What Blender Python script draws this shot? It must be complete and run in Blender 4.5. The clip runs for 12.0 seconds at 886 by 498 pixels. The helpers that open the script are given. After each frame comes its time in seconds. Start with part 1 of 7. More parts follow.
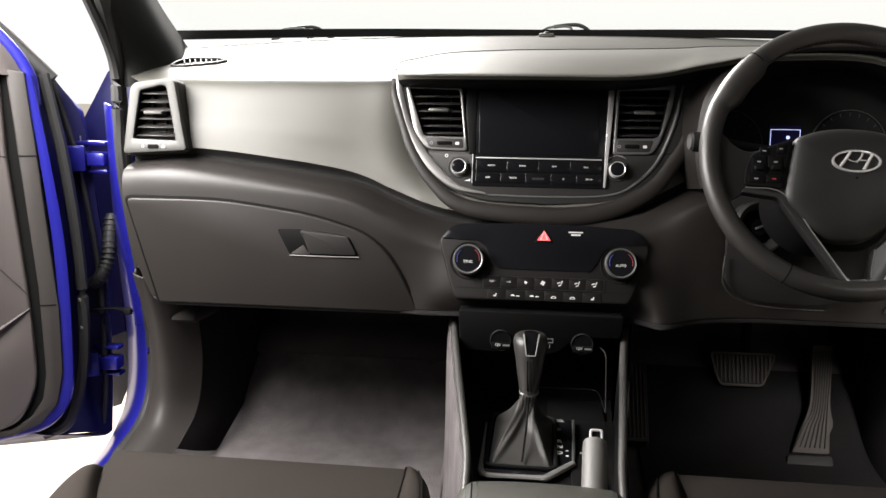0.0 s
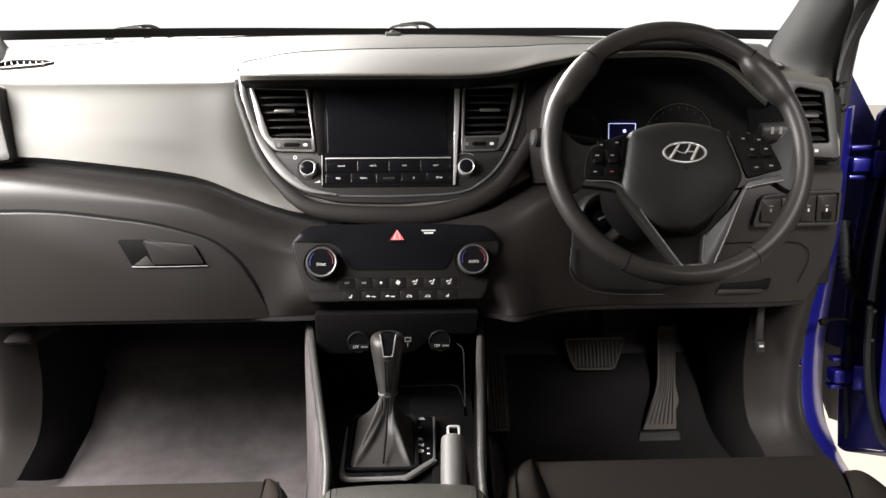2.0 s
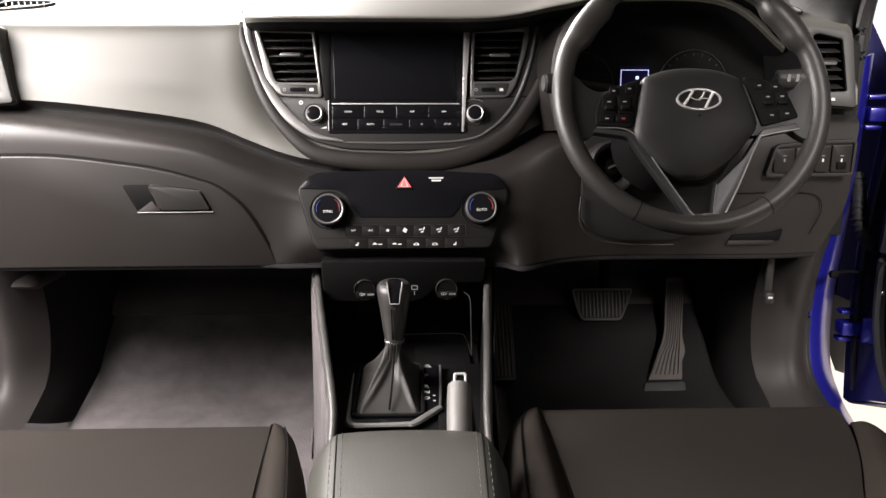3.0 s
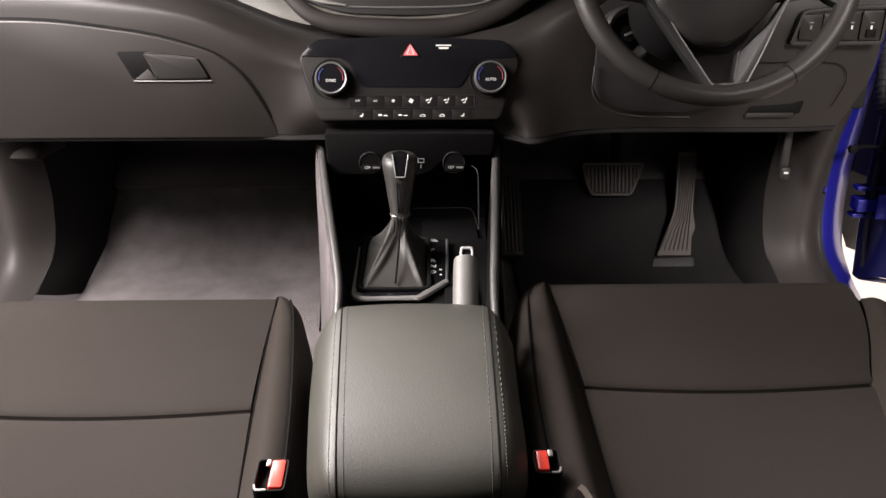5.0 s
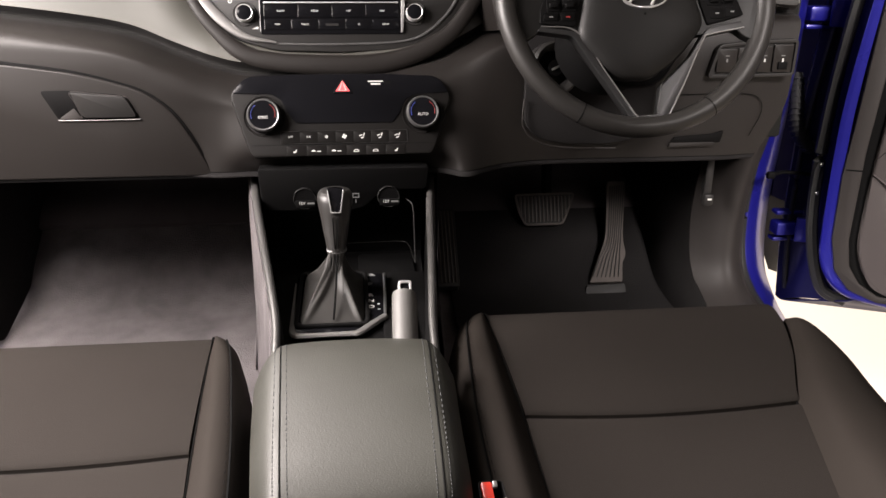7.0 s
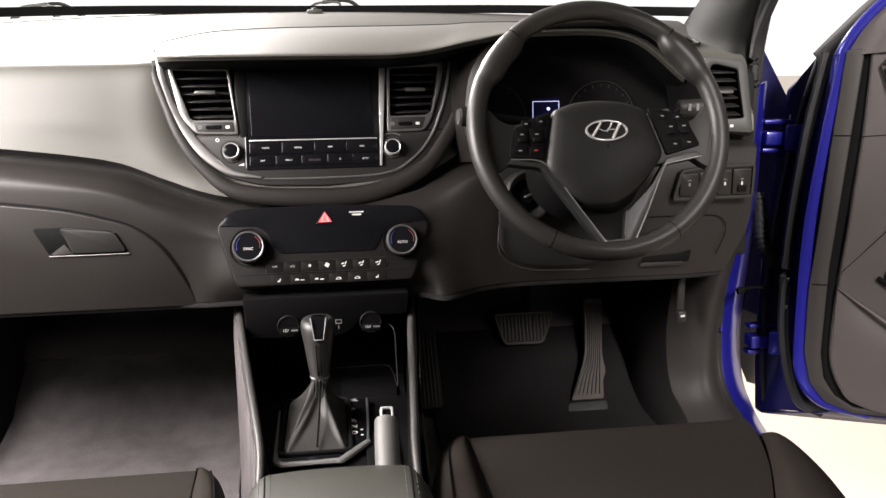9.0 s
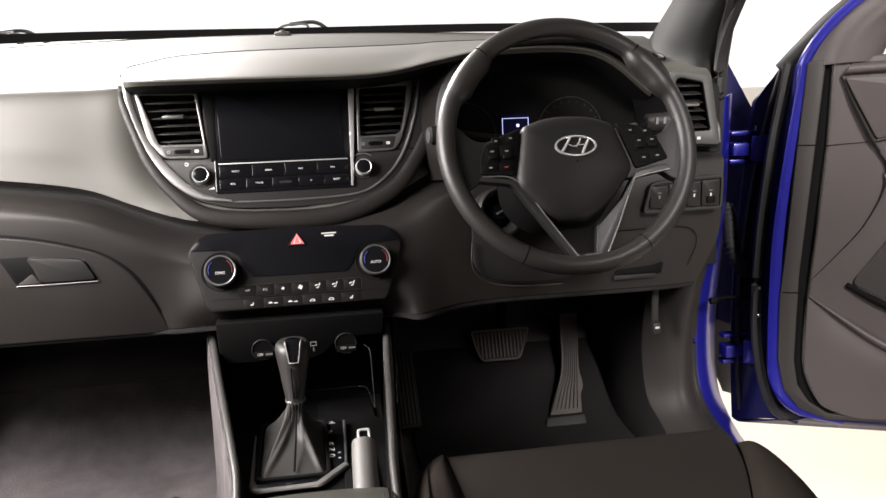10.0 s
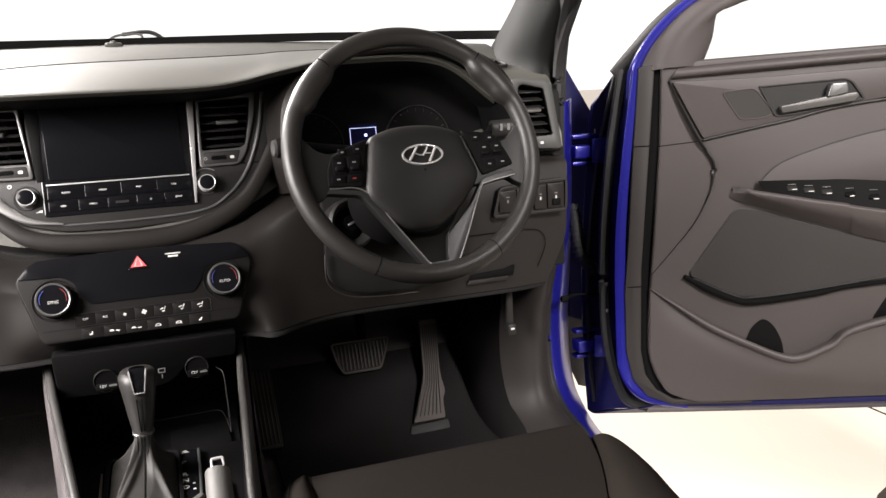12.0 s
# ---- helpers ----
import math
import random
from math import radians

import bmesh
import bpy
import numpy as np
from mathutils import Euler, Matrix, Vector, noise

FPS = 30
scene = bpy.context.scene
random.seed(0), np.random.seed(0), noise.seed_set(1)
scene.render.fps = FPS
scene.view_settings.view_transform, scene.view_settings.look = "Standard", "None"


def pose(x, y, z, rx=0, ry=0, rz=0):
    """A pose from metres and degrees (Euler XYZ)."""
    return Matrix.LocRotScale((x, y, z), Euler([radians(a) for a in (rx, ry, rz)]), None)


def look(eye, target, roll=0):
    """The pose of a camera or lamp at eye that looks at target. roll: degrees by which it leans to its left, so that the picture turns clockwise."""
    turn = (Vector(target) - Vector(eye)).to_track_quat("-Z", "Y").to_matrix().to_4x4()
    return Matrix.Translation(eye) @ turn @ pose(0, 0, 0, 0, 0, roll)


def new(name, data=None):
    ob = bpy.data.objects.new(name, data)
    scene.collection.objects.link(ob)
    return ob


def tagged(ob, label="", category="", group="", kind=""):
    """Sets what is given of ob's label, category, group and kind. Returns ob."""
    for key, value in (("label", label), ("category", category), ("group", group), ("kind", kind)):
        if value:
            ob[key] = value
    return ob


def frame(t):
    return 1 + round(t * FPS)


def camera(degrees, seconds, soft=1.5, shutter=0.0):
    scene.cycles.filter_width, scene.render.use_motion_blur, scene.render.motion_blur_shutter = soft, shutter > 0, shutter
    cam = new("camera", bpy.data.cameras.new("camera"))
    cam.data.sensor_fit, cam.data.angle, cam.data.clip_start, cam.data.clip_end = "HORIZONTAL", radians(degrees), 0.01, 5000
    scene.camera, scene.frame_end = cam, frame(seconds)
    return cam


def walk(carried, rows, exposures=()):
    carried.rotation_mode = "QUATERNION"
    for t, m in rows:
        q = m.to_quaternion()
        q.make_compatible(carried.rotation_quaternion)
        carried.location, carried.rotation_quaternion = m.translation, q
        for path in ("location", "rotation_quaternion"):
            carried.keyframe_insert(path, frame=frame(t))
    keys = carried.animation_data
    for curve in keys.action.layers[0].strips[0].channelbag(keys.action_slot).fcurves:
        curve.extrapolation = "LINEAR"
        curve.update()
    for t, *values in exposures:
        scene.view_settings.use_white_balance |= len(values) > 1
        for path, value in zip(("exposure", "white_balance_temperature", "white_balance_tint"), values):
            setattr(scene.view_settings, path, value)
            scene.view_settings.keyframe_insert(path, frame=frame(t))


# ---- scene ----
cam = camera(56.56, 12.0)
PATH = [
    (0.0, pose(-0.0020, 0.0369, 1.0248, 79.37, -0.69, 7.05)),
    (0.5, pose(0.0048, 0.0380, 1.0281, 79.76, -0.49, 3.45)),
    (1.0, pose(0.0121, 0.0371, 1.0303, 79.95, 0.03, 0.67)),
    (1.5, pose(0.0149, 0.0416, 1.0298, 79.83, 0.39, -1.61)),
    (2.0, pose(0.0148, 0.0450, 1.0284, 79.22, 0.22, -2.63)),
    (2.5, pose(0.0137, 0.0488, 1.0254, 77.70, -0.04, -2.47)),
    (3.0, pose(0.0144, 0.0551, 1.0212, 75.84, -0.15, -2.06)),
    (3.5, pose(0.0165, 0.0597, 1.0184, 73.90, -0.21, -1.66)),
    (5.5, pose(0.0170, 0.0817, 1.0090, 66.34, -0.22, -1.43)),
    (6.0, pose(0.0150, 0.0832, 1.0092, 66.27, -0.14, -3.18)),
    (6.5, pose(0.0122, 0.0782, 1.0129, 67.50, -0.24, -5.03)),
    (7.0, pose(0.0128, 0.0740, 1.0143, 69.44, -0.40, -6.30)),
    (7.5, pose(0.0139, 0.0665, 1.0217, 71.40, -0.47, -6.91)),
    (9.5, pose(0.0171, 0.0413, 1.0373, 78.45, 1.27, -8.37)),
    (10.0, pose(0.0191, 0.0444, 1.0369, 78.64, 1.83, -9.71)),
    (10.5, pose(0.0226, 0.0481, 1.0363, 78.47, 2.27, -12.02)),
    (11.0, pose(0.0277, 0.0502, 1.0388, 78.37, 2.52, -14.62)),
    (11.5, pose(0.0320, 0.0502, 1.0396, 78.54, 2.62, -17.13)),
    (12.0, pose(0.0342, 0.0511, 1.0412, 78.66, 2.81, -19.68)),
]
walk(cam, PATH, ((0.0, 0.56, 6500, 10), (1.2, 0.58, 6500, 10), (2.4, 0.82, 6550, 12), (3.5, 0.84, 6620, 15), (5.5, 0.94, 6700, 16), (6.5, 0.90, 6750, 16), (7.5, 0.86, 6750, 16), (9.5, 0.82, 6560, 13), (12.0, 0.86, 6550, 13)))

# ---- light: a white studio round a parked car ----
world = bpy.data.worlds.new("studio_light")
scene.world = world
world.use_nodes = True
wn = world.node_tree.nodes
wn["Background"].inputs["Color"].default_value = (1.0, 0.975, 0.95, 1)
wn["Background"].inputs["Strength"].default_value = 0.75
scene.view_settings.exposure = 0.55


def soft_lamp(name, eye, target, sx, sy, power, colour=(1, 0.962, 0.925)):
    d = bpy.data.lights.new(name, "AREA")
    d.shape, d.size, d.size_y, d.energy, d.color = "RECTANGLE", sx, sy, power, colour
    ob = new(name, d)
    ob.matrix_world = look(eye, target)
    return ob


# unseen lamps added to brighten the dash top and the door trim
soft_lamp("added_softbox", (-1.7, 3.6, 2.9), (-0.25, 1.3, 1.0), 2.2, 1.2, 380)
soft_lamp("added_softbox", (1.2, -3.0, 3.4), (1.15, 1.2, 0.75), 0.9, 1.2, 240)
# added fill lamp in the passenger doorway, standing in for studio light
soft_lamp("doorway_fill", (-0.82, 0.88, 1.30), (-0.1, 0.92, 0.50), 0.70, 0.50, 36)


# ---- materials ----
def material(name, colour, rough=0.5, metal=0.0, grain=0.0, grain_size=900.0, mottle=0.0, mottle_size=6.0, coat=0.0,
             spec=0.5, bump_distance=0.0006, stretch=(1, 1, 1), rough_var=0.0, sheen=0.0):
    """A procedural surface: fine grain in the relief, broad mottling in colour and gloss."""
    m = bpy.data.materials.new(name)
    m.use_nodes = True
    nt = m.node_tree
    b = nt.nodes["Principled BSDF"]
    b.inputs["Base Color"].default_value = (*colour, 1)
    b.inputs["Roughness"].default_value = rough
    b.inputs["Metallic"].default_value = metal
    b.inputs["Specular IOR Level"].default_value = spec
    b.inputs["Coat Weight"].default_value = coat
    b.inputs["Coat Roughness"].default_value = 0.05
    b.inputs["Sheen Weight"].default_value = sheen
    tc = nt.nodes.new("ShaderNodeTexCoord")
    mp = nt.nodes.new("ShaderNodeMapping")
    mp.inputs["Scale"].default_value = stretch
    nt.links.new(tc.outputs["Object"], mp.inputs["Vector"])
    if grain:
        n = nt.nodes.new("ShaderNodeTexNoise")
        n.inputs["Scale"].default_value, n.inputs["Detail"].default_value = grain_size, 3
        bp = nt.nodes.new("ShaderNodeBump")
        bp.inputs["Strength"].default_value, bp.inputs["Distance"].default_value = grain, bump_distance
        nt.links.new(mp.outputs["Vector"], n.inputs["Vector"])
        nt.links.new(n.outputs["Fac"], bp.inputs["Height"])
        nt.links.new(bp.outputs["Normal"], b.inputs["Normal"])
    if mottle or rough_var:
        n2 = nt.nodes.new("ShaderNodeTexNoise")
        n2.inputs["Scale"].default_value, n2.inputs["Detail"].default_value = mottle_size, 5
        nt.links.new(mp.outputs["Vector"], n2.inputs["Vector"])
        if mottle:
            r = nt.nodes.new("ShaderNodeMix")
            r.data_type = "RGBA"
            r.inputs["A"].default_value = (*[c * (1 - mottle) for c in colour], 1)
            r.inputs["B"].default_value = (*[min(1, c * (1 + mottle)) for c in colour], 1)
            nt.links.new(n2.outputs["Fac"], r.inputs["Factor"])
            nt.links.new(r.outputs["Result"], b.inputs["Base Color"])
        if rough_var:
            mr = nt.nodes.new("ShaderNodeMapRange")
            mr.inputs["From Min"].default_value, mr.inputs["From Max"].default_value = 0.3, 0.7
            mr.inputs["To Min"].default_value, mr.inputs["To Max"].default_value = rough - rough_var, rough + rough_var
            nt.links.new(n2.outputs["Fac"], mr.inputs["Value"])
            nt.links.new(mr.outputs["Result"], b.inputs["Roughness"])
    return m


def glow(name, colour, strength):
    m = material(name, colour, 0.4)
    b = m.node_tree.nodes["Principled BSDF"]
    b.inputs["Emission Color"].default_value = (*colour, 1)
    b.inputs["Emission Strength"].default_value = strength
    return m


def glass(name, tint, gloss):
    m = bpy.data.materials.new(name)
    m.use_nodes = True
    nt = m.node_tree
    nt.nodes.remove(nt.nodes["Principled BSDF"])
    tr = nt.nodes.new("ShaderNodeBsdfTransparent")
    tr.inputs["Color"].default_value = (*tint, 1)
    gl = nt.nodes.new("ShaderNodeBsdfGlossy")
    gl.inputs["Roughness"].default_value = 0.02
    fr = nt.nodes.new("ShaderNodeFresnel")
    fr.inputs["IOR"].default_value = gloss
    mx = nt.nodes.new("ShaderNodeMixShader")
    nt.links.new(fr.outputs["Fac"], mx.inputs[0])
    nt.links.new(tr.outputs["BSDF"], mx.inputs[1])
    nt.links.new(gl.outputs["BSDF"], mx.inputs[2])
    nt.links.new(mx.outputs["Shader"], nt.nodes["Material Output"].inputs["Surface"])
    return m


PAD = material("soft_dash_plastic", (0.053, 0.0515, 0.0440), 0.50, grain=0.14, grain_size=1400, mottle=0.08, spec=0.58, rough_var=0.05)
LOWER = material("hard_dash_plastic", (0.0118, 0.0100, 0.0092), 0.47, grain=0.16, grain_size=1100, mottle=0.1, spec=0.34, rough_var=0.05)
# TRIM and BLACK also carry painted shade in creases, recesses and undersides
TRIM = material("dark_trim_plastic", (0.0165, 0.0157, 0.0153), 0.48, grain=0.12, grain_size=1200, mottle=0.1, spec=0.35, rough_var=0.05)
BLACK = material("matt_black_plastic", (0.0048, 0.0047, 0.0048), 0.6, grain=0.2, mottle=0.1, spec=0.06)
GLOSS = material("gloss_black_plastic", (0.005, 0.005, 0.006), 0.14, spec=0.35, rough_var=0.03, mottle_size=30)
SCREEN = material("dark_screen_glass", (0.0058, 0.0058, 0.0070), 0.12, spec=0.09, rough_var=0.02, mottle_size=12)
SILVER = material("satin_silver_paint", (0.21, 0.207, 0.20), 0.38, metal=0.75, grain=0.1, grain_size=2500, mottle=0.04, rough_var=0.04)
DARKSILVER = material("dark_satin_silver", (0.16, 0.16, 0.16), 0.36, metal=0.7, grain=0.1, grain_size=2500, mottle=0.05, rough_var=0.04)
BRIGHT = material("polished_metal_cap", (0.72, 0.72, 0.72), 0.25, metal=0.5, rough_var=0.04, mottle_size=40)
VENTGREY = material("satin_vent_grey", (0.060, 0.060, 0.058), 0.55, metal=0.5, grain=0.1, grain_size=2500, mottle=0.05, rough_var=0.04)
EMBLEM = material("bright_emblem_chrome", (0.62, 0.62, 0.62), 0.24, metal=0.65, rough_var=0.04, mottle_size=40)
LEATHER = material("black_leather", (0.0250, 0.0250, 0.0205), 0.52, grain=0.34, grain_size=620, mottle=0.12, mottle_size=14, spec=0.30, rough_var=0.06, bump_distance=0.0007)
BOOT = material("black_boot_leather", (0.027, 0.0258, 0.0245), 0.50, grain=0.35, grain_size=600, mottle=0.15, mottle_size=20, spec=0.25, rough_var=0.06)
WHEEL_LEATHER = material("wheel_leather", (0.019, 0.0178, 0.0168), 0.44, grain=0.24, grain_size=600, mottle=0.14, spec=0.48, rough_var=0.06)
FABRIC = material("charcoal_woven_fabric", (0.0195, 0.0168, 0.0150), 0.92, grain=0.5, grain_size=1000, mottle=0.12, mottle_size=9, spec=0.05, sheen=0.0)
FABRIC_SIDE = material("charcoal_side_fabric", (0.0200, 0.0168, 0.0146), 0.85, grain=0.12, grain_size=1700, mottle=0.12, mottle_size=12, spec=0.05)
CARPET = material("loop_carpet", (0.112, 0.1015, 0.1040), 0.97, grain=0.8, grain_size=380, mottle=0.5, mottle_size=22, spec=0.1, bump_distance=0.003)
RUBBER = material("black_rubber", (0.016, 0.016, 0.016), 0.6, grain=0.2, mottle=0.15, mottle_size=20)
PEDAL = material("worn_pedal_rubber", (0.075, 0.064, 0.058), 0.75, grain=0.25, grain_size=500, mottle=0.25, mottle_size=30)
KICK = material("kick_panel_plastic", (0.025, 0.022, 0.0208), 0.55, grain=0.16, grain_size=1100, mottle=0.1, spec=0.25, rough_var=0.05)
# the body blue with shade put into its colour, for gaps and edges
SHADED_BLUE = material("shaded_blue_paint", (0.005, 0.005, 0.045), 0.5, grain=0.1, grain_size=900, mottle=0.15, mottle_size=12, spec=0.25, rough_var=0.06)
TOE_SHADE = material("shaded_toe_board", (0.060, 0.053, 0.054), 0.97, grain=0.3, grain_size=480, mottle=0.3, mottle_size=14, spec=0.05, bump_distance=0.002)
# near-black that carries the shade of footwell sides, dash underside and column recess
SHADE_BLACK = material("near_black_shade", (0.0155, 0.0147, 0.0148), 0.97, grain=0.2, grain_size=520, mottle=0.2, mottle_size=16, spec=0.05, bump_distance=0.002)
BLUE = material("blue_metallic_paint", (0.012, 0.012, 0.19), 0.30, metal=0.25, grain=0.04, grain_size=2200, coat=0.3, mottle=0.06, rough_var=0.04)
DOORTRIM = material("door_trim_plastic", (0.053, 0.0455, 0.0440), 0.55, grain=0.26, grain_size=900, mottle=0.08, spec=0.4, rough_var=0.05)
DOORFABRIC = material("door_fabric", (0.030, 0.027, 0.026), 0.9, grain=0.2, grain_size=1300, mottle=0.12, spec=0.2, sheen=0.2)
HEADLINER = material("grey_headliner", (0.13, 0.125, 0.12), 0.95, grain=0.5, grain_size=900, mottle=0.05)
STITCH = material("grey_thread", (0.028, 0.030, 0.031), 0.8, grain=0.3, mottle=0.1)
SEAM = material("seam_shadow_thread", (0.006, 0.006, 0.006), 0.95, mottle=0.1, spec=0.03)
WHITE = material("white_print", (0.60, 0.60, 0.58), 0.6, mottle=0.03)
GREYPRINT = material("grey_print", (0.17, 0.17, 0.17), 0.6, mottle=0.03)
RED = material("red_plastic", (0.62, 0.035, 0.02), 0.38, mottle=0.08, grain=0.1, rough_var=0.04)
REDPRINT = glow("red_print", (0.9, 0.10, 0.11), 0.25)
REDARC = material("dim_red_print", (0.24, 0.025, 0.025), 0.5, mottle=0.05)
BLUEPRINT = material("blue_print", (0.03, 0.05, 0.26), 0.5, mottle=0.05)
DISPLAY = glow("lit_display_blue", (0.006, 0.006, 0.04), 0.03)
DISPLAY.node_tree.nodes["Principled BSDF"].inputs["Specular IOR Level"].default_value = 0.05
DISPLAY_EDGE = glow("lit_display_edge", (0.55, 0.6, 1.0), 0.9)
STEEL = material("zinc_steel", (0.55, 0.55, 0.53), 0.35, metal=0.9, mottle=0.15, mottle_size=60, rough_var=0.08)
CONCRETE = material("pale_studio_floor", (0.50, 0.445, 0.375), 0.7, grain=0.3, grain_size=60, mottle=0.06, mottle_size=3, rough_var=0.1, bump_distance=0.002)
GLASS = glass("clear_glass", (0.93, 0.95, 0.93), 1.12)
PRIVACY = glass("privacy_glass", (0.05, 0.055, 0.055), 1.2)
RAIL = material("satin_grey_rail", (0.10, 0.097, 0.094), 0.42, metal=0.6, grain=0.15, grain_size=2000, mottle=0.08, rough_var=0.05)
BEZEL = material("satin_bezel", (0.26, 0.255, 0.25), 0.38, metal=0.7, grain=0.1, grain_size=2500, mottle=0.06, rough_var=0.05)
SPOKE = material("dark_satin_spoke", (0.055, 0.055, 0.056), 0.40, metal=0.75, grain=0.1, grain_size=2500, mottle=0.05, rough_var=0.04)
PILLAR = material("dark_pillar_trim", (0.0085, 0.0090, 0.0082), 0.65, grain=0.16, grain_size=1300, mottle=0.1, spec=0.20, rough_var=0.04)
DARK_SHEET = material("dark_footwell_cover", (0.0155, 0.0147, 0.0148), 0.97, grain=1.0, grain_size=420, mottle=0.22, mottle_size=14, spec=0.1, bump_distance=0.002)
WIPER = material("grey_wiper_rubber", (0.10, 0.10, 0.10), 0.5, grain=0.2, mottle=0.2)

# ---- mesh tools ----
ORIGIN = {}


def thing(name, at, label, category, group="", kind=""):
    ob = new(name)
    ob.empty_display_size = 0.05
    ob.location = at
    ORIGIN[ob] = Vector(at)
    return tagged(ob, label, category, group, kind)


def part(name, bm, mat, parent=None, label="", smooth=True):
    """One mesh object from a bmesh in world places, under a thing or under a part."""
    me = bpy.data.meshes.new(name)
    bmesh.ops.recalc_face_normals(bm, faces=bm.faces)
    if parent is not None:
        bmesh.ops.translate(bm, verts=bm.verts, vec=-ORIGIN[parent])
    for f in bm.faces:
        f.smooth = smooth
    bm.to_mesh(me)
    bm.free()
    me.materials.append(mat)
    if smooth:
        me.set_sharp_from_angle(angle=radians(38))
    ob = new(name, me)
    if parent is not None:
        ob.parent = parent
        ORIGIN[ob] = ORIGIN[parent]
    else:
        ORIGIN[ob] = Vector((0, 0, 0))
    if label:
        ob["label"] = label
    return ob


def join(*bms):
    out = bmesh.new()
    for b in bms:
        me = bpy.data.meshes.new("tmp")
        b.to_mesh(me)
        out.from_mesh(me)
        b.free()
        bpy.data.meshes.remove(me)
    return out


def moved(bm, m):
    bm.transform(m)
    return bm


def mesh(verts, faces):
    bm = bmesh.new()
    vs = [bm.verts.new(v) for v in verts]
    for f in faces:
        try:
            bm.faces.new([vs[i] for i in f])
        except ValueError:
            pass
    return bm


def bevelled(bm, width, seg=2, angle=30):
    es = [e for e in bm.edges if len(e.link_faces) == 2 and e.calc_face_angle(0) > radians(angle)]
    if width and es:
        bmesh.ops.bevel(bm, geom=es, offset=width, segments=seg, profile=0.5, affect="EDGES", clamp_overlap=True)
    return bm


def box(c, s, bevel=0.003, seg=2, m=None):
    bm = bmesh.new()
    bmesh.ops.create_cube(bm, size=1)
    bmesh.ops.scale(bm, vec=s, verts=bm.verts)
    bevelled(bm, bevel, seg)
    bmesh.ops.translate(bm, vec=c, verts=bm.verts)
    return moved(bm, m) if m is not None else bm


def rounded(pts, r, n=4):
    """A closed 2D outline with its corners rounded by r."""
    out = []
    k = len(pts)
    for i in range(k):
        p, a, b = Vector(pts[i]), Vector(pts[i - 1]), Vector(pts[(i + 1) % k])
        da, db = (a - p), (b - p)
        rr = r[i] if isinstance(r, (list, tuple)) else r
        rr = min(rr, da.length * 0.45, db.length * 0.45)
        s, e = p + da.normalized() * rr, p + db.normalized() * rr
        for j in range(n + 1):
            t = j / n
            out.append((1 - t) ** 2 * s + 2 * t * (1 - t) * p + t * t * e)
    return [tuple(q) for q in out]


def prism(outline, w0, w1, m, bevel=0.0015, seg=2):
    """A plate with that outline in the local x, y of m, from local z w0 to w1."""
    bm = bmesh.new()
    lo = [bm.verts.new((u, v, w0)) for u, v in outline]
    hi = [bm.verts.new((u, v, w1)) for u, v in outline]
    k = len(outline)
    bm.faces.new(hi)
    bm.faces.new(list(reversed(lo)))
    for i in range(k):
        bm.faces.new((lo[i], lo[(i + 1) % k], hi[(i + 1) % k], hi[i]))
    bmesh.ops.recalc_face_normals(bm, faces=bm.faces)
    bevelled(bm, bevel, seg, 50)
    return moved(bm, m)


def hoop(outer, inner, w0, w1, m, bevel=0.0012):
    """A frame between two outlines with the same number of points."""
    bm = bmesh.new()
    k = len(outer)
    rings = [[bm.verts.new((*p, w)) for p in o] for o, w in ((outer, w0), (outer, w1), (inner, w1), (inner, w0))]
    for a in range(4):
        A, B = rings[a], rings[(a + 1) % 4]
        for i in range(k):
            j = (i + 1) % k
            bm.faces.new((A[i], A[j], B[j], B[i]))
    bmesh.ops.recalc_face_normals(bm, faces=bm.faces)
    bevelled(bm, bevel, 2, 50)
    return moved(bm, m)


def shrunk(outline, d):
    """An outline pushed inwards by about d."""
    k = len(outline)
    area = sum(outline[i][0] * outline[(i + 1) % k][1] - outline[(i + 1) % k][0] * outline[i][1] for i in range(k))
    sgn = 1 if area > 0 else -1
    out = []
    for i in range(k):
        a, b, c = Vector(outline[i - 1]), Vector(outline[i]), Vector(outline[(i + 1) % k])
        t1, t2 = (b - a), (c - b)
        t = (t1.normalized() + t2.normalized())
        if t.length < 1e-6:
            t = t1
        t.normalize()
        out.append((b.x - sgn * t.y * d, b.y + sgn * t.x * d))
    return out


def catmull(pts, n, closed=False):
    """n points along a smooth curve through pts."""
    P = [Vector(p) for p in pts]
    k = len(P)
    out = []
    spans = k if closed else k - 1
    for s in range(n):
        x = s / (n if closed else n - 1) * spans
        i = min(int(x), spans - 1)
        t = x - i
        if closed:
            a, b, c, d = P[(i - 1) % k], P[i % k], P[(i + 1) % k], P[(i + 2) % k]
        else:
            b, c = P[i], P[i + 1]
            a = P[i - 1] if i else b * 2 - c
            d = P[i + 2] if i + 2 < k else c * 2 - b
        out.append(0.5 * (2 * b + (c - a) * t + (2 * a - 5 * b + 4 * c - d) * t * t + (3 * b - a - 3 * c + d) * t ** 3))
    return out


def grid(rows, close_u=False, close_v=False):
    """Quads between rows of points of equal number."""
    bm = bmesh.new()
    V = [[bm.verts.new(p) for p in r] for r in rows]
    nr, nc = len(V), len(V[0])
    for i in range(nr if close_v else nr - 1):
        for j in range(nc if close_u else nc - 1):
            try:
                bm.faces.new((V[i][j], V[i][(j + 1) % nc], V[(i + 1) % nr][(j + 1) % nc], V[(i + 1) % nr][j]))
            except ValueError:
                pass
    return bm


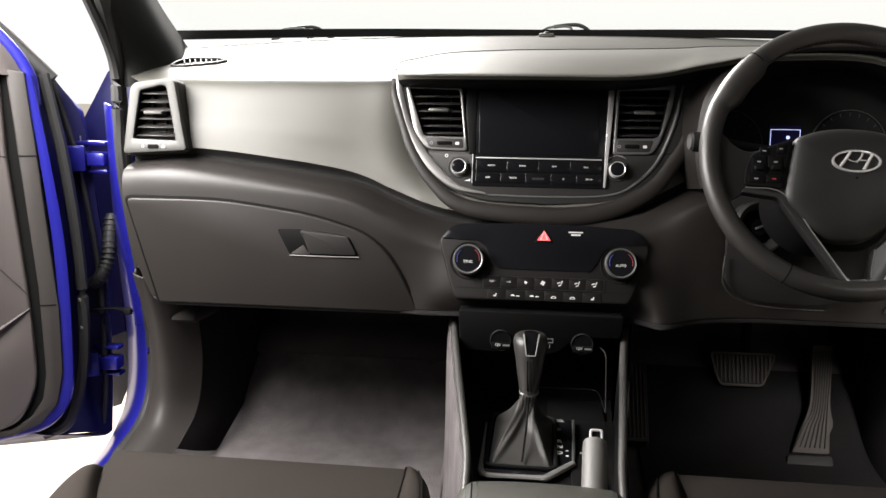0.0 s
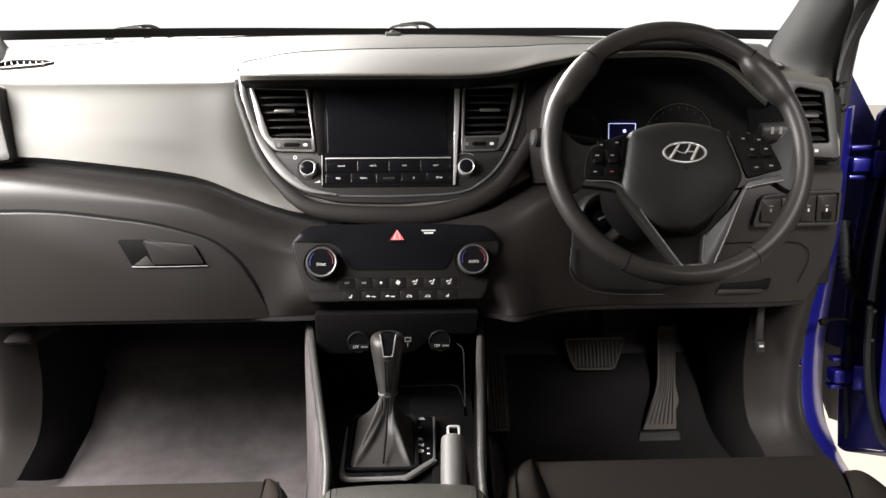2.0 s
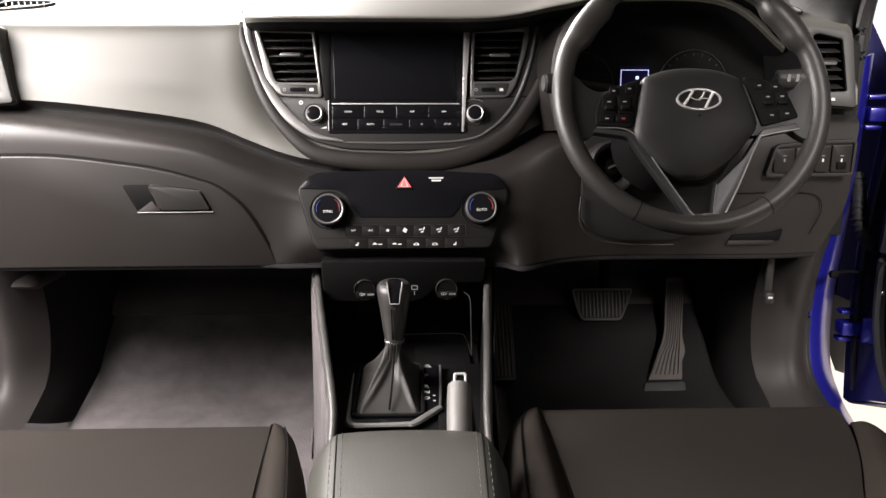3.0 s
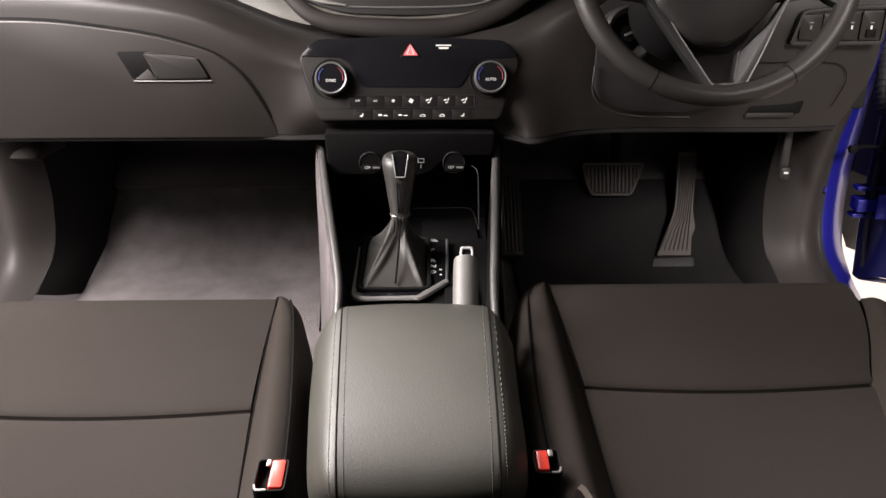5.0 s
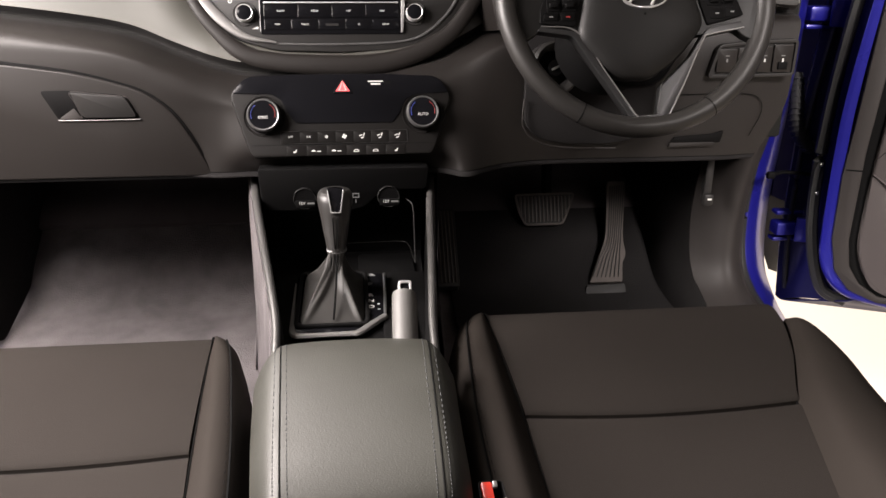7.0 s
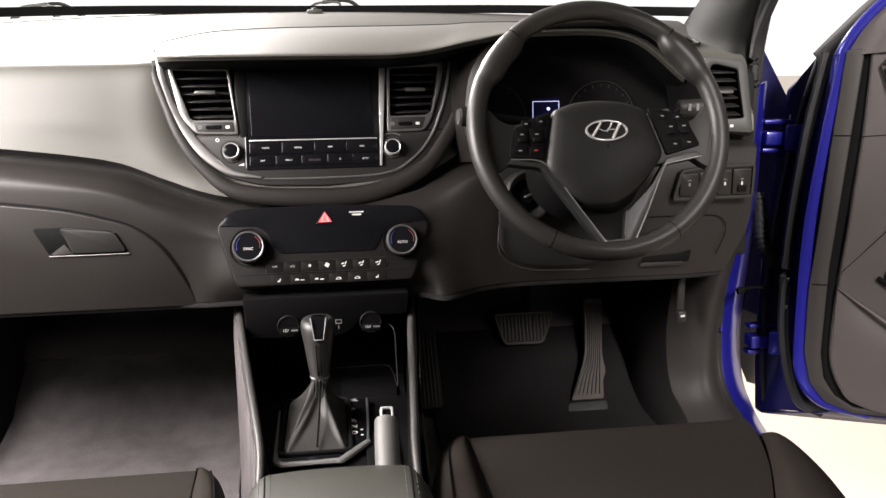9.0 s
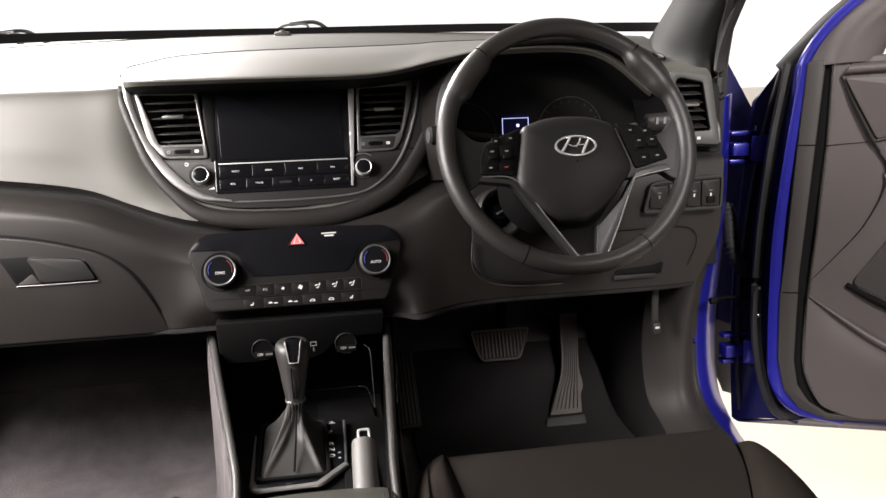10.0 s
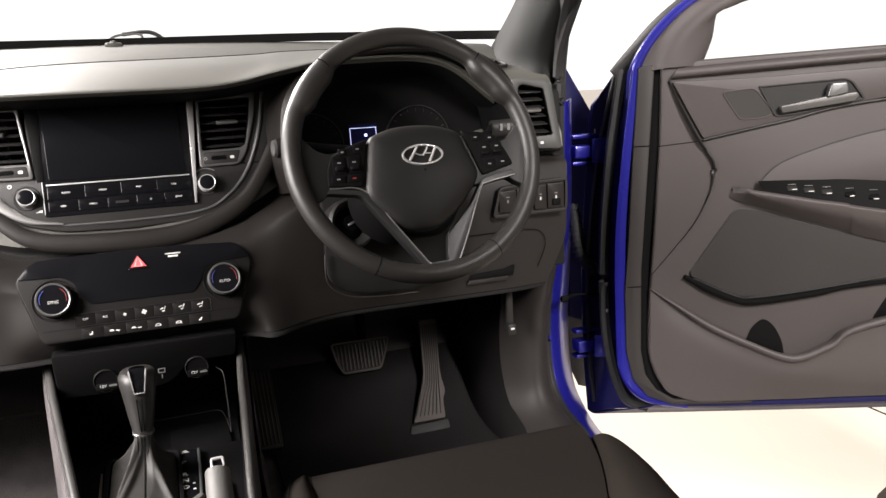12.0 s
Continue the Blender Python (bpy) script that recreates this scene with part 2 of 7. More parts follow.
def loft(curves, nu=40, nv=24, thick=0.0):
    """A smooth sheet through curves (each smooth through its points); thick gives it a back."""
    R = [catmull(c, nu) for c in curves]
    cols = [catmull([r[j] for r in R], nv) for j in range(nu)]
    rows = [[cols[j][i] for j in range(nu)] for i in range(nv)]
    bm = grid(rows)
    if thick:
        bmesh.ops.recalc_face_normals(bm, faces=bm.faces)
        bmesh.ops.solidify(bm, geom=bm.faces[:], thickness=thick)
    return bm


def tube(pts, radius, seg=10, closed=False, n=None, flat=1.0, up=(0, 0, 1)):
    """A rod along a smooth curve; radius is one number or one for each point."""
    n = n or max(2, len(pts) * 5)
    C = catmull(pts, n, closed)
    if isinstance(radius, (int, float)):
        rad = [radius] * n
    else:
        rad = [v.x for v in catmull([(r, 0, 0) for r in radius], n, closed)]
    rows = []
    for i, p in enumerate(C):
        q = C[(i + 1) % n] if closed or i < n - 1 else p * 2 - C[i - 1]
        o = C[i - 1] if closed or i else p * 2 - C[1]
        t = (q - o).normalized()
        s = t.cross(Vector(up))
        if s.length < 1e-4:
            s = t.cross(Vector((1, 0, 0)))
        s.normalize()
        u = s.cross(t)
        rows.append([p + s * math.cos(2 * math.pi * a / seg) * rad[i] + u * math.sin(2 * math.pi * a / seg) * rad[i] * flat for a in range(seg)])
    bm = grid(rows, close_u=True, close_v=closed)
    if not closed:
        bm.verts.ensure_lookup_table()
        bm.faces.new([bm.verts[i] for i in range(seg)])
        bm.faces.new([bm.verts[(n - 1) * seg + i] for i in range(seg)])
    return bm


def lathe(profile, m, seg=28):
    """A turned body: profile of (radius, height) round the local z of m."""
    rows = [[(r * math.cos(2 * math.pi * a / seg), r * math.sin(2 * math.pi * a / seg), h) for a in range(seg)] for r, h in profile]
    bm = grid(rows, close_u=True)
    bmesh.ops.remove_doubles(bm, verts=bm.verts, dist=1e-6)
    return moved(bm, m)


def lettering(s, size, m, depth=0.0003):
    c = bpy.data.curves.new("letters", "FONT")
    c.body, c.size, c.extrude, c.align_x, c.align_y = s, size, depth, "CENTER", "CENTER"
    c.resolution_u = 2
    ob = bpy.data.objects.new("letters", c)
    me = bpy.data.meshes.new_from_object(ob)
    bm = bmesh.new()
    bm.from_mesh(me)
    bpy.data.objects.remove(ob)
    bpy.data.curves.remove(c)
    bpy.data.meshes.remove(me)
    return moved(bm, m)


def frame_at(o, right, up):
    """A matrix with local x, y along right, up and local z towards the viewer's side."""
    x = Vector(right).normalized()
    y = Vector(up)
    y = (y - x * y.dot(x)).normalized()
    z = x.cross(y)
    return Matrix(((x.x, y.x, z.x, o[0]), (x.y, y.y, z.y, o[1]), (x.z, y.z, z.z, o[2]), (0, 0, 0, 1)))


def lean(o, degrees):
    """The frame of a panel that faces back into the car, its top leaning forward by degrees."""
    a = radians(degrees)
    return frame_at(o, (1, 0, 0), (0, math.sin(a), math.cos(a)))


def mirror(bm, yes=True):
    if yes:
        bmesh.ops.scale(bm, vec=(-1, 1, 1), verts=bm.verts)
        bmesh.ops.reverse_faces(bm, faces=bm.faces)
    return bm


def rect(u0, v0, u1, v1):
    return [(u0, v0), (u1, v0), (u1, v1), (u0, v1)]


# ---- the studio ----
def studio():
    fl = part("ground", mesh([(-60, -60, 0), (60, -60, 0), (60, 60, 0), (-60, 60, 0)], [(0, 1, 2, 3)]), CONCRETE)
    tagged(fl, "pale beige studio floor, smooth and evenly lit", "floor", kind="structure")
    jt = part("floor_joint", box((2.03, 1.0, 0.001), (0.006, 12, 0.002), 0), SEAM)
    tagged(jt, "thin dark joint line across the studio floor", "floor joint", kind="structure")


studio()


def light_blockers():
    # unseen walls and ceiling, added to cut the light reaching the cabin
    w = part("wall_unseen_east", box((3.0, -0.95, 3.0), (0.12, 6.5, 6.0), 0.01), BLOCKER_GREY)
    tagged(w, "unseen dark grey wall added to cut light on the driver's side", "wall", kind="structure")
    v = part("wall_unseen_west", box((-3.4, -1.5, 3.0), (0.12, 5.4, 6.0), 0.01), BLOCKER_GREY)
    tagged(v, "unseen dark grey wall added to cut light on the passenger's side", "wall", kind="structure")
    c = part("ceiling", box((-0.5, 0.3, 4.35), (7.4, 13.0, 0.12), 0.01), BLOCKER_CEILING)
    tagged(c, "unseen grey ceiling added to cut light from above the car", "ceiling", kind="structure")


BLOCKER_CEILING = material("grey_overhead_blocker", (0.22, 0.215, 0.205), 0.9, grain=0.1, grain_size=80, mottle=0.05)
BLOCKER_GREY = material("grey_blocker_paint", (0.07, 0.065, 0.06), 0.9, grain=0.2, grain_size=80, mottle=0.05)
light_blockers()


# ---- the car's shell ----
def car_shell():
    wind = part("window_1", loft([[(-0.72, 1.62, 1.127), (-0.36, 1.69, 1.139), (0, 1.72, 1.141), (0.36, 1.69, 1.139), (0.72, 1.62, 1.127)],
                                  [(-0.60, 0.86, 1.56), (-0.3, 0.90, 1.585), (0, 0.92, 1.59), (0.3, 0.90, 1.585), (0.60, 0.86, 1.56)]], 24, 4), GLASS)
    wind.visible_shadow = False
    tagged(wind, "clear curved windscreen glass over the dashboard", "windscreen", kind="structure")
    band = part("trim", loft([[(-0.735, 1.60, 1.122), (-0.36, 1.672, 1.134), (0, 1.705, 1.137), (0.36, 1.672, 1.134), (0.735, 1.60, 1.122)],
                              [(-0.73, 1.605, 1.139), (-0.36, 1.675, 1.149), (0, 1.706, 1.151), (0.36, 1.675, 1.149), (0.73, 1.605, 1.139)]], 40, 4, 0.004), BLACK)
    tagged(band, "black ceramic band along the windscreen base", "windscreen trim", kind="structure")
    roof = part("ceiling", loft([[(-0.66, 0.88, 1.55), (0, 0.94, 1.60), (0.66, 0.88, 1.55)], [(-0.68, -0.6, 1.60), (0, -0.6, 1.66), (0.68, -0.6, 1.60)],
                                 [(-0.66, -2.0, 1.55), (0, -2.1, 1.60), (0.66, -2.0, 1.55)]], 16, 16, 0.03), HEADLINER)
    tagged(roof, "dark grey cloth headliner of the car roof", "headliner", kind="structure")
    back = part("wall_rear", box((0, -2.1, 0.75), (1.5, 0.06, 0.8), 0.02), TRIM)
    tagged(back, "dark rear panel of the car", "rear panel", kind="structure")
    for sx in (-1, 1):
        s = part("wall_side", box((sx * 0.80, -1.15, 0.72), (0.10, 1.9, 0.74), 0.02), TRIM)
        tagged(s, "dark rear side panel behind the front door", "side panel", kind="structure")
        b = part("b_pillar", tube([(sx * 0.76, -0.12, 0.4), (sx * 0.76, -0.12, 1.05), (sx * 0.66, -0.2, 1.56)], 0.06, 10), TRIM)
        tagged(b, "dark trimmed pillar between front and rear doors", "pillar", kind="structure")
        c = part("c_pillar", tube([(sx * 0.76, -1.75, 1.0), (sx * 0.64, -1.6, 1.56)], 0.12, 10), HEADLINER)
        tagged(c, "grey trimmed rear roof pillar", "pillar", kind="structure")


def rear_glass():
    for sx in (-1, 1):
        g = part("window_2", loft([[(sx * 0.79, -0.1, 1.08), (sx * 0.79, -1.0, 1.09), (sx * 0.77, -2.05, 1.10)], [(sx * 0.66, -0.1, 1.58), (sx * 0.66, -1.0, 1.61), (sx * 0.64, -2.0, 1.56)]], 8, 4), PRIVACY)
        tagged(g, "dark tinted rear side window", "window", kind="structure")
    g = part("window_3", loft([[(-0.76, -2.07, 1.12), (0, -2.12, 1.12), (0.76, -2.07, 1.12)], [(-0.64, -2.0, 1.56), (0, -2.1, 1.6), (0.64, -2.0, 1.56)]], 8, 4), PRIVACY)
    tagged(g, "dark tinted rear window", "window", kind="structure")


def floor_pan():
    # passenger and driver footwells, rising to the toe board
    c = part("floor", loft([[(-0.74, -2.1, 0.40), (0, -2.1, 0.40), (0.74, -2.1, 0.40)], [(-0.74, 0.5, 0.375), (0, 0.5, 0.38), (0.74, 0.5, 0.375)],
                            [(-0.74, 1.2, 0.372), (0, 1.2, 0.38), (0.74, 1.2, 0.372)], [(-0.74, 1.45, 0.384), (0, 1.45, 0.392), (0.74, 1.45, 0.384)],
                            [(-0.74, 1.56, 0.458), (0, 1.56, 0.462), (0.74, 1.56, 0.458)], [(-0.74, 1.628, 0.508), (0, 1.628, 0.511), (0.74, 1.628, 0.508)]], 30, 40, 0.02), CARPET)
    # upper toe board and bulkhead, the dashboard's shade put into a darker grey
    w = part("wall_front", loft([[(x, 1.615, 0.494) for x in (-0.74, 0, 0.74)], [(x, 1.640, 0.520) for x in (-0.74, 0, 0.74)], [(x, 1.75, 0.60) for x in (-0.74, 0, 0.74)], [(x, 1.80, 1.0) for x in (-0.74, 0, 0.74)]], 12, 12, 0.02), TOE_SHADE)
    tagged(w, "bulkhead behind the dashboard, darker for the dash's shade on it", "bulkhead", kind="structure")
    tagged(c, "mottled grey carpet lining both footwells", "carpet", kind="structure")


def footwell_dark_sheet():
    # dark sheet added over the carpet so the driver's footwell stays dark
    c = [[(s * 1.0, y, z) for s in (0.185, 0.40, 0.66)] for y, z in ((0.60, 0.386), (0.80, 0.384), (1.20, 0.383), (1.44, 0.392), (1.56, 0.472), (1.64, 0.530))]
    t = part("footwell_dark_sheet", loft(c, 24, 30, 0.008), DARK_SHEET)
    tagged(t, "dark sheet added over the driver's carpet to darken the footwell", "floor mat")


def body_side(right):
    s = 1 if right else -1
    def q(pts):
        return [(s * x, y, z) for x, y, z in pts]
    # painted pillar and sill along the door opening
    t = thing("body_side", (s * 0.74, 1.3, 0.4), "glossy blue painted door opening with black rubber seal", "car body")
    inner = [(0.724, 1.352, 1.00), (0.722, 1.358, 0.89), (0.722, 1.381, 0.79), (0.722, 1.409, 0.685), (0.722, 1.430, 0.575), (0.722, 1.421, 0.49), (0.722, 1.381, 0.437), (0.722, 1.297, 0.409), (0.722, 1.10, 0.388), (0.722, -0.1, 0.385)]
    outer = [(0.796, 1.470, 1.00), (0.800, 1.479, 0.89), (0.800, 1.483, 0.76), (0.800, 1.493, 0.66), (0.800, 1.503, 0.55), (0.800, 1.492, 0.452), (0.800, 1.455, 0.401), (0.800, 1.352, 0.355), (0.800, 1.10, 0.335), (0.800, -0.1, 0.33)]
    def between(k, back):
        return [((1 - k) * i[0] + k * o[0], (1 - k) * i[1] + k * o[1] - back, (1 - k) * i[2] + k * o[2] + back * 0.3) for i, o in zip(inner, outer)]
    part("painted_pillar", loft([q([(x - 0.004, y + 0.012, z) for x, y, z in inner]), q(inner), q(between(0.3, 0.014)), q(between(0.65, 0.012)), q(outer), q([(x - 0.008, y + 0.03, z - 0.01) for x, y, z in outer])], 70, 26, 0.003), BLUE, t)
    seal = [(0.708, 1.345, 0.99), (0.708, 1.350, 0.89), (0.708, 1.372, 0.79), (0.708, 1.398, 0.685), (0.708, 1.417, 0.575), (0.708, 1.408, 0.49), (0.708, 1.370, 0.443), (0.708, 1.288, 0.417), (0.708, 1.10, 0.398), (0.708, -0.1, 0.395)]
    part("rubber_seal", tube(q([(0.690, 1.22, 1.19), (0.706, 1.335, 1.08)] + seal), 0.009, 8, n=80), RUBBER, t, "black rubber door seal")
    part("fender_return", loft([q([(0.805, 1.49, 0.965), (0.808, 1.50, 0.80), (0.808, 1.51, 0.56)]), q([(0.895, 1.53, 0.945), (0.90, 1.54, 0.80), (0.90, 1.54, 0.52)]), q([(0.915, 1.9, 0.97), (0.92, 1.9, 0.80), (0.92, 1.9, 0.48)])], 10, 10, 0.003), SHADED_BLUE, t, "front wing edge, body blue with shade painted in")
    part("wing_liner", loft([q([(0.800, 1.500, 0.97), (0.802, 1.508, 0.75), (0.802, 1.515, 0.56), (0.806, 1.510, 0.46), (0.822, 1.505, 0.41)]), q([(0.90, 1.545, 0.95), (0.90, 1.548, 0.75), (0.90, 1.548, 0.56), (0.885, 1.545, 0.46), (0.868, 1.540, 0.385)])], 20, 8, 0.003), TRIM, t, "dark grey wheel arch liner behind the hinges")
    part("wing_corner", prism([(s * 0.765, 0.86), (s * 0.765, 1.066), (s * 0.808, 1.060), (s * 0.862, 0.972), (s * 0.885, 0.86)], -1.520, -1.504, frame_at((0, 0, 0), (1, 0, 0), (0, 0, 1)), 0.002), SHADED_BLUE, t, "inner corner of the front wing, blue with shade painted in")
    # windscreen pillar trim and its seal, narrow towards the door
    k = 0.006 if right else 0.0
    part("pillar_seal", tube(q([(0.722 + k, 1.385, 0.86), (0.716 + k, 1.372, 0.96), (0.712 + k, 1.362, 1.04), (0.703 + k, 1.335, 1.09), (0.686 + k, 1.285, 1.145), (0.655 + k, 1.19, 1.20), (0.60, 0.90, 1.42)]), 0.012, 8, n=50), RUBBER, t)
    part("pillar_trim", loft([q([(0.665, 1.60, 1.075), (0.70, 1.59, 1.125), (0.69, 1.40, 1.24), (0.62, 0.92, 1.53)]),
                              q([(0.645, 1.50, 1.060), (0.662, 1.46, 1.10), (0.655, 1.30, 1.22), (0.59, 0.86, 1.52)]),
                              q([(0.672, 1.375, 1.035), (0.674, 1.370, 1.09), (0.658, 1.24, 1.19), (0.60, 0.82, 1.50)]),
                              q([(0.704 + k, 1.362, 1.03), (0.698 + k, 1.345, 1.085), (0.672 + k, 1.24, 1.175), (0.61, 0.82, 1.46)]),
                              q([(0.722 + k, 1.40, 1.03), (0.716 + k, 1.385, 1.09), (0.694 + k, 1.28, 1.18), (0.64, 0.86, 1.47)])], 24, 26, 0.004), PILLAR, t, "dark grey windscreen pillar trim")
    part("dash_end", prism([(1.315, 0.72), (1.55, 0.70), (1.55, 1.06), (1.40, 1.05), (1.325, 1.02), (1.315, 0.92)], s * 0.640, s * (0.700 if right else 0.668), frame_at((0, 0, 0), (0, 1, 0), (0, 0, 1)), 0.006), PILLAR, t, "dark end panel of the dashboard")
    # trim strip between the seal and the kick panel, split by a fine joint
    joint = [(0.690, 1.335, 0.72), (0.690, 1.352, 0.68), (0.690, 1.376, 0.62), (0.690, 1.385, 0.545), (0.690, 1.368, 0.478), (0.690, 1.307, 0.438), (0.690, 1.10, 0.418), (0.690, 0.2, 0.415)]
    strip = [(0.706, 1.388, 0.72), (0.706, 1.398, 0.68), (0.706, 1.410, 0.62), (0.706, 1.411, 0.545), (0.706, 1.398, 0.470), (0.706, 1.330, 0.428), (0.706, 1.10, 0.402), (0.706, 0.2, 0.40)]
    part("sill_trim", loft([q([(x + 0.001, y + 0.004, z) for x, y, z in joint]), q([(0.698, (j[1] + e[1]) / 2 - 0.008, (j[2] + e[2]) / 2 + 0.003) for j, e in zip(joint, strip)]), q(strip)], 50, 10, 0.003), KICK, t, "grey plastic strip beside the door seal")
    part("trim_joint", tube(q(joint), 0.0014, 6, n=60), SEAM, t)
    ridge = [(0.648, 1.306, 0.72), (0.647, 1.324, 0.68), (0.645, 1.338, 0.62), (0.643, 1.342, 0.545), (0.643, 1.325, 0.478), (0.643, 1.262, 0.444), (0.645, 1.08, 0.432), (0.645, 0.2, 0.43)]
    fold = [(0.612, 1.370, 0.72), (0.610, 1.385, 0.68), (0.606, 1.395, 0.62), (0.603, 1.395, 0.545), (0.604, 1.368, 0.470), (0.606, 1.285, 0.428), (0.610, 1.08, 0.415), (0.61, 0.2, 0.41)]
    deep = [(0.592, 1.52, 0.72), (0.590, 1.53, 0.68), (0.585, 1.54, 0.62), (0.580, 1.53, 0.545), (0.585, 1.46, 0.455), (0.592, 1.34, 0.400), (0.600, 1.08, 0.385), (0.60, 0.2, 0.38)]
    part("kick_panel", loft([q(fold), q(ridge), q([(0.672, (r[1] + j[1]) / 2 - 0.010, (r[2] + j[2]) / 2 + 0.002) for r, j in zip(ridge, joint)]), q(joint)], 50, 24, 0.003), KICK, t, "dark grey plastic kick panel and sill cover")
    # shade behind the kick panel's fold, put in as near-black
    part("footwell_side", loft([q(fold[:6]), q(deep[:6]), q([(0.60, 1.76, 0.73), (0.59, 1.76, 0.66), (0.58, 1.75, 0.60), (0.575, 1.70, 0.52), (0.575, 1.56, 0.44), (0.585, 1.40, 0.375)])], 30, 20, 0.003), SHADE_BLACK, t, "footwell side in near-black, its shade put into the colour")
    if not right:
        part("kick_ledge", prism([(1.335, 0.640), (1.35, 0.632), (1.45, 0.626), (1.46, 0.652), (1.40, 0.660)], -0.630, -0.588, frame_at((0, 0, 0), (0, 1, 0), (0, 0, 1)), 0.003), KICK, t, "small moulded ledge on the kick panel")
    return t


car_shell()
rear_glass()
floor_pan()
footwell_dark_sheet()
body_side(False)
body_side(True)


# ---- dashboard ----
def dashboard():
    t = thing("dashboard", (0, 1.35, 0.7), "dark grey soft-touch dashboard with stitched groove and silver vents", "dashboard")
    xs = (-0.69, -0.567, -0.43, -0.306, -0.232, -0.175, -0.12, 0.0, 0.13, 0.175, 0.232, 0.306, 0.43, 0.567, 0.69)
    crease = {-0.69: (1.30, 0.925), -0.567: (1.31, 0.932), -0.43: (1.31, 0.919), -0.306: (1.31, 0.900), -0.232: (1.30, 0.873), -0.175: (1.287, 0.854), -0.12: (1.28, 0.845),
              0.0: (1.28, 0.843), 0.13: (1.282, 0.862), 0.175: (1.297, 0.880), 0.232: (1.322, 0.905), 0.306: (1.336, 0.915), 0.43: (1.334, 0.919), 0.567: (1.31, 0.928), 0.69: (1.30, 0.925)}
    def bow(x, a, b):
        return a + (b - a) * (x / 0.69) ** 2
    fwd = {x: 1.0 if x < -0.2 or x > 0.6 else 0.0 for x in xs}
    def face(x, near_y, far_y):
        return fwd[x] * near_y + (1 - fwd[x]) * far_y
    def edge(x):
        return -0.660 if x == -0.69 else x
    rows = [[(x, bow(x, 1.70, 1.62), bow(x, 1.140, 1.116)) for x in xs],
            [(x, bow(x, 1.60, 1.56), bow(x, 1.124, 1.100)) for x in xs],
            [(x, bow(x, 1.50, 1.48), bow(x, 1.100, 1.077)) for x in xs],
            [(x, face(x, 1.408, 1.41), face(x, 1.064, 1.058)) for x in xs],
            [(x, face(x, 1.362, 1.39), face(x, 1.050, 1.040)) for x in xs],
            [(edge(x), face(x, 1.338, 1.375), face(x, 1.032, 1.02)) for x in xs],
            [(edge(x), face(x, 1.322, 1.352), 0.55 * 1.02 + 0.45 * crease[x][1]) for x in xs],
            [(edge(x), crease[x][0] + face(x, 0.006, 0.016), crease[x][1] + 0.03) for x in xs],
            [(edge(x), crease[x][0], crease[x][1] + 0.004) for x in xs]]
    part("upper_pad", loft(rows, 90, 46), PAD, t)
    g = [[(edge(x), crease[x][0], crease[x][1] + 0.004) for x in xs], [(edge(x), crease[x][0] + 0.006, crease[x][1] - 0.001) for x in xs],
         [(edge(x), crease[x][0] + 0.014, crease[x][1] - 0.010) for x in xs], [(edge(x), crease[x][0] - 0.004, crease[x][1] - 0.014) for x in xs]]
    part("groove", loft(g, 90, 10), TRIM, t, "dark groove under the upper pad")
    # the lower pad runs flush into the climate panel and the glovebox lid
    def panel_y(z):
        return 1.2065 + 0.364 * (z - 0.725)
    side = {-0.69: 1.252, -0.567: 1.2405, -0.43: 1.2405, -0.306: 1.2405, 0.306: 1.264, 0.43: 1.266, 0.567: 1.266, 0.69: 1.275}
    near = {-0.232: (1.2405, 1.0), -0.175: (1.2400, 0.72), -0.12: (0.005, 0.0), 0.0: (0.005, 0.0), 0.13: (0.005, 0.0), 0.175: (0.010, 0.0), 0.232: (1.258, 0.75)}
    def low_y(x, z):
        if x in side:
            return side[x]
        v, w = near[x]
        return w * v + (1 - w) * (panel_y(z) + 0.008) if w else panel_y(z) + v
    def end(x, z):
        # both ends of the pad draw in towards the bottom, the passenger's end stands further in
        if x == -0.69:
            return -(0.657 - 0.030 * max(0.0, (0.82 - z) / 0.10) ** 1.3)
        return math.copysign(0.682 - 0.042 * max(0.0, (0.80 - z) / 0.10) ** 1.3, x) if abs(x) == 0.69 else x
    def tuck(x, side_in, centre_in):
        # below the climate panel the pad rolls back into the shade
        return centre_in if abs(x) < 0.14 else side_in
    L = [[(edge(x), crease[x][0] - 0.004, crease[x][1] - 0.014) for x in xs],
         [(edge(x), low_y(x, crease[x][1] - 0.026) + 0.012, crease[x][1] - 0.026) for x in xs],
         [(end(x, 0.86), low_y(x, min(0.86, crease[x][1] - 0.046)), min(0.86, crease[x][1] - 0.046)) for x in xs],
         [(end(x, 0.785), low_y(x, 0.785), 0.785) for x in xs],
         [(end(x, 0.735), low_y(x, 0.735) + tuck(x, 0.002, 0.008), 0.735) for x in xs],
         [(end(x, 0.704), low_y(x, 0.705) + tuck(x, 0.004, 0.034), 0.704) for x in xs],
         [(end(x, 0.70), low_y(x, 0.700) + tuck(x, 0.020, 0.050), 0.694) for x in xs],
         [(x, 1.45, 0.700) for x in xs],
         [(x, 1.78, 0.78) for x in xs]]
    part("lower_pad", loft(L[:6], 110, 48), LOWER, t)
    # same pad carried underneath, its shade painted as near-black
    part("underside", loft(L[5:], 110, 20), SHADE_BLACK, t, "underside of the dashboard in near-black, its shade put into the colour")
    return t


DASH = dashboard()


def span_at(outline, v):
    """Left and right crossing of a horizontal line with an outline."""
    xs = []
    k = len(outline)
    for i in range(k):
        (u0, v0), (u1, v1) = outline[i], outline[(i + 1) % k]
        if (v0 - v) * (v1 - v) < 0:
            xs.append(u0 + (u1 - u0) * (v - v0) / (v1 - v0))
    return (min(xs), max(xs)) if len(xs) > 1 else None


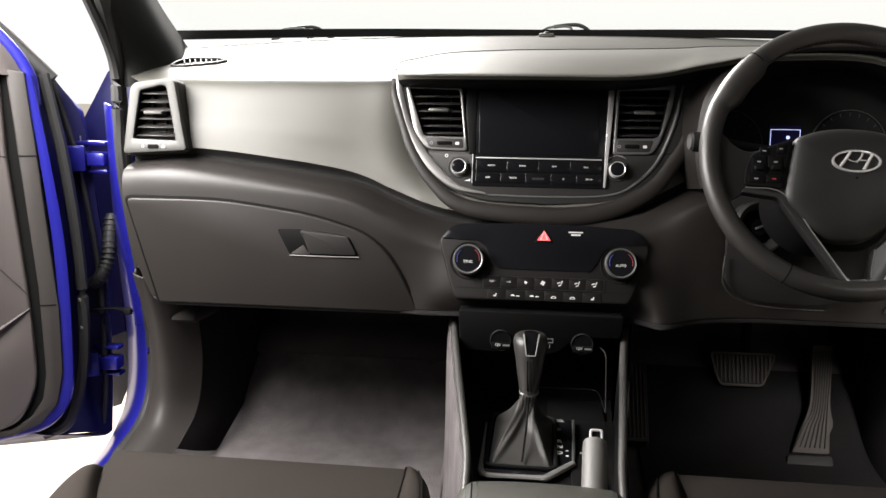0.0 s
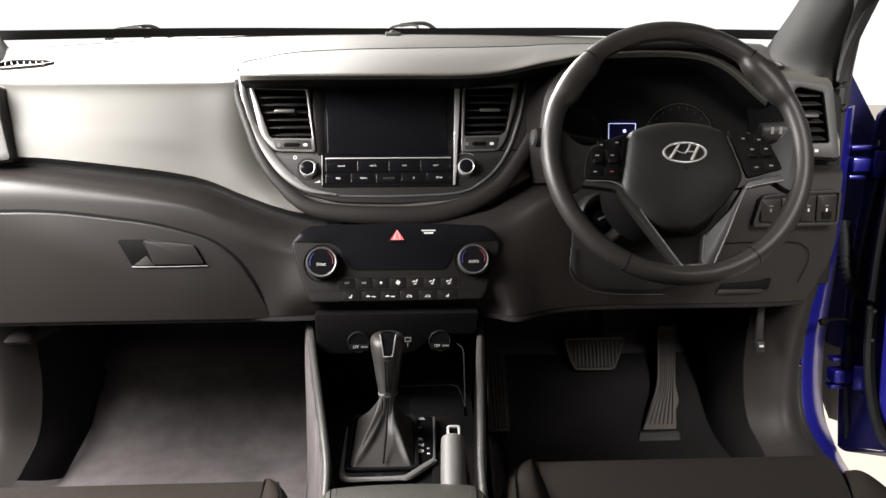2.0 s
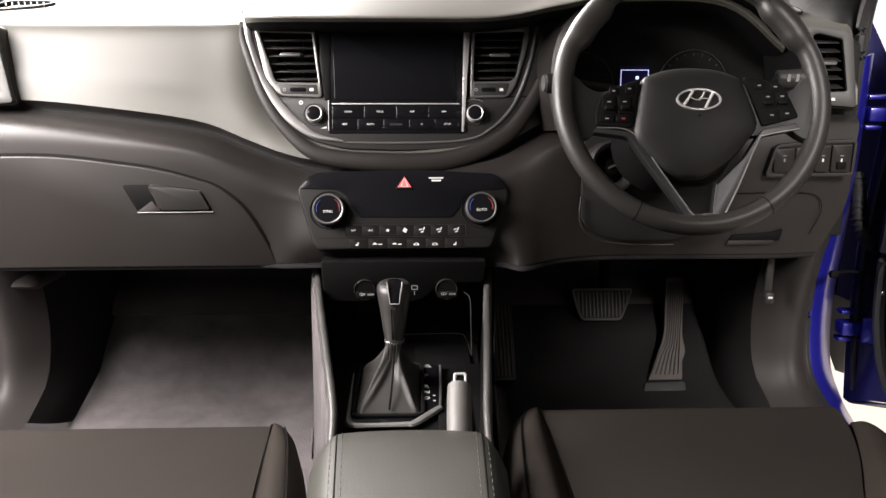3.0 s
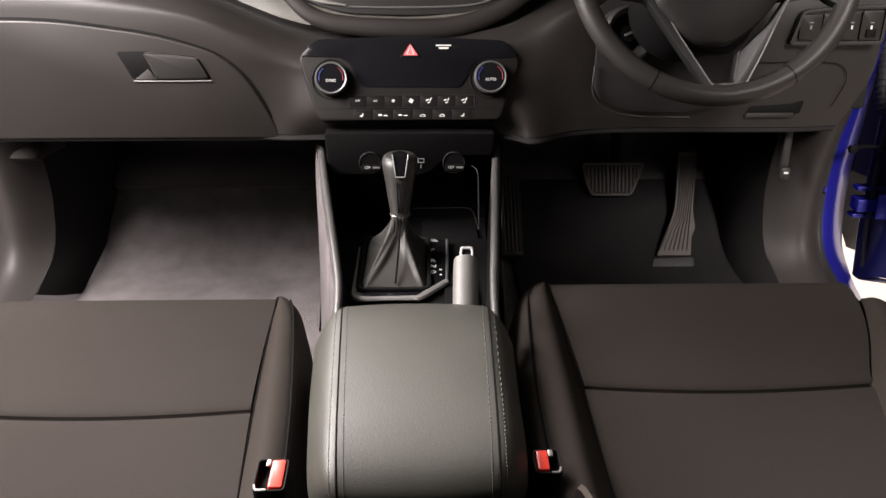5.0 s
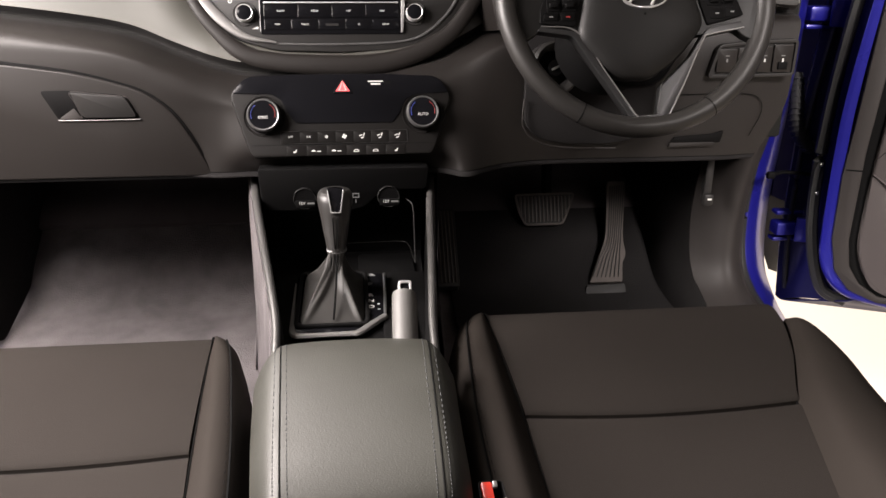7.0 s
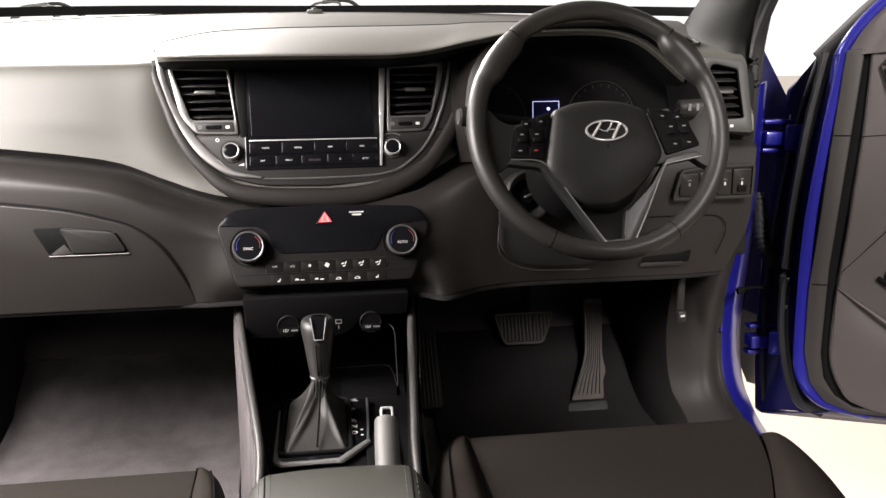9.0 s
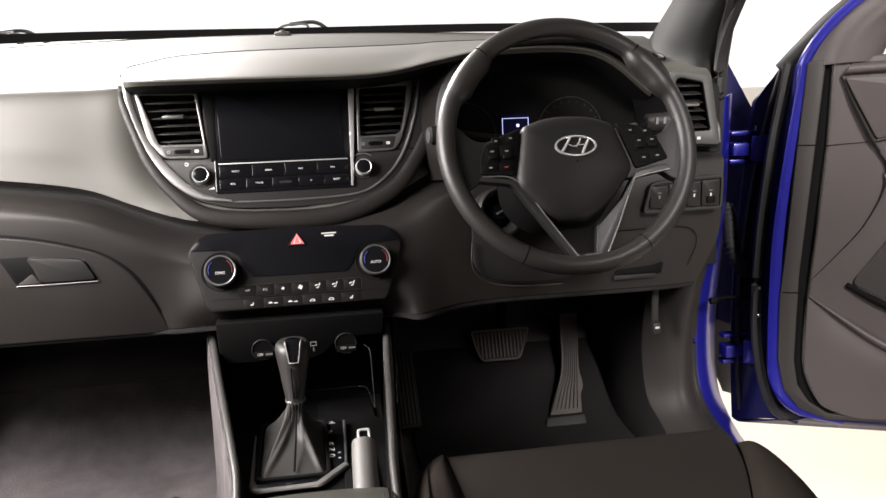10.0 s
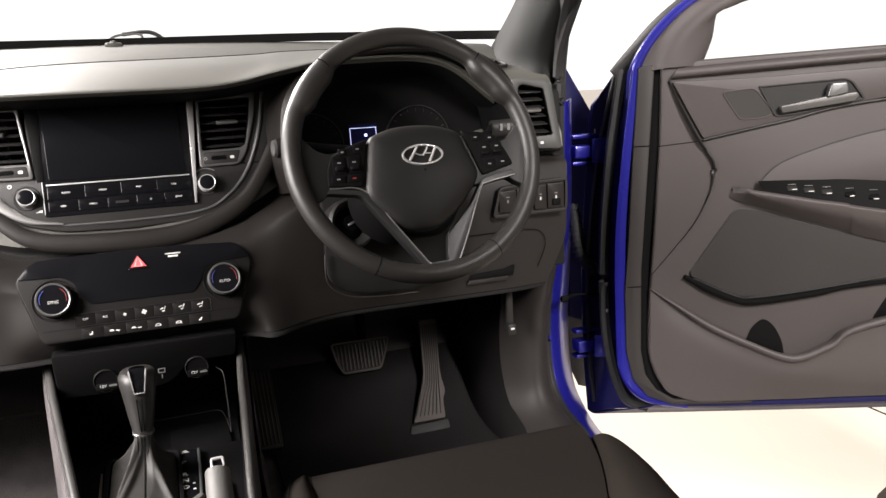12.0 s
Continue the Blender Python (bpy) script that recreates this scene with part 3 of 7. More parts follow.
def vent(dash, m, outer, inner, slats, tab, frame_mat, wheel_at, recess=0.03):
    """An air vent: silver surround, dark duct, slats, a bright tab and a thumb wheel."""
    v = part("air_vent", hoop(outer, inner, -0.008, 0.006, m, 0.002), frame_mat, dash, "air vent with satin silver surround")
    part("duct", join(hoop(inner, shrunk(inner, 0.0006), -recess, 0.003, m, 0), prism(inner, -recess - 0.002, -recess, m, 0)), BLACK, v, "dark vent duct")
    lo, hi = min(p[1] for p in inner), max(p[1] for p in inner)
    for i in range(slats):
        h = lo + (hi - lo) * (i + 0.75) / (slats + 0.5)
        sp = span_at(inner, h)
        if sp:
            part("slat", moved(box((0, 0, 0), (sp[1] - sp[0] - 0.002, 0.0022, 0.016), 0.0008, 1), m @ pose((sp[0] + sp[1]) / 2, h, -0.008, 24)), TRIM, v)
    for u in (0.3, 0.7):
        mid = (lo + hi) / 2
        sp = span_at(inner, mid)
        part("vane", moved(box((0, 0, 0), (0.0018, hi - lo - 0.008, 0.010), 0.0005, 1), m @ pose(sp[0] + (sp[1] - sp[0]) * u, mid, -0.022)), BLACK, v)
    part("tab", moved(box((0, 0, 0), (0.031, 0.0048, 0.012), 0.0018, 2), m @ pose(*tab, 0.0005, 24)), SILVER, v, "bright vent tab")
    wu, wv, ww = wheel_at
    part("thumb_wheel", join(moved(box((0, 0, 0), (ww, 0.007, 0.006), 0.0025, 3), m @ pose(wu, wv, 0.004)),
                             *[moved(box((0, 0, 0), (0.001, 0.0066, 0.001), 0), m @ pose(wu + ww * (k - 3) / 9, wv, 0.0071)) for k in range(7)]), BLACK, v, "ribbed thumb wheel")
    ring = [(0.0026 * math.cos(a * math.pi / 8), 0.0026 * math.sin(a * math.pi / 8)) for a in range(16)]
    part("closed_mark", hoop(ring, [(x * 0.55, y * 0.55) for x, y in ring], 0.0062, 0.0066, m @ pose(wu - ww / 2 - 0.007, wv, 0), 0), GREYPRINT, v)
    part("open_mark", prism(rounded(rect(-0.003, -0.0022, 0.003, 0.0022), 0.0012), 0.0062, 0.0066, m @ pose(wu + ww / 2 + 0.007, wv, 0), 0), WHITE, v)
    return v


def outer_vents(dash):
    for s in (-1, 1):
        m = lean((-0.617 if s < 0 else 0.629, 1.297, 0.98), 8)
        O = [(-0.052, -0.055), (0.053, -0.048), (0.049, -0.030), (0.031, 0.062), (0.020, 0.066), (-0.034, 0.058), (-0.042, 0.050)]
        I = [(-0.036, -0.031), (0.035, -0.033), (0.034, -0.028), (0.018, 0.052), (0.010, 0.054), (-0.024, 0.046), (-0.026, 0.043)]
        if s > 0:
            O, I = [(-x, y) for x, y in reversed(O)], [(-x, y) for x, y in reversed(I)]
        O, I = rounded(O, 0.006, 3), rounded(I, 0.003, 3)
        part("vent_housing", hoop([(x * 1.025, y * 1.025 - 0.001) for x, y in O], [(x * 0.97, y * 0.97) for x, y in O], -0.05, -0.006, m, 0.003), LOWER, dash, "dark housing round the side vent")
        vent(dash, m, O, I, 6, (-s * 0.004 * -1, 0.012), VENTGREY, (-0.002, -0.043, 0.02))
        # demister grille on top of the pad, beside the pillar
        g = frame_at((s * 0.603, 1.448, 1.0745), (1, 0, 0), (0, 0.90, 0.27))
        o = rounded([(-0.045, -0.032), (-0.020, -0.034), (0.030, -0.012), (0.048, 0.010), (0.030, 0.022), (-0.028, 0.022), (-0.044, 0.0)], 0.008, 3)
        if s > 0:
            o = [(-x, y) for x, y in reversed(o)]
        d = part("demister_grille", hoop(o, shrunk(o, 0.004), -0.006, 0.004, g, 0.001), TRIM, dash, "small black demister grille")
        part("duct", prism(shrunk(o, 0.003), -0.02, -0.004, g, 0), BLACK, d)
        for k in range(7):
            part("slat", moved(box((0, 0, 0), (0.0022, 0.030, 0.004), 0.0006, 1), g @ pose(-0.03 + k * 0.01, 0.0, 0.001, 0, 0, -24 * s)), TRIM, d)


def brow(dash):
    # raised pad over screen and instruments
    hem = [(-0.2370, 1.340, 1.0620), (-0.2350, 1.370, 1.0735), (-0.2135, 1.400, 1.0810), (-0.1650, 1.450, 1.0930), (-0.0730, 1.480, 1.0994), (0.0230, 1.480, 1.1012), (0.1190, 1.470, 1.1018), (0.2135, 1.460, 1.1034), (0.2690, 1.450, 1.1060), (0.4090, 1.440, 1.1045), (0.5260, 1.420, 1.0900), (0.5800, 1.400, 1.0400)]
    ridge = [(-0.2320, 1.318, 1.0600), (-0.2180, 1.325, 1.0685), (-0.1840, 1.325, 1.0733), (-0.1415, 1.330, 1.0800), (-0.0645, 1.335, 1.0831), (0.0220, 1.335, 1.0843), (0.1090, 1.335, 1.0850), (0.1960, 1.335, 1.0872), (0.2485, 1.335, 1.0910), (0.3800, 1.335, 1.0960), (0.5160, 1.335, 1.0800), (0.5760, 1.335, 1.0250)]
    lip = [(-0.2265, 1.290, 1.0544), (-0.2070, 1.262, 1.0555), (-0.1730, 1.250, 1.0558), (-0.1320, 1.245, 1.0559), (-0.0590, 1.240, 1.0560), (0.0215, 1.240, 1.0560), (0.1020, 1.240, 1.0564), (0.1590, 1.242, 1.0610), (0.2250, 1.248, 1.0740), (0.3080, 1.256, 1.0850), (0.4600, 1.266, 1.0800), (0.5600, 1.280, 1.0150)]
    lip2 = [(x, y + 0.004, z - 0.009) for x, y, z in lip]
    under = [(x, y + 0.11, z - 0.024) for x, y, z in lip]
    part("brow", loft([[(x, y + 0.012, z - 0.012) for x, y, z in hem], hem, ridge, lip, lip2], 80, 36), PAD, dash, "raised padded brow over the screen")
    # the overhang's shade, put in by colouring its underside black
    part("brow_underside", loft([lip2, [(x, y + 0.03, z - 0.016) for x, y, z in lip], under], 60, 8), BLACK, dash, "underside of the brow, its shade put in as black")
    part("brow_seam", tube([(x, y - 0.001, z + 0.0006) for x, y, z in hem], [0.0026, 0.0022, 0.0016, 0.0012, 0.0011, 0.001, 0.0009, 0.0008, 0.0007, 0.0006, 0.0005, 0.0004], 6, n=80), TRIM, dash)


def centre_stack(dash):
    m = lean((0, 1.29, 0.877), 17)
    # backing plate between the brow and the groove
    o = rounded([(-0.246, 0.200), (-0.236, 0.150), (-0.215, 0.090), (-0.185, 0.040), (-0.140, 0.004), (-0.09, -0.012), (0.0, -0.015), (0.09, -0.011), (0.140, 0.006), (0.185, 0.045), (0.215, 0.10), (0.232, 0.150), (0.238, 0.200)], 0.02, 3)
    st = part("stack_surround", join(prism(o, -0.06, -0.045, m, 0.001),
              prism(rounded([(-0.206, 0.066), (-0.185, 0.036), (-0.140, 0.002), (-0.09, -0.012), (0.0, -0.015), (0.09, -0.011), (0.140, 0.004), (0.180, 0.040), (0.196, 0.066)], 0.014, 3), -0.05, 0.002, m, 0.002),
              prism([(-0.2450, 0.180), (-0.240, 0.150), (-0.222, 0.098), (-0.206, 0.066), (-0.178, 0.066), (-0.200, 0.094), (-0.219, 0.169), (-0.219, 0.180)], -0.05, 0.002, m, 0.002),
              prism([(0.238, 0.20), (0.232, 0.150), (0.215, 0.10), (0.196, 0.066), (0.152, 0.066), (0.166, 0.081), (0.184, 0.135), (0.190, 0.172), (0.190, 0.20)], -0.05, 0.002, m, 0.002),
              prism(rect(-0.222, 0.168, 0.192, 0.20), -0.05, 0.001, m, 0.001),
              prism(rect(-0.125, 0.064, -0.105, 0.17), -0.05, 0.002, m, 0.001)), TRIM, dash, "dark surround of screen and vents")
    # slim silver edge that follows the stack's outline
    outer = [(-0.2375, 0.178), (-0.232, 0.140), (-0.214, 0.086), (-0.182, 0.038), (-0.140, 0.006), (-0.09, -0.003)]
    inner = [(-0.2290, 0.176), (-0.2215, 0.140), (-0.2015, 0.090), (-0.1690, 0.046), (-0.1330, 0.013), (-0.089, 0.000)]
    strip = [[m @ Vector((u, v, 0.0005)) for u, v in outer], [m @ Vector((u, v, 0.0050)) for u, v in outer], [m @ Vector(((a + c) / 2, (b + d) / 2, 0.0062)) for (a, b), (c, d) in zip(outer, inner)],
             [m @ Vector((u, v, 0.0045)) for u, v in inner], [m @ Vector((u, v, 0.0005)) for u, v in inner]]
    part("silver_edge", loft(strip, 40, 16), BEZEL, st, "tapering satin silver edge strip")
    edge2 = [(-0.09, -0.003), (0.0, -0.004), (0.09, 0.0), (0.13, 0.016), (0.166, 0.054), (0.190, 0.113), (0.203, 0.172)]
    part("dark_edge", tube([m @ Vector((u, v, 0.002)) for u, v in edge2], [0.0018, 0.002, 0.002, 0.0024, 0.0028, 0.003, 0.003], 8, n=50), DARKSILVER, st)
    rim = [(-0.2405, 0.170), (-0.2390, 0.158), (-0.2335, 0.139), (-0.2230, 0.108), (-0.2050, 0.062), (-0.1750, 0.018), (-0.1240, -0.021), (-0.023, -0.033), (0.075, -0.028), (0.150, 0.005), (0.190, 0.052), (0.220, 0.110), (0.236, 0.165), (0.242, 0.194)]
    part("stack_collar", tube([m @ Vector((u, v, 0.004)) for u, v in rim], [0.0030, 0.0058, 0.007, 0.007, 0.008, 0.009, 0.012, 0.014, 0.014, 0.012, 0.011, 0.010, 0.009, 0.007], 12, n=110, flat=0.4, up=m.to_3x3() @ Vector((0, 0, 1))), LOWER, st, "dark moulded collar round the stack")
    # side vents of the stack
    O1 = rounded([(-0.120, 0.064), (-0.132, 0.168), (-0.222, 0.170), (-0.204, 0.092), (-0.182, 0.066)], [0.006, 0.006, 0.008, 0.02, 0.01], 4)
    I1 = rounded([(-0.126, 0.086), (-0.136, 0.161), (-0.2145, 0.163), (-0.190, 0.090), (-0.186, 0.087)], [0.003, 0.003, 0.004, 0.006, 0.003], 4)
    vent(dash, m, O1, I1, 6, (-0.168, 0.130), SILVER, (-0.156, 0.0755, 0.026))
    part("vent_foot", prism(rounded([(-0.186, 0.0835), (-0.1275, 0.0830), (-0.1255, 0.0680), (-0.1800, 0.0690)], 0.003), 0.004, 0.0064, m, 0.0006), TRIM, st)
    O2 = rounded([(0.100, 0.063), (0.157, 0.064), (0.168, 0.080), (0.186, 0.134), (0.192, 0.174), (0.104, 0.169)], [0.006, 0.01, 0.012, 0.02, 0.006, 0.006], 4)
    I2 = rounded([(0.1055, 0.088), (0.160, 0.089), (0.169, 0.094), (0.178, 0.134), (0.183, 0.165), (0.1085, 0.162)], [0.003, 0.003, 0.006, 0.01, 0.004, 0.003], 4)
    vent(dash, m, O2, I2, 6, (0.146, 0.130), DARKSILVER, (0.128, 0.0755, 0.024))
    part("vent_foot", prism(rounded([(0.1065, 0.0850), (0.160, 0.0855), (0.154, 0.0675), (0.105, 0.0670)], 0.003), 0.004, 0.0064, m, 0.0006), TRIM, st)
    # head unit
    hu = part("head_unit", prism(rounded([(-0.112, 0.010), (0.092, 0.010), (0.098, 0.172), (-0.114, 0.172)], 0.005), -0.02, 0.004, m, 0.002), GLOSS, dash, "gloss black head unit with touch screen and buttons")
    part("screen", prism(rounded([(-0.102, 0.0605), (0.0795, 0.0605), (0.0765, 0.168), (-0.105, 0.168)], 0.003), 0.004, 0.0052, m, 0.0006), SCREEN, hu, "switched-off touch screen glass")
    part("chrome_line", prism(rect(-0.106, 0.0535, 0.084, 0.0552), 0.003, 0.0062, m, 0.0004), BRIGHT, hu, "thin chrome line")
    part("silver_bar", prism([(0.087, 0.012), (0.0905, 0.012), (0.1015, 0.168), (0.0915, 0.168)], 0.002, 0.0065, m, 0.001), EMBLEM, hu, "satin silver bar beside the screen")
    part("side_bar", prism([(-0.117, 0.060), (-0.108, 0.060), (-0.108, 0.168), (-0.126, 0.168)], -0.004, 0.005, m, 0.001), BLACK, hu)
    for r, (v0, v1, words) in enumerate(((0.0335, 0.0515, ("RADIO", "MEDIA", "MAP", "NAV")), (0.0165, 0.0310, ("SEEK", "TRACK", "", "", "SETUP")))):
        n = len(words)
        for k, w in enumerate(words):
            u0 = -0.1055 + 0.1905 * k / n
            u1 = -0.1055 + 0.1905 * (k + 1) / n - 0.0006
            b = part("button", prism(rounded(rect(u0, v0, u1, v1), 0.0008), 0.003, 0.0052, m, 0.0004), GLOSS, hu)
            c = ((u0 + u1) / 2, (v0 + v1) / 2)
            if w:
                part("print", lettering(w, 0.0035, m @ pose(c[0], c[1], 0.0056)), WHITE, b)
            elif k == 2:
                part("print", prism(rect(c[0] - 0.009, c[1] - 0.002, c[0] + 0.009, c[1] + 0.0012), 0.0053, 0.0056, m, 0), TRIM, b)
            else:
                star = [(c[0] + (0.0022 if i % 2 == 0 else 0.0010) * math.sin(i * math.pi / 5), c[1] + (0.0022 if i % 2 == 0 else 0.0010) * math.cos(i * math.pi / 5)) for i in range(10)]
                part("print", prism(star, 0.0053, 0.0056, m, 0), GREYPRINT, b)
    for u, v in ((-0.132, 0.039), (0.107, 0.0395)):
        kn = part("audio_knob", lathe([(0.0128, 0.0), (0.0126, 0.003), (0.0120, 0.005), (0.0118, 0.012), (0.0113, 0.0130), (0.0103, 0.0125)], m @ pose(u, v, 0.001), 32), BRIGHT, dash, "chrome-ringed rotary audio knob")
        part("knob_cap", lathe([(0.0104, 0.008), (0.0103, 0.0126), (0.0097, 0.0130), (0, 0.0126)], m @ pose(u, v, 0.001), 28), SCREEN, kn, "gloss black cap")
        part("knob_well", lathe([(0.0175, 0.0005), (0.0165, 0.0026), (0.0145, 0.0020)], m @ pose(u, v, 0.001), 32), TRIM, kn)
    power = [(0.0028 * math.cos(a * math.pi / 7), 0.0028 * math.sin(a * math.pi / 7)) for a in range(14)]
    part("power_mark", hoop(power, [(x * 0.6, y * 0.6) for x, y in power], 0.002, 0.0024, m @ pose(-0.152, 0.057, 0), 0), WHITE, st)
    part("volume_mark", prism([(-0.123, 0.018), (-0.114, 0.018), (-0.114, 0.0215)], 0.0022, 0.0026, m, 0), WHITE, st)
    arc = [m @ Vector((0.107 + 0.0225 * math.sin(a), 0.0395 + 0.0225 * math.cos(a), 0.0024)) for a in (-0.6, -0.3, 0, 0.3, 0.6)]
    part("tune_mark", tube(arc, 0.0006, 5, n=12), GREYPRINT, st)


PANEL = material("climate_panel_plastic", (0.0085, 0.0078, 0.0075), 0.46, grain=0.08, grain_size=1200, mottle=0.1, spec=0.14, rough_var=0.05)


def climate_panel(dash):
    m = lean((0, 1.215, 0.725), 20)
    o = rounded([(-0.1240, 0.0020), (0.1245, 0.0035), (0.1300, 0.0130), (0.1535, 0.0800), (0.1525, 0.0900), (0.1400, 0.1085), (0.1300, 0.1145), (0.0625, 0.1178), (-0.0044, 0.1182), (-0.0627, 0.1178), (-0.1250, 0.1160), (-0.1370, 0.1105), (-0.1520, 0.0930), (-0.1525, 0.0830), (-0.1300, 0.0110)], 0.006, 4)
    cp = part("climate_panel", prism(o, -0.03, 0.008, m, 0.003, 3), PANEL, dash, "climate control panel with two dials")
    top = rounded([(-0.1510, 0.0915), (-0.0970, 0.0900), (-0.0833, 0.0815), (-0.0745, 0.0630), (-0.0640, 0.0490), (0.0700, 0.0488), (0.0805, 0.0625), (0.0887, 0.0805), (0.1022, 0.0878), (0.1510, 0.0905), (0.1390, 0.1075), (0.1290, 0.1132), (0.0625, 0.1166), (-0.0044, 0.1170), (-0.0627, 0.1166), (-0.1245, 0.1148), (-0.1365, 0.1092)], 0.004, 3)
    gl = part("gloss_panel", prism(top, 0.004, 0.0095, m, 0.0012), SCREEN, cp, "gloss black display panel")
    tri = lambda s: [(0.0015 + s * -0.0105, 0.0925 + (1 - s) * 0.002), (0.0015 + s * 0.0105, 0.0925 + (1 - s) * 0.002), (0.0015, 0.1065 + s * 0.0015)]
    hz = part("hazard_button", prism(rounded([(-0.013, 0.0895), (0.016, 0.0895), (0.0015, 0.1115)], 0.002), 0.009, 0.0104, m, 0.0006), GLOSS, cp)
    part("hazard_triangle", prism(tri(0.95), 0.0105, 0.0110, m, 0), REDPRINT, hz, "lit red hazard warning triangle")
    part("hazard_inner", hoop(tri(0.55), tri(0.38), 0.0111, 0.0113, m, 0), WHITE, hz)
    part("bag_print", prism(rect(0.037, 0.1055, 0.058, 0.1072), 0.0096, 0.0099, m, 0), WHITE, cp)
    part("bag_print", prism(rect(0.041, 0.1015, 0.0545, 0.1037), 0.0096, 0.0099, m, 0), WHITE, cp)
    part("off_print", prism(rect(0.060, 0.102, 0.069, 0.106), 0.0096, 0.0099, m, 0), BLACK, cp)
    for i, (u, v) in enumerate(((-0.1075, 0.0595), (0.1120, 0.0610))):
        k = part("climate_dial", lathe([(0.0232, 0.0), (0.0232, 0.010), (0.0220, 0.0185), (0.0211, 0.0195), (0.0194, 0.0190)], m @ pose(u, v, 0.006), 40), DARKSILVER, dash, "chrome-ringed temperature dial")
        part("dial_grip", lathe([(0.0235, 0.0), (0.0237, 0.010), (0.0228, 0.0125)], m @ pose(u, v, 0.006), 40), BLACK, k)
        part("dial_face", lathe([(0.0195, 0.012), (0.0193, 0.0185), (0.0, 0.0188)], m @ pose(u, v, 0.006), 40), SCREEN, k)
        part("dial_well", lathe([(0.0295, 0.0), (0.0280, 0.0030), (0.0262, 0.0026), (0.0245, 0.001)], m @ pose(u, v, 0.006), 40), PANEL, k)
        for col, a0, a1 in ((BLUEPRINT, -1.9, -0.7), (REDARC, 0.6, 1.8)):
            pts = [m @ Vector((u + 0.0165 * math.sin(a0 + (a1 - a0) * j / 6), v + 0.0165 * math.cos(a0 + (a1 - a0) * j / 6), 0.0251)) for j in range(7)]
            part("dial_arc", tube(pts, 0.00045, 5, n=14), col, k)
        part("print", lettering(("SYNC", "AUTO")[i], 0.0054, m @ pose(u, v - 0.004, 0.0252)), WHITE, k)
    row1 = rounded(rect(-0.086, 0.0205, 0.0905, 0.0385), 0.002)
    part("button_bezel", hoop(row1, shrunk(row1, 0.0006), 0.006, 0.0089, m, 0.0002), TRIM, cp)
    for k in range(7):
        u0 = -0.0845 + k * 0.0248
        b = part("button", prism(rounded(rect(u0, 0.0215, u0 + 0.0246, 0.0375), 0.0004), 0.006, 0.0086, m, 0.0003), PANEL, cp)
        c = u0 + 0.0121
        if k < 2:
            part("print", lettering(("OFF", "A/C")[k], 0.0040, m @ pose(c, 0.0300, 0.0091)), WHITE, b)
        elif k < 4:
            r = 0.0022 if k == 2 else 0.0034
            for a in range(4):
                part("print", prism(rounded(rect(-0.32 * r, 0.15 * r, 0.42 * r, r), 0.0004), 0.0087, 0.0090, m @ pose(c, 0.0300, 0, 0, 0, 90 * a + 20), 0), WHITE, b)
        else:
            for du, dv, a, w in ((-0.002, 0.0012, 20, 0.0045), (0.0024, 0.0022, 65, 0.0045), (0.0, -0.0022, 20, 0.004)):
                part("print", moved(box((0, 0, 0), (w, 0.0014, 0.0003), 0), m @ pose(c + du, 0.0300 + dv, 0.0088, 0, 0, a)), WHITE, b)
    for k, c in enumerate((-0.067, -0.037, -0.009, 0.018, 0.045, 0.074)):
        u0 = -0.078 + k * 0.0275
        b = part("button", prism(rounded(rect(u0, 0.0040, u0 + 0.0273, 0.0180), 0.0004), 0.005, 0.0085, m, 0.0003), PANEL, cp)
        q = m @ Matrix.Translation((c, 0.0100, 0)) @ Matrix.Diagonal((0.62, 0.62, 1, 1)) @ Matrix.Translation((-c, -0.0060, 0))
        if k in (0, 5):
            part("print", join(moved(box((0, 0, 0), (0.0022, 0.0075, 0.0003), 0), q @ pose(c + 0.002, 0.0065, 0.0087, 0, 0, -14)), moved(box((0, 0, 0), (0.005, 0.0032, 0.0003), 0), q @ pose(c - 0.001, 0.0045, 0.0087, 0, 0, 10))), WHITE, b)
        elif k in (1, 2):
            fan = [(c - 0.007 + 0.0055 * math.cos(a), 0.0035 + 0.0055 * math.sin(a)) for a in (0.3, 0.8, 1.3, 1.8, 2.3, 2.85)]
            part("print", prism(fan, 0.0086, 0.0089, q, 0), WHITE, b)
            part("print", prism(rect(c + 0.001, 0.0045, c + 0.0095, 0.0065), 0.0086, 0.0089, q, 0), WHITE, b)
        else:
            carp = [(c - 0.0065, 0.003), (c + 0.0065, 0.003), (c + 0.006, 0.0065), (c + 0.0025, 0.0085), (c - 0.002, 0.0085), (c - 0.0055, 0.006)]
            part("print", hoop(carp, [(c + (x - c) * 0.62, 0.0055 + (y - 0.0055) * 0.55) for x, y in carp], 0.0086, 0.0089, q, 0), WHITE, b)
    part("row_line", prism(rect(-0.125, 0.0188, 0.131, 0.0195), 0.0075, 0.0082, m, 0), BLACK, cp)


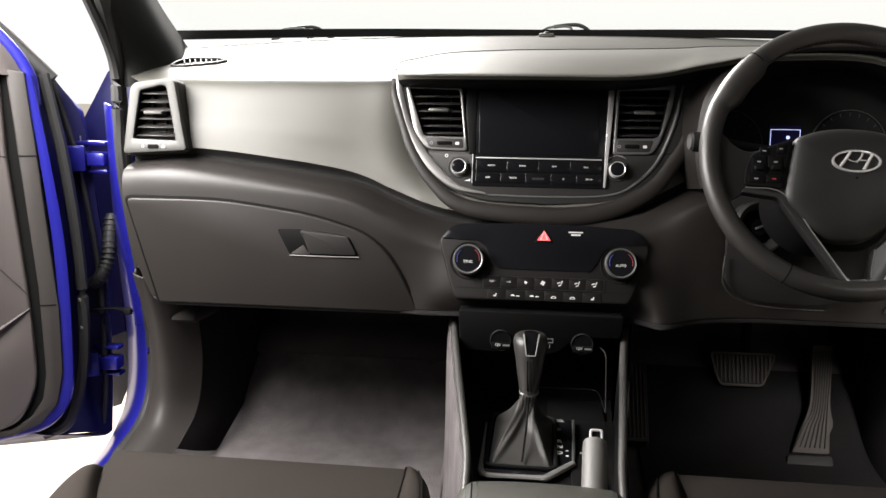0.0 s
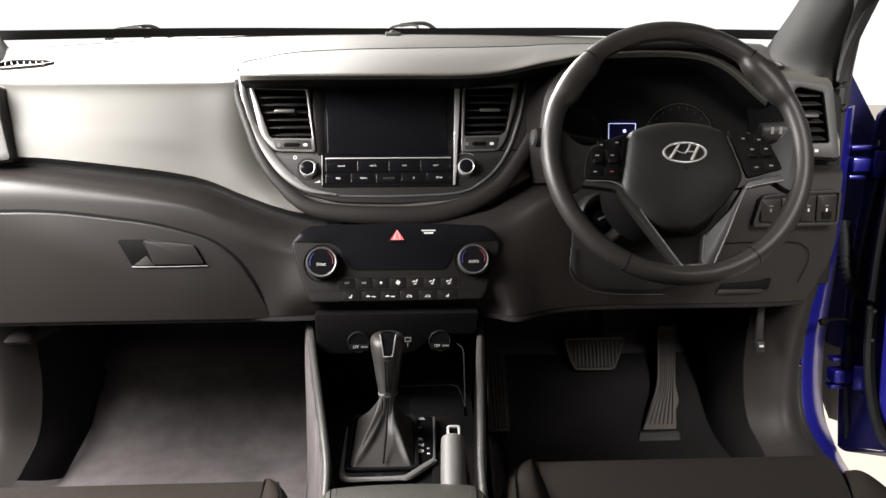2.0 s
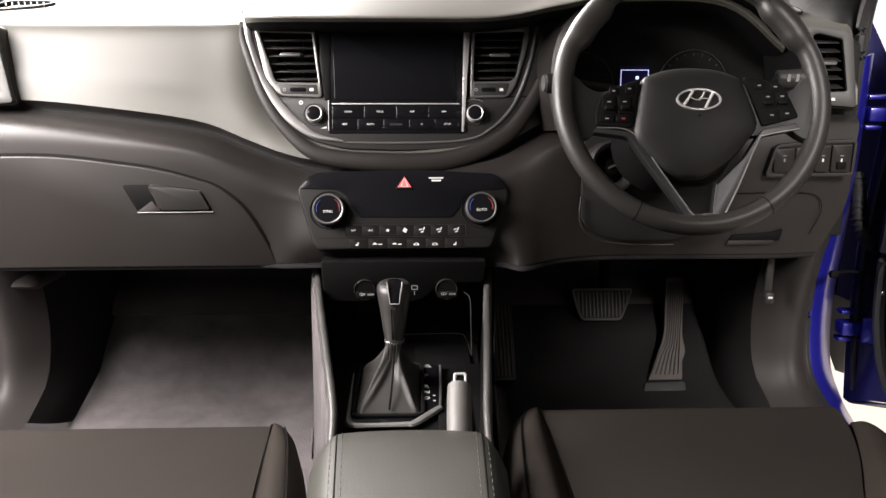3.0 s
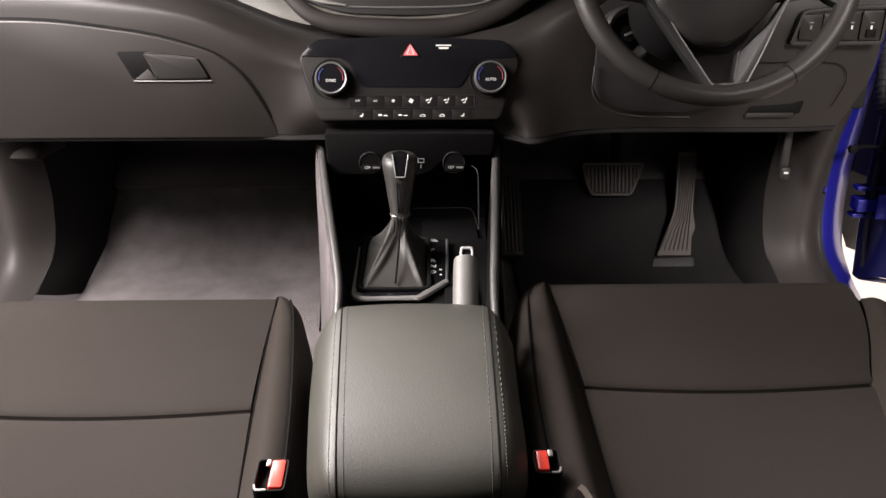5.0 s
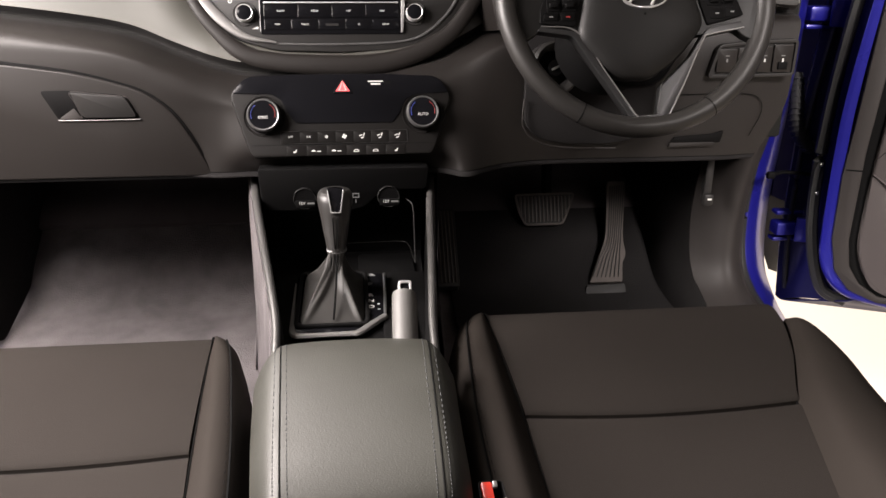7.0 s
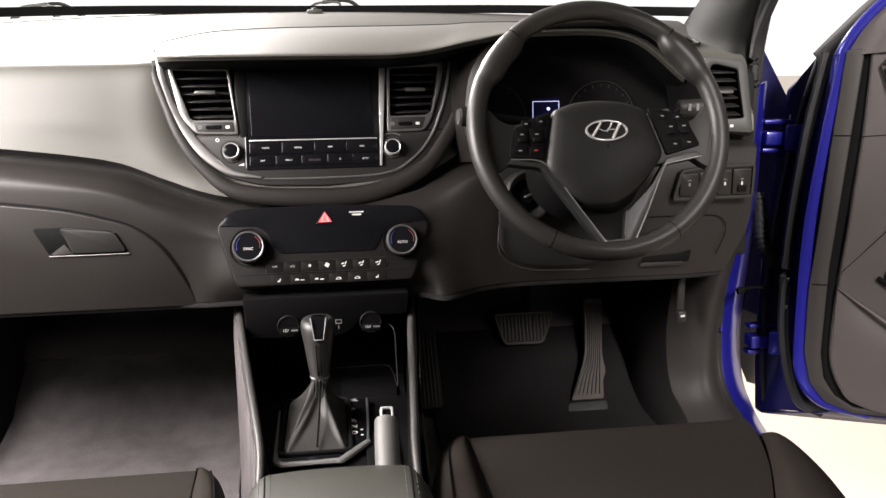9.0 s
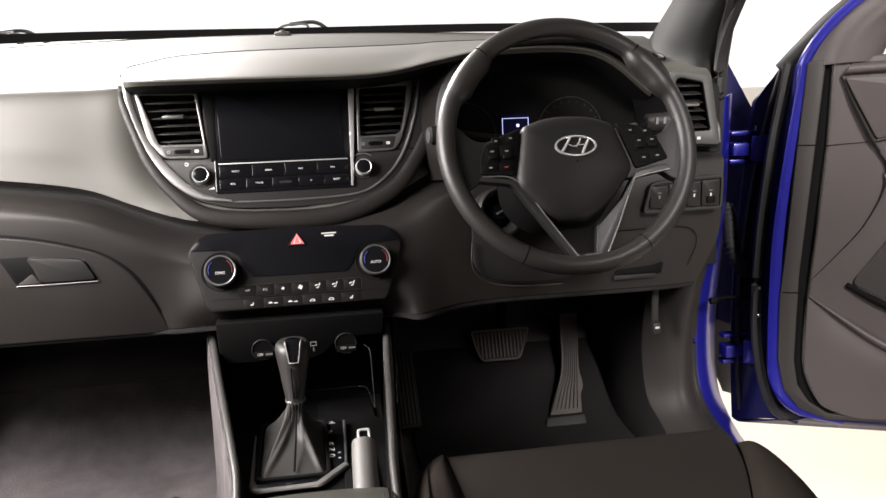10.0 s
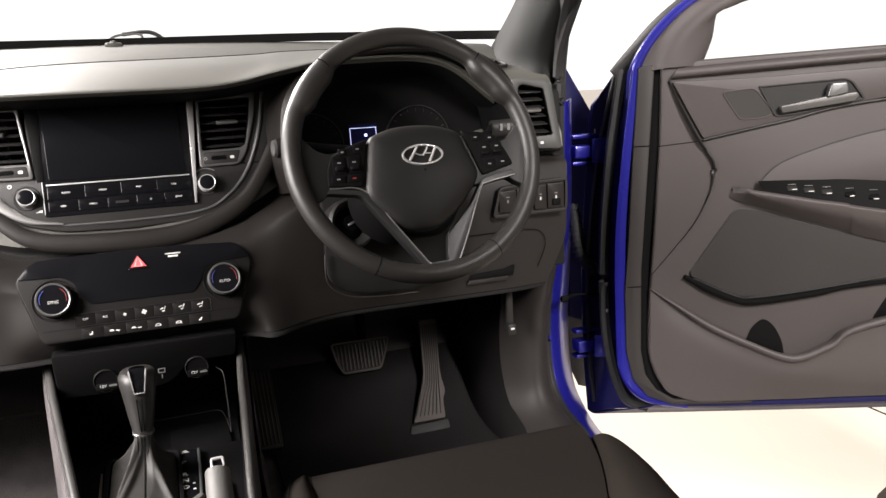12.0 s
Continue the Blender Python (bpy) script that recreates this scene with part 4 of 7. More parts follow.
def glovebox(dash):
    m = lean((-0.417, 1.245, 0.6945), 0) @ Matrix.Diagonal((0.988, 0.988, 1, 1))
    o = rounded([(-0.183, 0.003), (0.236, 0.004), (0.212, 0.056), (0.186, 0.098), (0.150, 0.126), (0.070, 0.150), (-0.075, 0.1695), (-0.231, 0.169)], [0.004, 0.012, 0.03, 0.03, 0.04, 0.06, 0.05, 0.012], 6)
    gap = [(x * 1.018, 0.085 + (y - 0.085) * 1.055) for x, y in o]
    part("glovebox_gap", prism(gap, -0.02, 0.0060, m, 0.0005), BLACK, dash, "dark shut line round the glovebox")
    lid = part("glovebox_lid", prism(o, -0.01, 0.0085, m, 0.0025, 3), LOWER, dash, "dark grey closed glovebox lid")
    r = rounded([(0.014, 0.128), (0.034, 0.0875), (0.143, 0.0885), (0.127, 0.120), (0.060, 0.128)], [0.006, 0.006, 0.006, 0.008, 0.004], 4)
    # black plate for the recess's shade, paler wedge for its lit face
    part("handle_recess_shade", prism(r, 0.004, 0.0095, m, 0.0004), BLACK, lid, "black plate for the shade in the handle recess")
    part("handle_scoop_lit", prism(rounded([(0.035, 0.0890), (0.066, 0.0890), (0.056, 0.104)], 0.002), 0.0085, 0.0105, m, 0.0006), KICK, lid)
    hd = rounded([(0.054, 0.1262), (0.068, 0.0905), (0.140, 0.0910), (0.126, 0.1190)], [0.003, 0.006, 0.006, 0.006], 4)
    part("handle", prism(hd, 0.006, 0.0130, m, 0.002), TRIM, lid, "glovebox release handle")
    # pale rods for the light caught on the handle and recess edges
    part("handle_edge_light", tube([m @ Vector((u, v, 0.0122)) for u, v in ((0.127, 0.1192), (0.090, 0.1235), (0.055, 0.1268), (0.060, 0.110), (0.067, 0.0900))], 0.0004, 5, n=40), DOORTRIM, lid)
    part("recess_edge_light", tube([m @ Vector((u, v, 0.0100)) for u, v in ((0.034, 0.0870), (0.09, 0.0868), (0.143, 0.0874))], 0.0010, 6, n=10), RAIL, lid)
    for k, (a, b) in enumerate(((0.0, 0.004), (0.0055, 0.009), (0.011, 0.015), (0.0165, 0.0195), (0.021, 0.0245))):
        part("print", prism(rect(-0.535 + a, 0.953, -0.535 + b, 0.957), 0, 0.0006, frame_at((0, 1.3215, 0), (1, 0, 0), (0, 0, 1)), 0), TRIM, dash)


def instrument_binnacle(dash):
    def arch(y, kx, kz, z0, dx=0.0):
        pts = []
        for a in range(13):
            t = math.pi * (1.12 - 1.24 * a / 12)
            pts.append((0.405 + dx + kx * math.copysign(abs(math.cos(t)) ** 0.75, math.cos(t)), y, z0 + kz * math.copysign(abs(math.sin(t)) ** 0.75, math.sin(t))))
        return pts
    part("binnacle_hood", loft([arch(1.262, 0.192, 0.142, 0.962), arch(1.252, 0.182, 0.135, 0.962), arch(1.258, 0.174, 0.129, 0.962)], 60, 12), LOWER, dash, "dark cowl round the instruments")
    part("binnacle_lining", loft([arch(1.258, 0.174, 0.129, 0.962), arch(1.300, 0.158, 0.116, 0.958, 0.002), arch(1.338, 0.150, 0.104, 0.955, 0.004)], 60, 14), BLACK, dash, "black lining inside the cowl")
    part("binnacle_skin", loft([arch(1.262, 0.192, 0.142, 0.962), arch(1.30, 0.200, 0.143, 0.958), arch(1.36, 0.215, 0.13, 0.945)], 60, 10), LOWER, dash)
    m = lean((0.405, 1.335, 0.955), 4)
    cl = part("instrument_panel", prism(rounded(rect(-0.165, -0.12, 0.165, 0.115), 0.04, 6), -0.01, 0, m, 0.001), BLACK, dash, "dark instrument panel with two dials")
    for u, v, r in ((-0.136, -0.002, 0.054), (0.040, 0.000, 0.055)):
        ring = [(u + r * math.cos(a * math.pi / 20), v + r * math.sin(a * math.pi / 20)) for a in range(40)]
        d = part("dial", prism(ring, 0.0, 0.001, m, 0), BLACK, cl)
        part("dial_ring", hoop(ring, shrunk(ring, 0.0014), 0.0, 0.004, m, 0.0006), TRIM, d, "thin satin dial ring")
        for k in range(17):
            a = radians(220 - k * 260 / 16)
            part("dial_tick", moved(box((0, 0, 0), (0.005, 0.0008, 0.0004), 0), m @ pose(u + (r - 0.007) * math.cos(a), v + (r - 0.007) * math.sin(a), 0.0015, 0, 0, math.degrees(a))), STITCH, d)
        part("needle", moved(box((0.012, 0, 0), (0.036, 0.0014, 0.0012), 0.0003, 1), m @ pose(u, v, 0.004, 0, 0, 215)), GREYPRINT, d)
    ds = part("trip_display", prism(rect(-0.0725, -0.045, -0.0275, 0.030), 0.0, 0.0012, m, 0), DISPLAY, cl, "lit blue trip display")
    fr = rect(-0.0715, -0.040, -0.0285, 0.0245)
    part("display_frame", hoop(fr, shrunk(fr, 0.0011), 0.0013, 0.0018, m, 0), DISPLAY_EDGE, ds)
    part("display_mark", prism(rounded(rect(-0.0485, 0.010, -0.0435, 0.015), 0.002), 0.0013, 0.0018, m, 0), DISPLAY_EDGE, ds)


def driver_panel(dash):
    m = lean((0.605, 1.257, 0.852), 0)
    o = rounded([(-0.068, -0.026), (0.066, -0.024), (0.067, 0.030), (0.0, 0.028), (-0.055, 0.022)], 0.008, 4)
    sp = part("switch_panel", join(hoop(o, shrunk(o, 0.0045), -0.004, 0.006, m, 0.0015), prism(shrunk(o, 0.004), -0.004, 0.002, m, 0)), TRIM, dash, "small switch panel beside the wheel")
    for k, (u0, u1) in enumerate(((-0.056, -0.026), (-0.025, -0.004), (0.006, 0.028), (0.030, 0.060))):
        b = part("switch", prism(rounded(rect(u0, -0.018, u1, 0.016 + 0.002 * k), 0.003), 0.001, 0.0062, m, 0.001), LOWER, sp)
        c = (u0 + u1) / 2
        part("print", prism(rect(c - 0.0013, -0.003, c + 0.0013, 0.002), 0.0063, 0.0066, m, 0), WHITE if k else GREYPRINT, b)
        part("print", prism(rect(c - 0.0028, 0.0055, c + 0.0028, 0.0068), 0.0063, 0.0066, m, 0), GREYPRINT, b)
    part("dimmer_wheel", prism(rounded(rect(0.038, -0.014, 0.052, -0.003), 0.001), 0.006, 0.009, m, 0.001), BLACK, sp)
    # coin slot and lower cover seam
    s = lean((0.535, 1.268, 0.728), 0)
    part("coin_slot", prism(rounded([(-0.040, -0.004), (0.040, -0.002), (0.044, 0.016), (0.026, 0.011), (-0.034, 0.007)], 0.002), -0.002, 0.004, s, 0.0005), BLACK, dash, "small dark coin slot")
    part("slot_lip", prism(rounded([(-0.042, -0.008), (0.030, -0.007), (0.030, -0.001), (-0.040, -0.001)], 0.001), -0.002, 0.007, s, 0.001), LOWER, dash)
    pts = [(0.42, 1.2635, 0.80), (0.50, 1.2625, 0.80), (0.60, 1.265, 0.80), (0.630, 1.267, 0.792), (0.636, 1.267, 0.77), (0.622, 1.268, 0.735)]
    part("cover_seam", tube(pts, 0.0007, 6, n=40), SEAM, dash)
    # near-black plate for the shade in the column cut-out, with a rim line
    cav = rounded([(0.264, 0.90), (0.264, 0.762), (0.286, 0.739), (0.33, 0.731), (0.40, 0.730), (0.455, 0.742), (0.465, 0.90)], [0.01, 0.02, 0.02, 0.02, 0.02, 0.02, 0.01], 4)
    part("column_shade", prism(cav, -1.285, -1.250, frame_at((0, 0, 0), (1, 0, 0), (0, 0, 1)), 0.002), SHADE_BLACK, dash, "near-black plate for shade in the cut-out round the steering column")
    arc = [(0.262, 1.245, 0.80), (0.262, 1.242, 0.76), (0.285, 1.238, 0.737), (0.33, 1.234, 0.729), (0.40, 1.232, 0.728)]
    part("column_line", tube(arc, 0.0016, 6, n=30), LOWER, dash)
    part("hood_release", join(box((0.586, 1.315, 0.655), (0.014, 0.016, 0.075), 0.004), box((0.585, 1.303, 0.622), (0.016, 0.014, 0.020), 0.004)), TRIM, dash, "dark bonnet release lever")
    part("print", box((0.585, 1.2956, 0.624), (0.007, 0.0006, 0.003), 0), WHITE, dash)


def sensor(dash):
    part("sun_sensor", join(box((-0.006, 1.672, 1.137), (0.030, 0.02, 0.010), 0.004), lathe([(0.006, 0), (0.005, 0.003), (0, 0.004)], pose(-0.006, 1.672, 1.142), 12)), PAD, dash, "small sun sensor with alarm light")


outer_vents(DASH)
brow(DASH)
centre_stack(DASH)
climate_panel(DASH)
glovebox(DASH)
instrument_binnacle(DASH)
driver_panel(DASH)
sensor(DASH)


# ---- steering wheel ----
def steering_wheel():
    c = Vector((0.366, 1.0995, 0.9585))
    m = lean(c, 22)
    t = thing("steering_wheel", c, "black leather three-spoke steering wheel with satin silver lower spoke", "steering wheel")
    # one rim, stepping inwards into a thumb grip above each side spoke
    def swell(a):
        return sum(min(1.0, max(0.0, (14.5 - abs(a - k)) / 6.0)) for k in (37.5, 142.5))
    pts, rad = [], []
    for k in range(120):
        a = k * 3.0
        r = 0.1645 - 0.0042 * swell(a)
        pts.append(m @ Vector((r * math.cos(radians(a)), r * math.sin(radians(a)) - 0.0045, 0.0)))
        rad.append(0.0128 + 0.0042 * swell(a))
    rim = part("rim", tube(pts, rad, 24, True, 240, up=m.to_3x3() @ Vector((0, 0, 1)), flat=1.0), WHEEL_LEATHER, t, "black leather rim with stepped thumb grips")
    for a in (130.2, 49.8, 242.5, 301.6):
        k = 0.0042 * swell(a)
        ca = m @ pose((0.1645 - k) * math.cos(radians(a)), (0.1645 - k) * math.sin(radians(a)) - 0.0045, 0, 0, 0, a) @ pose(0, 0, 0, 90, 0, 0)
        part("rim_seam", lathe([(0.0128 + k, -0.0009), (0.0132 + k, 0.0), (0.0128 + k, 0.0009)], ca, 20), SEAM, rim)
    # stitching along the inside of the rim
    for a0, a1 in ((246, 298), (54, 126)):
        st = [m @ Vector((0.1520 * math.cos(radians(a0 + (a1 - a0) * j / 80)), 0.1520 * math.sin(radians(a0 + (a1 - a0) * j / 80)) - 0.0045, 0.004)) for j in range(81)]
        part("rim_stitch", join(*[tube([st[j], st[j + 1]], 0.0005, 4, n=2) for j in range(0, 80, 2)]), SEAM, rim)
    # airbag pad
    hub = rounded([(-0.0636, 0.0190), (-0.0350, 0.0292), (-0.0060, 0.0320), (0.0314, 0.0298), (0.0620, 0.0185), (0.0829, -0.0440), (0.0520, -0.0815), (0.0288, -0.1005), (0.0085, -0.1112), (-0.0230, -0.1112), (-0.0440, -0.1005), (-0.0628, -0.0795), (-0.0797, -0.0582)], [0.008, 0.02, 0.02, 0.02, 0.008, 0.014, 0.02, 0.02, 0.016, 0.016, 0.02, 0.02, 0.014], 5)
    rows = []
    for f, w in ((1.0, -0.030), (1.0, 0.000), (0.985, 0.0055), (0.95, 0.0085), (0.88, 0.0115), (0.75, 0.0145), (0.5, 0.0175), (0.25, 0.0190), (0.02, 0.0194)):
        rows.append([m @ Vector((0.002 + (u - 0.002) * f, -0.035 + (v + 0.035) * f, w)) for u, v in hub])
    pad = part("airbag_pad", grid(rows, close_u=True), BLACK_PAD, t, "smooth black airbag cover")
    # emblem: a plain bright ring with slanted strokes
    e = m @ pose(0.0022, -0.0145, 0.0188, -4)
    el = [(0.0283 * math.cos(a * math.pi / 24), 0.0146 * math.sin(a * math.pi / 24)) for a in range(48)]
    em = part("emblem", hoop(el, [(x * 0.90, y * 0.82) for x, y in el], -0.002, 0.0022, e, 0.0007), EMBLEM, pad, "chrome oval emblem")
    for pts, r in (([(-0.0195, -0.0075), (-0.0135, 0.0005), (-0.0065, 0.0110)], 0.0021), ([(0.0075, -0.0110), (0.0135, 0.0), (0.0185, 0.0085)], 0.0021), ([(-0.0120, 0.0035), (-0.0035, -0.0005), (0.0040, 0.0012), (0.0120, 0.0010)], 0.0013), ([(0.0, -0.0015), (0.0052, 0.0050), (0.0078, 0.0105)], 0.0014)):
        part("emblem_stroke", tube([e @ Vector((u, v, 0.0008)) for u, v in pts], r, 8, n=16, flat=0.8), EMBLEM, em)
    for dv, w, h in ((-0.053, 0.006, 0.004), (-0.061, 0.019, 0.0028)):
        part("embossed_mark", prism(rounded(rect(0.004 - w / 2, dv - h / 2, 0.004 + w / 2, dv + h / 2), 0.001), 0.0165, 0.0179, m, 0), TRIM, pad)
    # side spokes in leather that carry the buttons
    for s in (-1, 1):
        o = rounded([(s * u, v) for u, v in ((0.058, 0.012), (0.100, 0.004), (0.117, -0.001), (0.134, 0.006), (0.1475, 0.022), (0.160, 0.030), (0.164, -0.055), (0.150, -0.066), (0.1325, -0.058), (0.122, -0.049), (0.070, -0.058))], [0.004, 0.02, 0.012, 0.012, 0.012, 0.004, 0.004, 0.012, 0.010, 0.008, 0.004], 5)
        part("spoke", prism(o, -0.012, 0.0035, m, 0.0035, 3), BLACK_PAD, t, "leather side spoke")
        if s < 0:
            b = [(-0.0655, 0.0165), (-0.090, 0.0085), (-0.1165, -0.0050), (-0.1235, -0.0240), (-0.1250, -0.0435), (-0.0795, -0.0470)]
            cells = ((-0.1060, -0.0045, -0.0955, 0.0050), (-0.0860, -0.0025, -0.0755, 0.0090), (-0.1155, -0.0290, -0.0985, -0.0065), (-0.0960, -0.0290, -0.0790, -0.0065), (-0.1200, -0.0400, -0.1015, -0.0305), (-0.0990, -0.0400, -0.0810, -0.0305))
        else:
            b = [(0.0650, 0.0195), (0.0900, 0.0160), (0.1125, 0.0100), (0.1240, -0.0110), (0.1330, -0.0330), (0.0852, -0.0455)]
            cells = ((0.0780, 0.0025, 0.0900, 0.0125), (0.0985, 0.0010, 0.1105, 0.0105), (0.0855, -0.0215, 0.1030, -0.0010), (0.1045, -0.0195, 0.1205, -0.0015), (0.0895, -0.0375, 0.1060, -0.0245), (0.1080, -0.0355, 0.1265, -0.0225))
        sw = part("switch_pod", prism(rounded(b, 0.004, 4), 0.000, 0.0068, m, 0.0018, 3), BLACK, t, "black button pod")
        for k, (u0, v0, u1, v1) in enumerate(cells):
            bt = part("button", prism(rounded(rect(u0, v0, u1, v1), 0.0018), 0.0055, 0.0078, m, 0.0008), BLACK, sw)
            cu, cv = (u0 + u1) / 2, (v0 + v1) / 2
            w = 0.0021 if k < 2 else 0.0024
            red = s < 0 and k == 5
            part("print", prism(rounded(rect(cu - w, cv - 0.0009 + 0.004 * (k in (2, 3)), cu + w, cv + 0.0009 + 0.004 * (k in (2, 3))), 0.0004), 0.0079, 0.0081, m, 0), REDARC if red else GREYPRINT, bt)
            if k in (2, 3):
                part("rocker", moved(box((0, 0, 0), (0.0125, 0.0068, 0.006), 0.0022, 3), m @ pose(cu, cv - 0.004, 0.0085)), BLACK, bt)
    # lower spoke: a satin V with a flat foot; bright rods for edge glints
    left = [(-0.1284, -0.0520), (-0.0845, -0.0580), (-0.0621, -0.0915), (-0.0190, -0.1550), (-0.0126, -0.1636), (0.0078, -0.1638), (0.0078, -0.1550), (-0.0071, -0.1558), (-0.0110, -0.1530), (-0.0440, -0.1035), (-0.0785, -0.0530), (-0.1231, -0.0459)]
    right = [(0.0078, -0.1638), (0.0282, -0.1632), (0.0515, -0.1201), (0.0791, -0.0640), (0.0892, -0.0562), (0.1325, -0.0480), (0.1290, -0.0400), (0.0850, -0.0485), (0.0615, -0.0836), (0.0233, -0.1199), (0.0175, -0.1535), (0.0078, -0.1550)]
    for q, r, hi in ((left, [0.002, 0.006, 0.003, 0.003, 0.003, 0, 0, 0.002, 0.002, 0.003, 0.006, 0.002], left[7:]), (right, [0, 0.003, 0.003, 0.006, 0.006, 0.002, 0.002, 0.006, 0.004, 0.004, 0.002, 0], right[1:6])):
        sp = part("silver_spoke", prism(rounded(q, r, 4), -0.010, 0.0058, m, 0.003, 3), SPOKE, t, "satin metal-look lower spoke")
        part("spoke_glint", tube([m @ Vector((u, v, 0.0056)) for u, v in hi], 0.0010, 6, n=40), BEZEL, sp, "bright rod for the glint on the spoke edge")
    part("spoke_glint", tube([m @ Vector((u, v, 0.0050)) for u, v in ((0.0240, -0.1180), (0.0180, -0.1500))], 0.0009, 6, n=10), DARKSILVER, t, "bright rod for the glint on the spoke edge")
    # column behind the wheel
    part("column_shroud", lathe([(0.03, -0.02), (0.055, -0.03), (0.062, -0.08), (0.068, -0.15)], m @ pose(0, -0.03, 0), 28), BLACK, t, "dark steering column shroud")
    part("back_shell", prism(rounded([(-0.062, 0.012), (0.058, 0.012), (0.076, -0.045), (0.030, -0.115), (-0.026, -0.115), (-0.074, -0.055)], 0.02, 4), -0.034, -0.008, m, 0.006), BLACK, t)


BLACK_PAD = material("grained_airbag_cover", (0.0100, 0.0097, 0.0095), 0.48, grain=0.12, grain_size=1300, mottle=0.08, spec=0.32, rough_var=0.04)
steering_wheel()


def stalks():
    for s, end in ((-1, (0.196, 1.195, 0.966)), (1, (0.552, 1.195, 0.972))):
        t = thing("column_stalk", (0.387 + s * 0.06, 1.22, 0.955), "black steering column stalk with ribbed grey end", "stalk", "column stalks")
        part("arm", tube([(0.387 + s * 0.05, 1.225, 0.95), (0.387 + s * 0.12, 1.21, 0.96), (end[0] - s * 0.03, 1.197, end[2])], [0.008, 0.007, 0.009], 10), BLACK, t)
        part("grip", tube([(end[0] - s * 0.035, 1.198, end[2] - 0.001), end], [0.011, 0.0115], 14, n=6, flat=1.2), TRIM, t)
        part("end_cap", tube([(end[0] - s * 0.002, end[1], end[2]), (end[0] + s * 0.004, end[1] - 0.001, end[2])], [0.0105, 0.009], 14, n=4, flat=1.2), DARKSILVER, t)
        for k in range(2):
            x = end[0] - s * (0.012 + 0.012 * k)
            part("print", box((x, 1.1845, end[2] + 0.002), (0.004, 0.001, 0.010), 0), GREYPRINT, t)
    ig = thing("ignition_lock", (0.305, 1.245, 0.85), "round ignition key lock in a dark recess", "ignition lock")
    mi = frame_at((0.303, 1.222, 0.848), (1, 0.25, 0), (0, 0.25, 1))
    part("bezel", lathe([(0.036, -0.04), (0.038, -0.004), (0.034, 0.0), (0.028, -0.004), (0.024, -0.014)], mi, 32), TRIM, ig)
    part("barrel", lathe([(0.025, -0.016), (0.012, -0.012), (0.011, -0.006), (0, -0.006)], mi, 24), BLACK, ig)
    part("key_slot", moved(box((0, 0, 0), (0.014, 0.003, 0.002), 0.0005, 1), mi @ pose(0, 0.0, -0.005, 0, 0, 20)), STEEL, ig)


stalks()


# ---- centre console ----
def centre_console():
    t = thing("centre_console", (0, 0.95, 0.4), "dark plastic centre console with silver side rails", "centre console")
    rails = {-1: [(-0.134, 1.273, 0.684), (-0.119, 1.174, 0.660), (-0.105, 1.091, 0.640), (-0.089, 0.995, 0.618), (-0.080, 0.932, 0.603), (-0.077, 0.860, 0.588), (-0.076, 0.800, 0.580)],
             1: [(0.1275, 1.264, 0.682), (0.1175, 1.165, 0.658), (0.1120, 1.091, 0.640), (0.1040, 0.995, 0.618), (0.0985, 0.932, 0.603), (0.0960, 0.860, 0.588), (0.0950, 0.800, 0.580)]}
    for s in (-1, 1):
        R = rails[s]
        part("side_rail", tube(R, [0.0052, 0.0056, 0.0056, 0.0052, 0.0048, 0.0046, 0.0045], 10, n=40), RAIL, t, "slanted satin grey console rail")
        part("side_panel", loft([[(x + s * 0.004, y, z - 0.002) for x, y, z in R], [(x + s * 0.007, y, z - 0.05) for x, y, z in R], [(x + s * 0.009, y, 0.47) for x, y, z in R], [(x + s * 0.014, y, 0.37) for x, y, z in R]], 30, 16, 0.003), CARPET, t, "grey carpeted console side")
        part("inner_wall", loft([[(x - s * 0.004, y, z - 0.004) for x, y, z in R], [(x - s * 0.008, y, min(z - 0.02, 0.59)) for x, y, z in R], [(x - s * 0.009, y, 0.535) for x, y, z in R]], 30, 10), BLACK, t)
        part("front_side", loft([[(s * 0.138, 1.262, 0.70), (s * 0.142, 1.33, 0.70), (s * 0.15, 1.74, 0.72)], [(s * 0.141, 1.262, 0.5), (s * 0.145, 1.33, 0.5), (s * 0.155, 1.74, 0.55)], [(s * 0.150, 1.24, 0.37), (s * 0.16, 1.33, 0.37), (s * 0.17, 1.74, 0.5)]], 10, 10), CARPET, t)
    # deck between the rails
    part("deck", loft([[(-0.076, 0.80, 0.571), (0.01, 0.80, 0.572), (0.094, 0.80, 0.571)], [(-0.084, 0.98, 0.573), (0.006, 0.98, 0.574), (0.101, 0.98, 0.573)], [(-0.098, 1.155, 0.573), (0.004, 1.155, 0.574), (0.108, 1.155, 0.573)]], 12, 12, 0.004), BLACK, t)
    # storage bin ahead of the selector
    part("bin", loft([[(-0.098, 1.154, 0.573), (0.004, 1.154, 0.573), (0.108, 1.154, 0.573)], [(-0.099, 1.160, 0.556), (0.004, 1.160, 0.556), (0.108, 1.160, 0.556)], [(-0.108, 1.275, 0.556), (0.004, 1.275, 0.556), (0.114, 1.275, 0.556)], [(-0.110, 1.292, 0.566), (0.004, 1.292, 0.566), (0.116, 1.292, 0.566)], [(-0.112, 1.300, 0.66), (0.004, 1.300, 0.66), (0.118, 1.300, 0.66)]], 8, 24), BLACK, t, "black storage bin")
    part("bin_mat", prism(rounded(rect(0.016, 1.168, 0.098, 1.268), 0.01), 0.5565, 0.560, Matrix(), 0.001), BLACK, t, "ribbed rubber bin mat")
    part("bin_edge", tube([(-0.02, 1.276, 0.575), (0.05, 1.278, 0.575), (0.082, 1.278, 0.575), (0.0935, 1.262, 0.575), (0.098, 1.19, 0.573)], 0.0006, 6, n=30), TRIM, t)
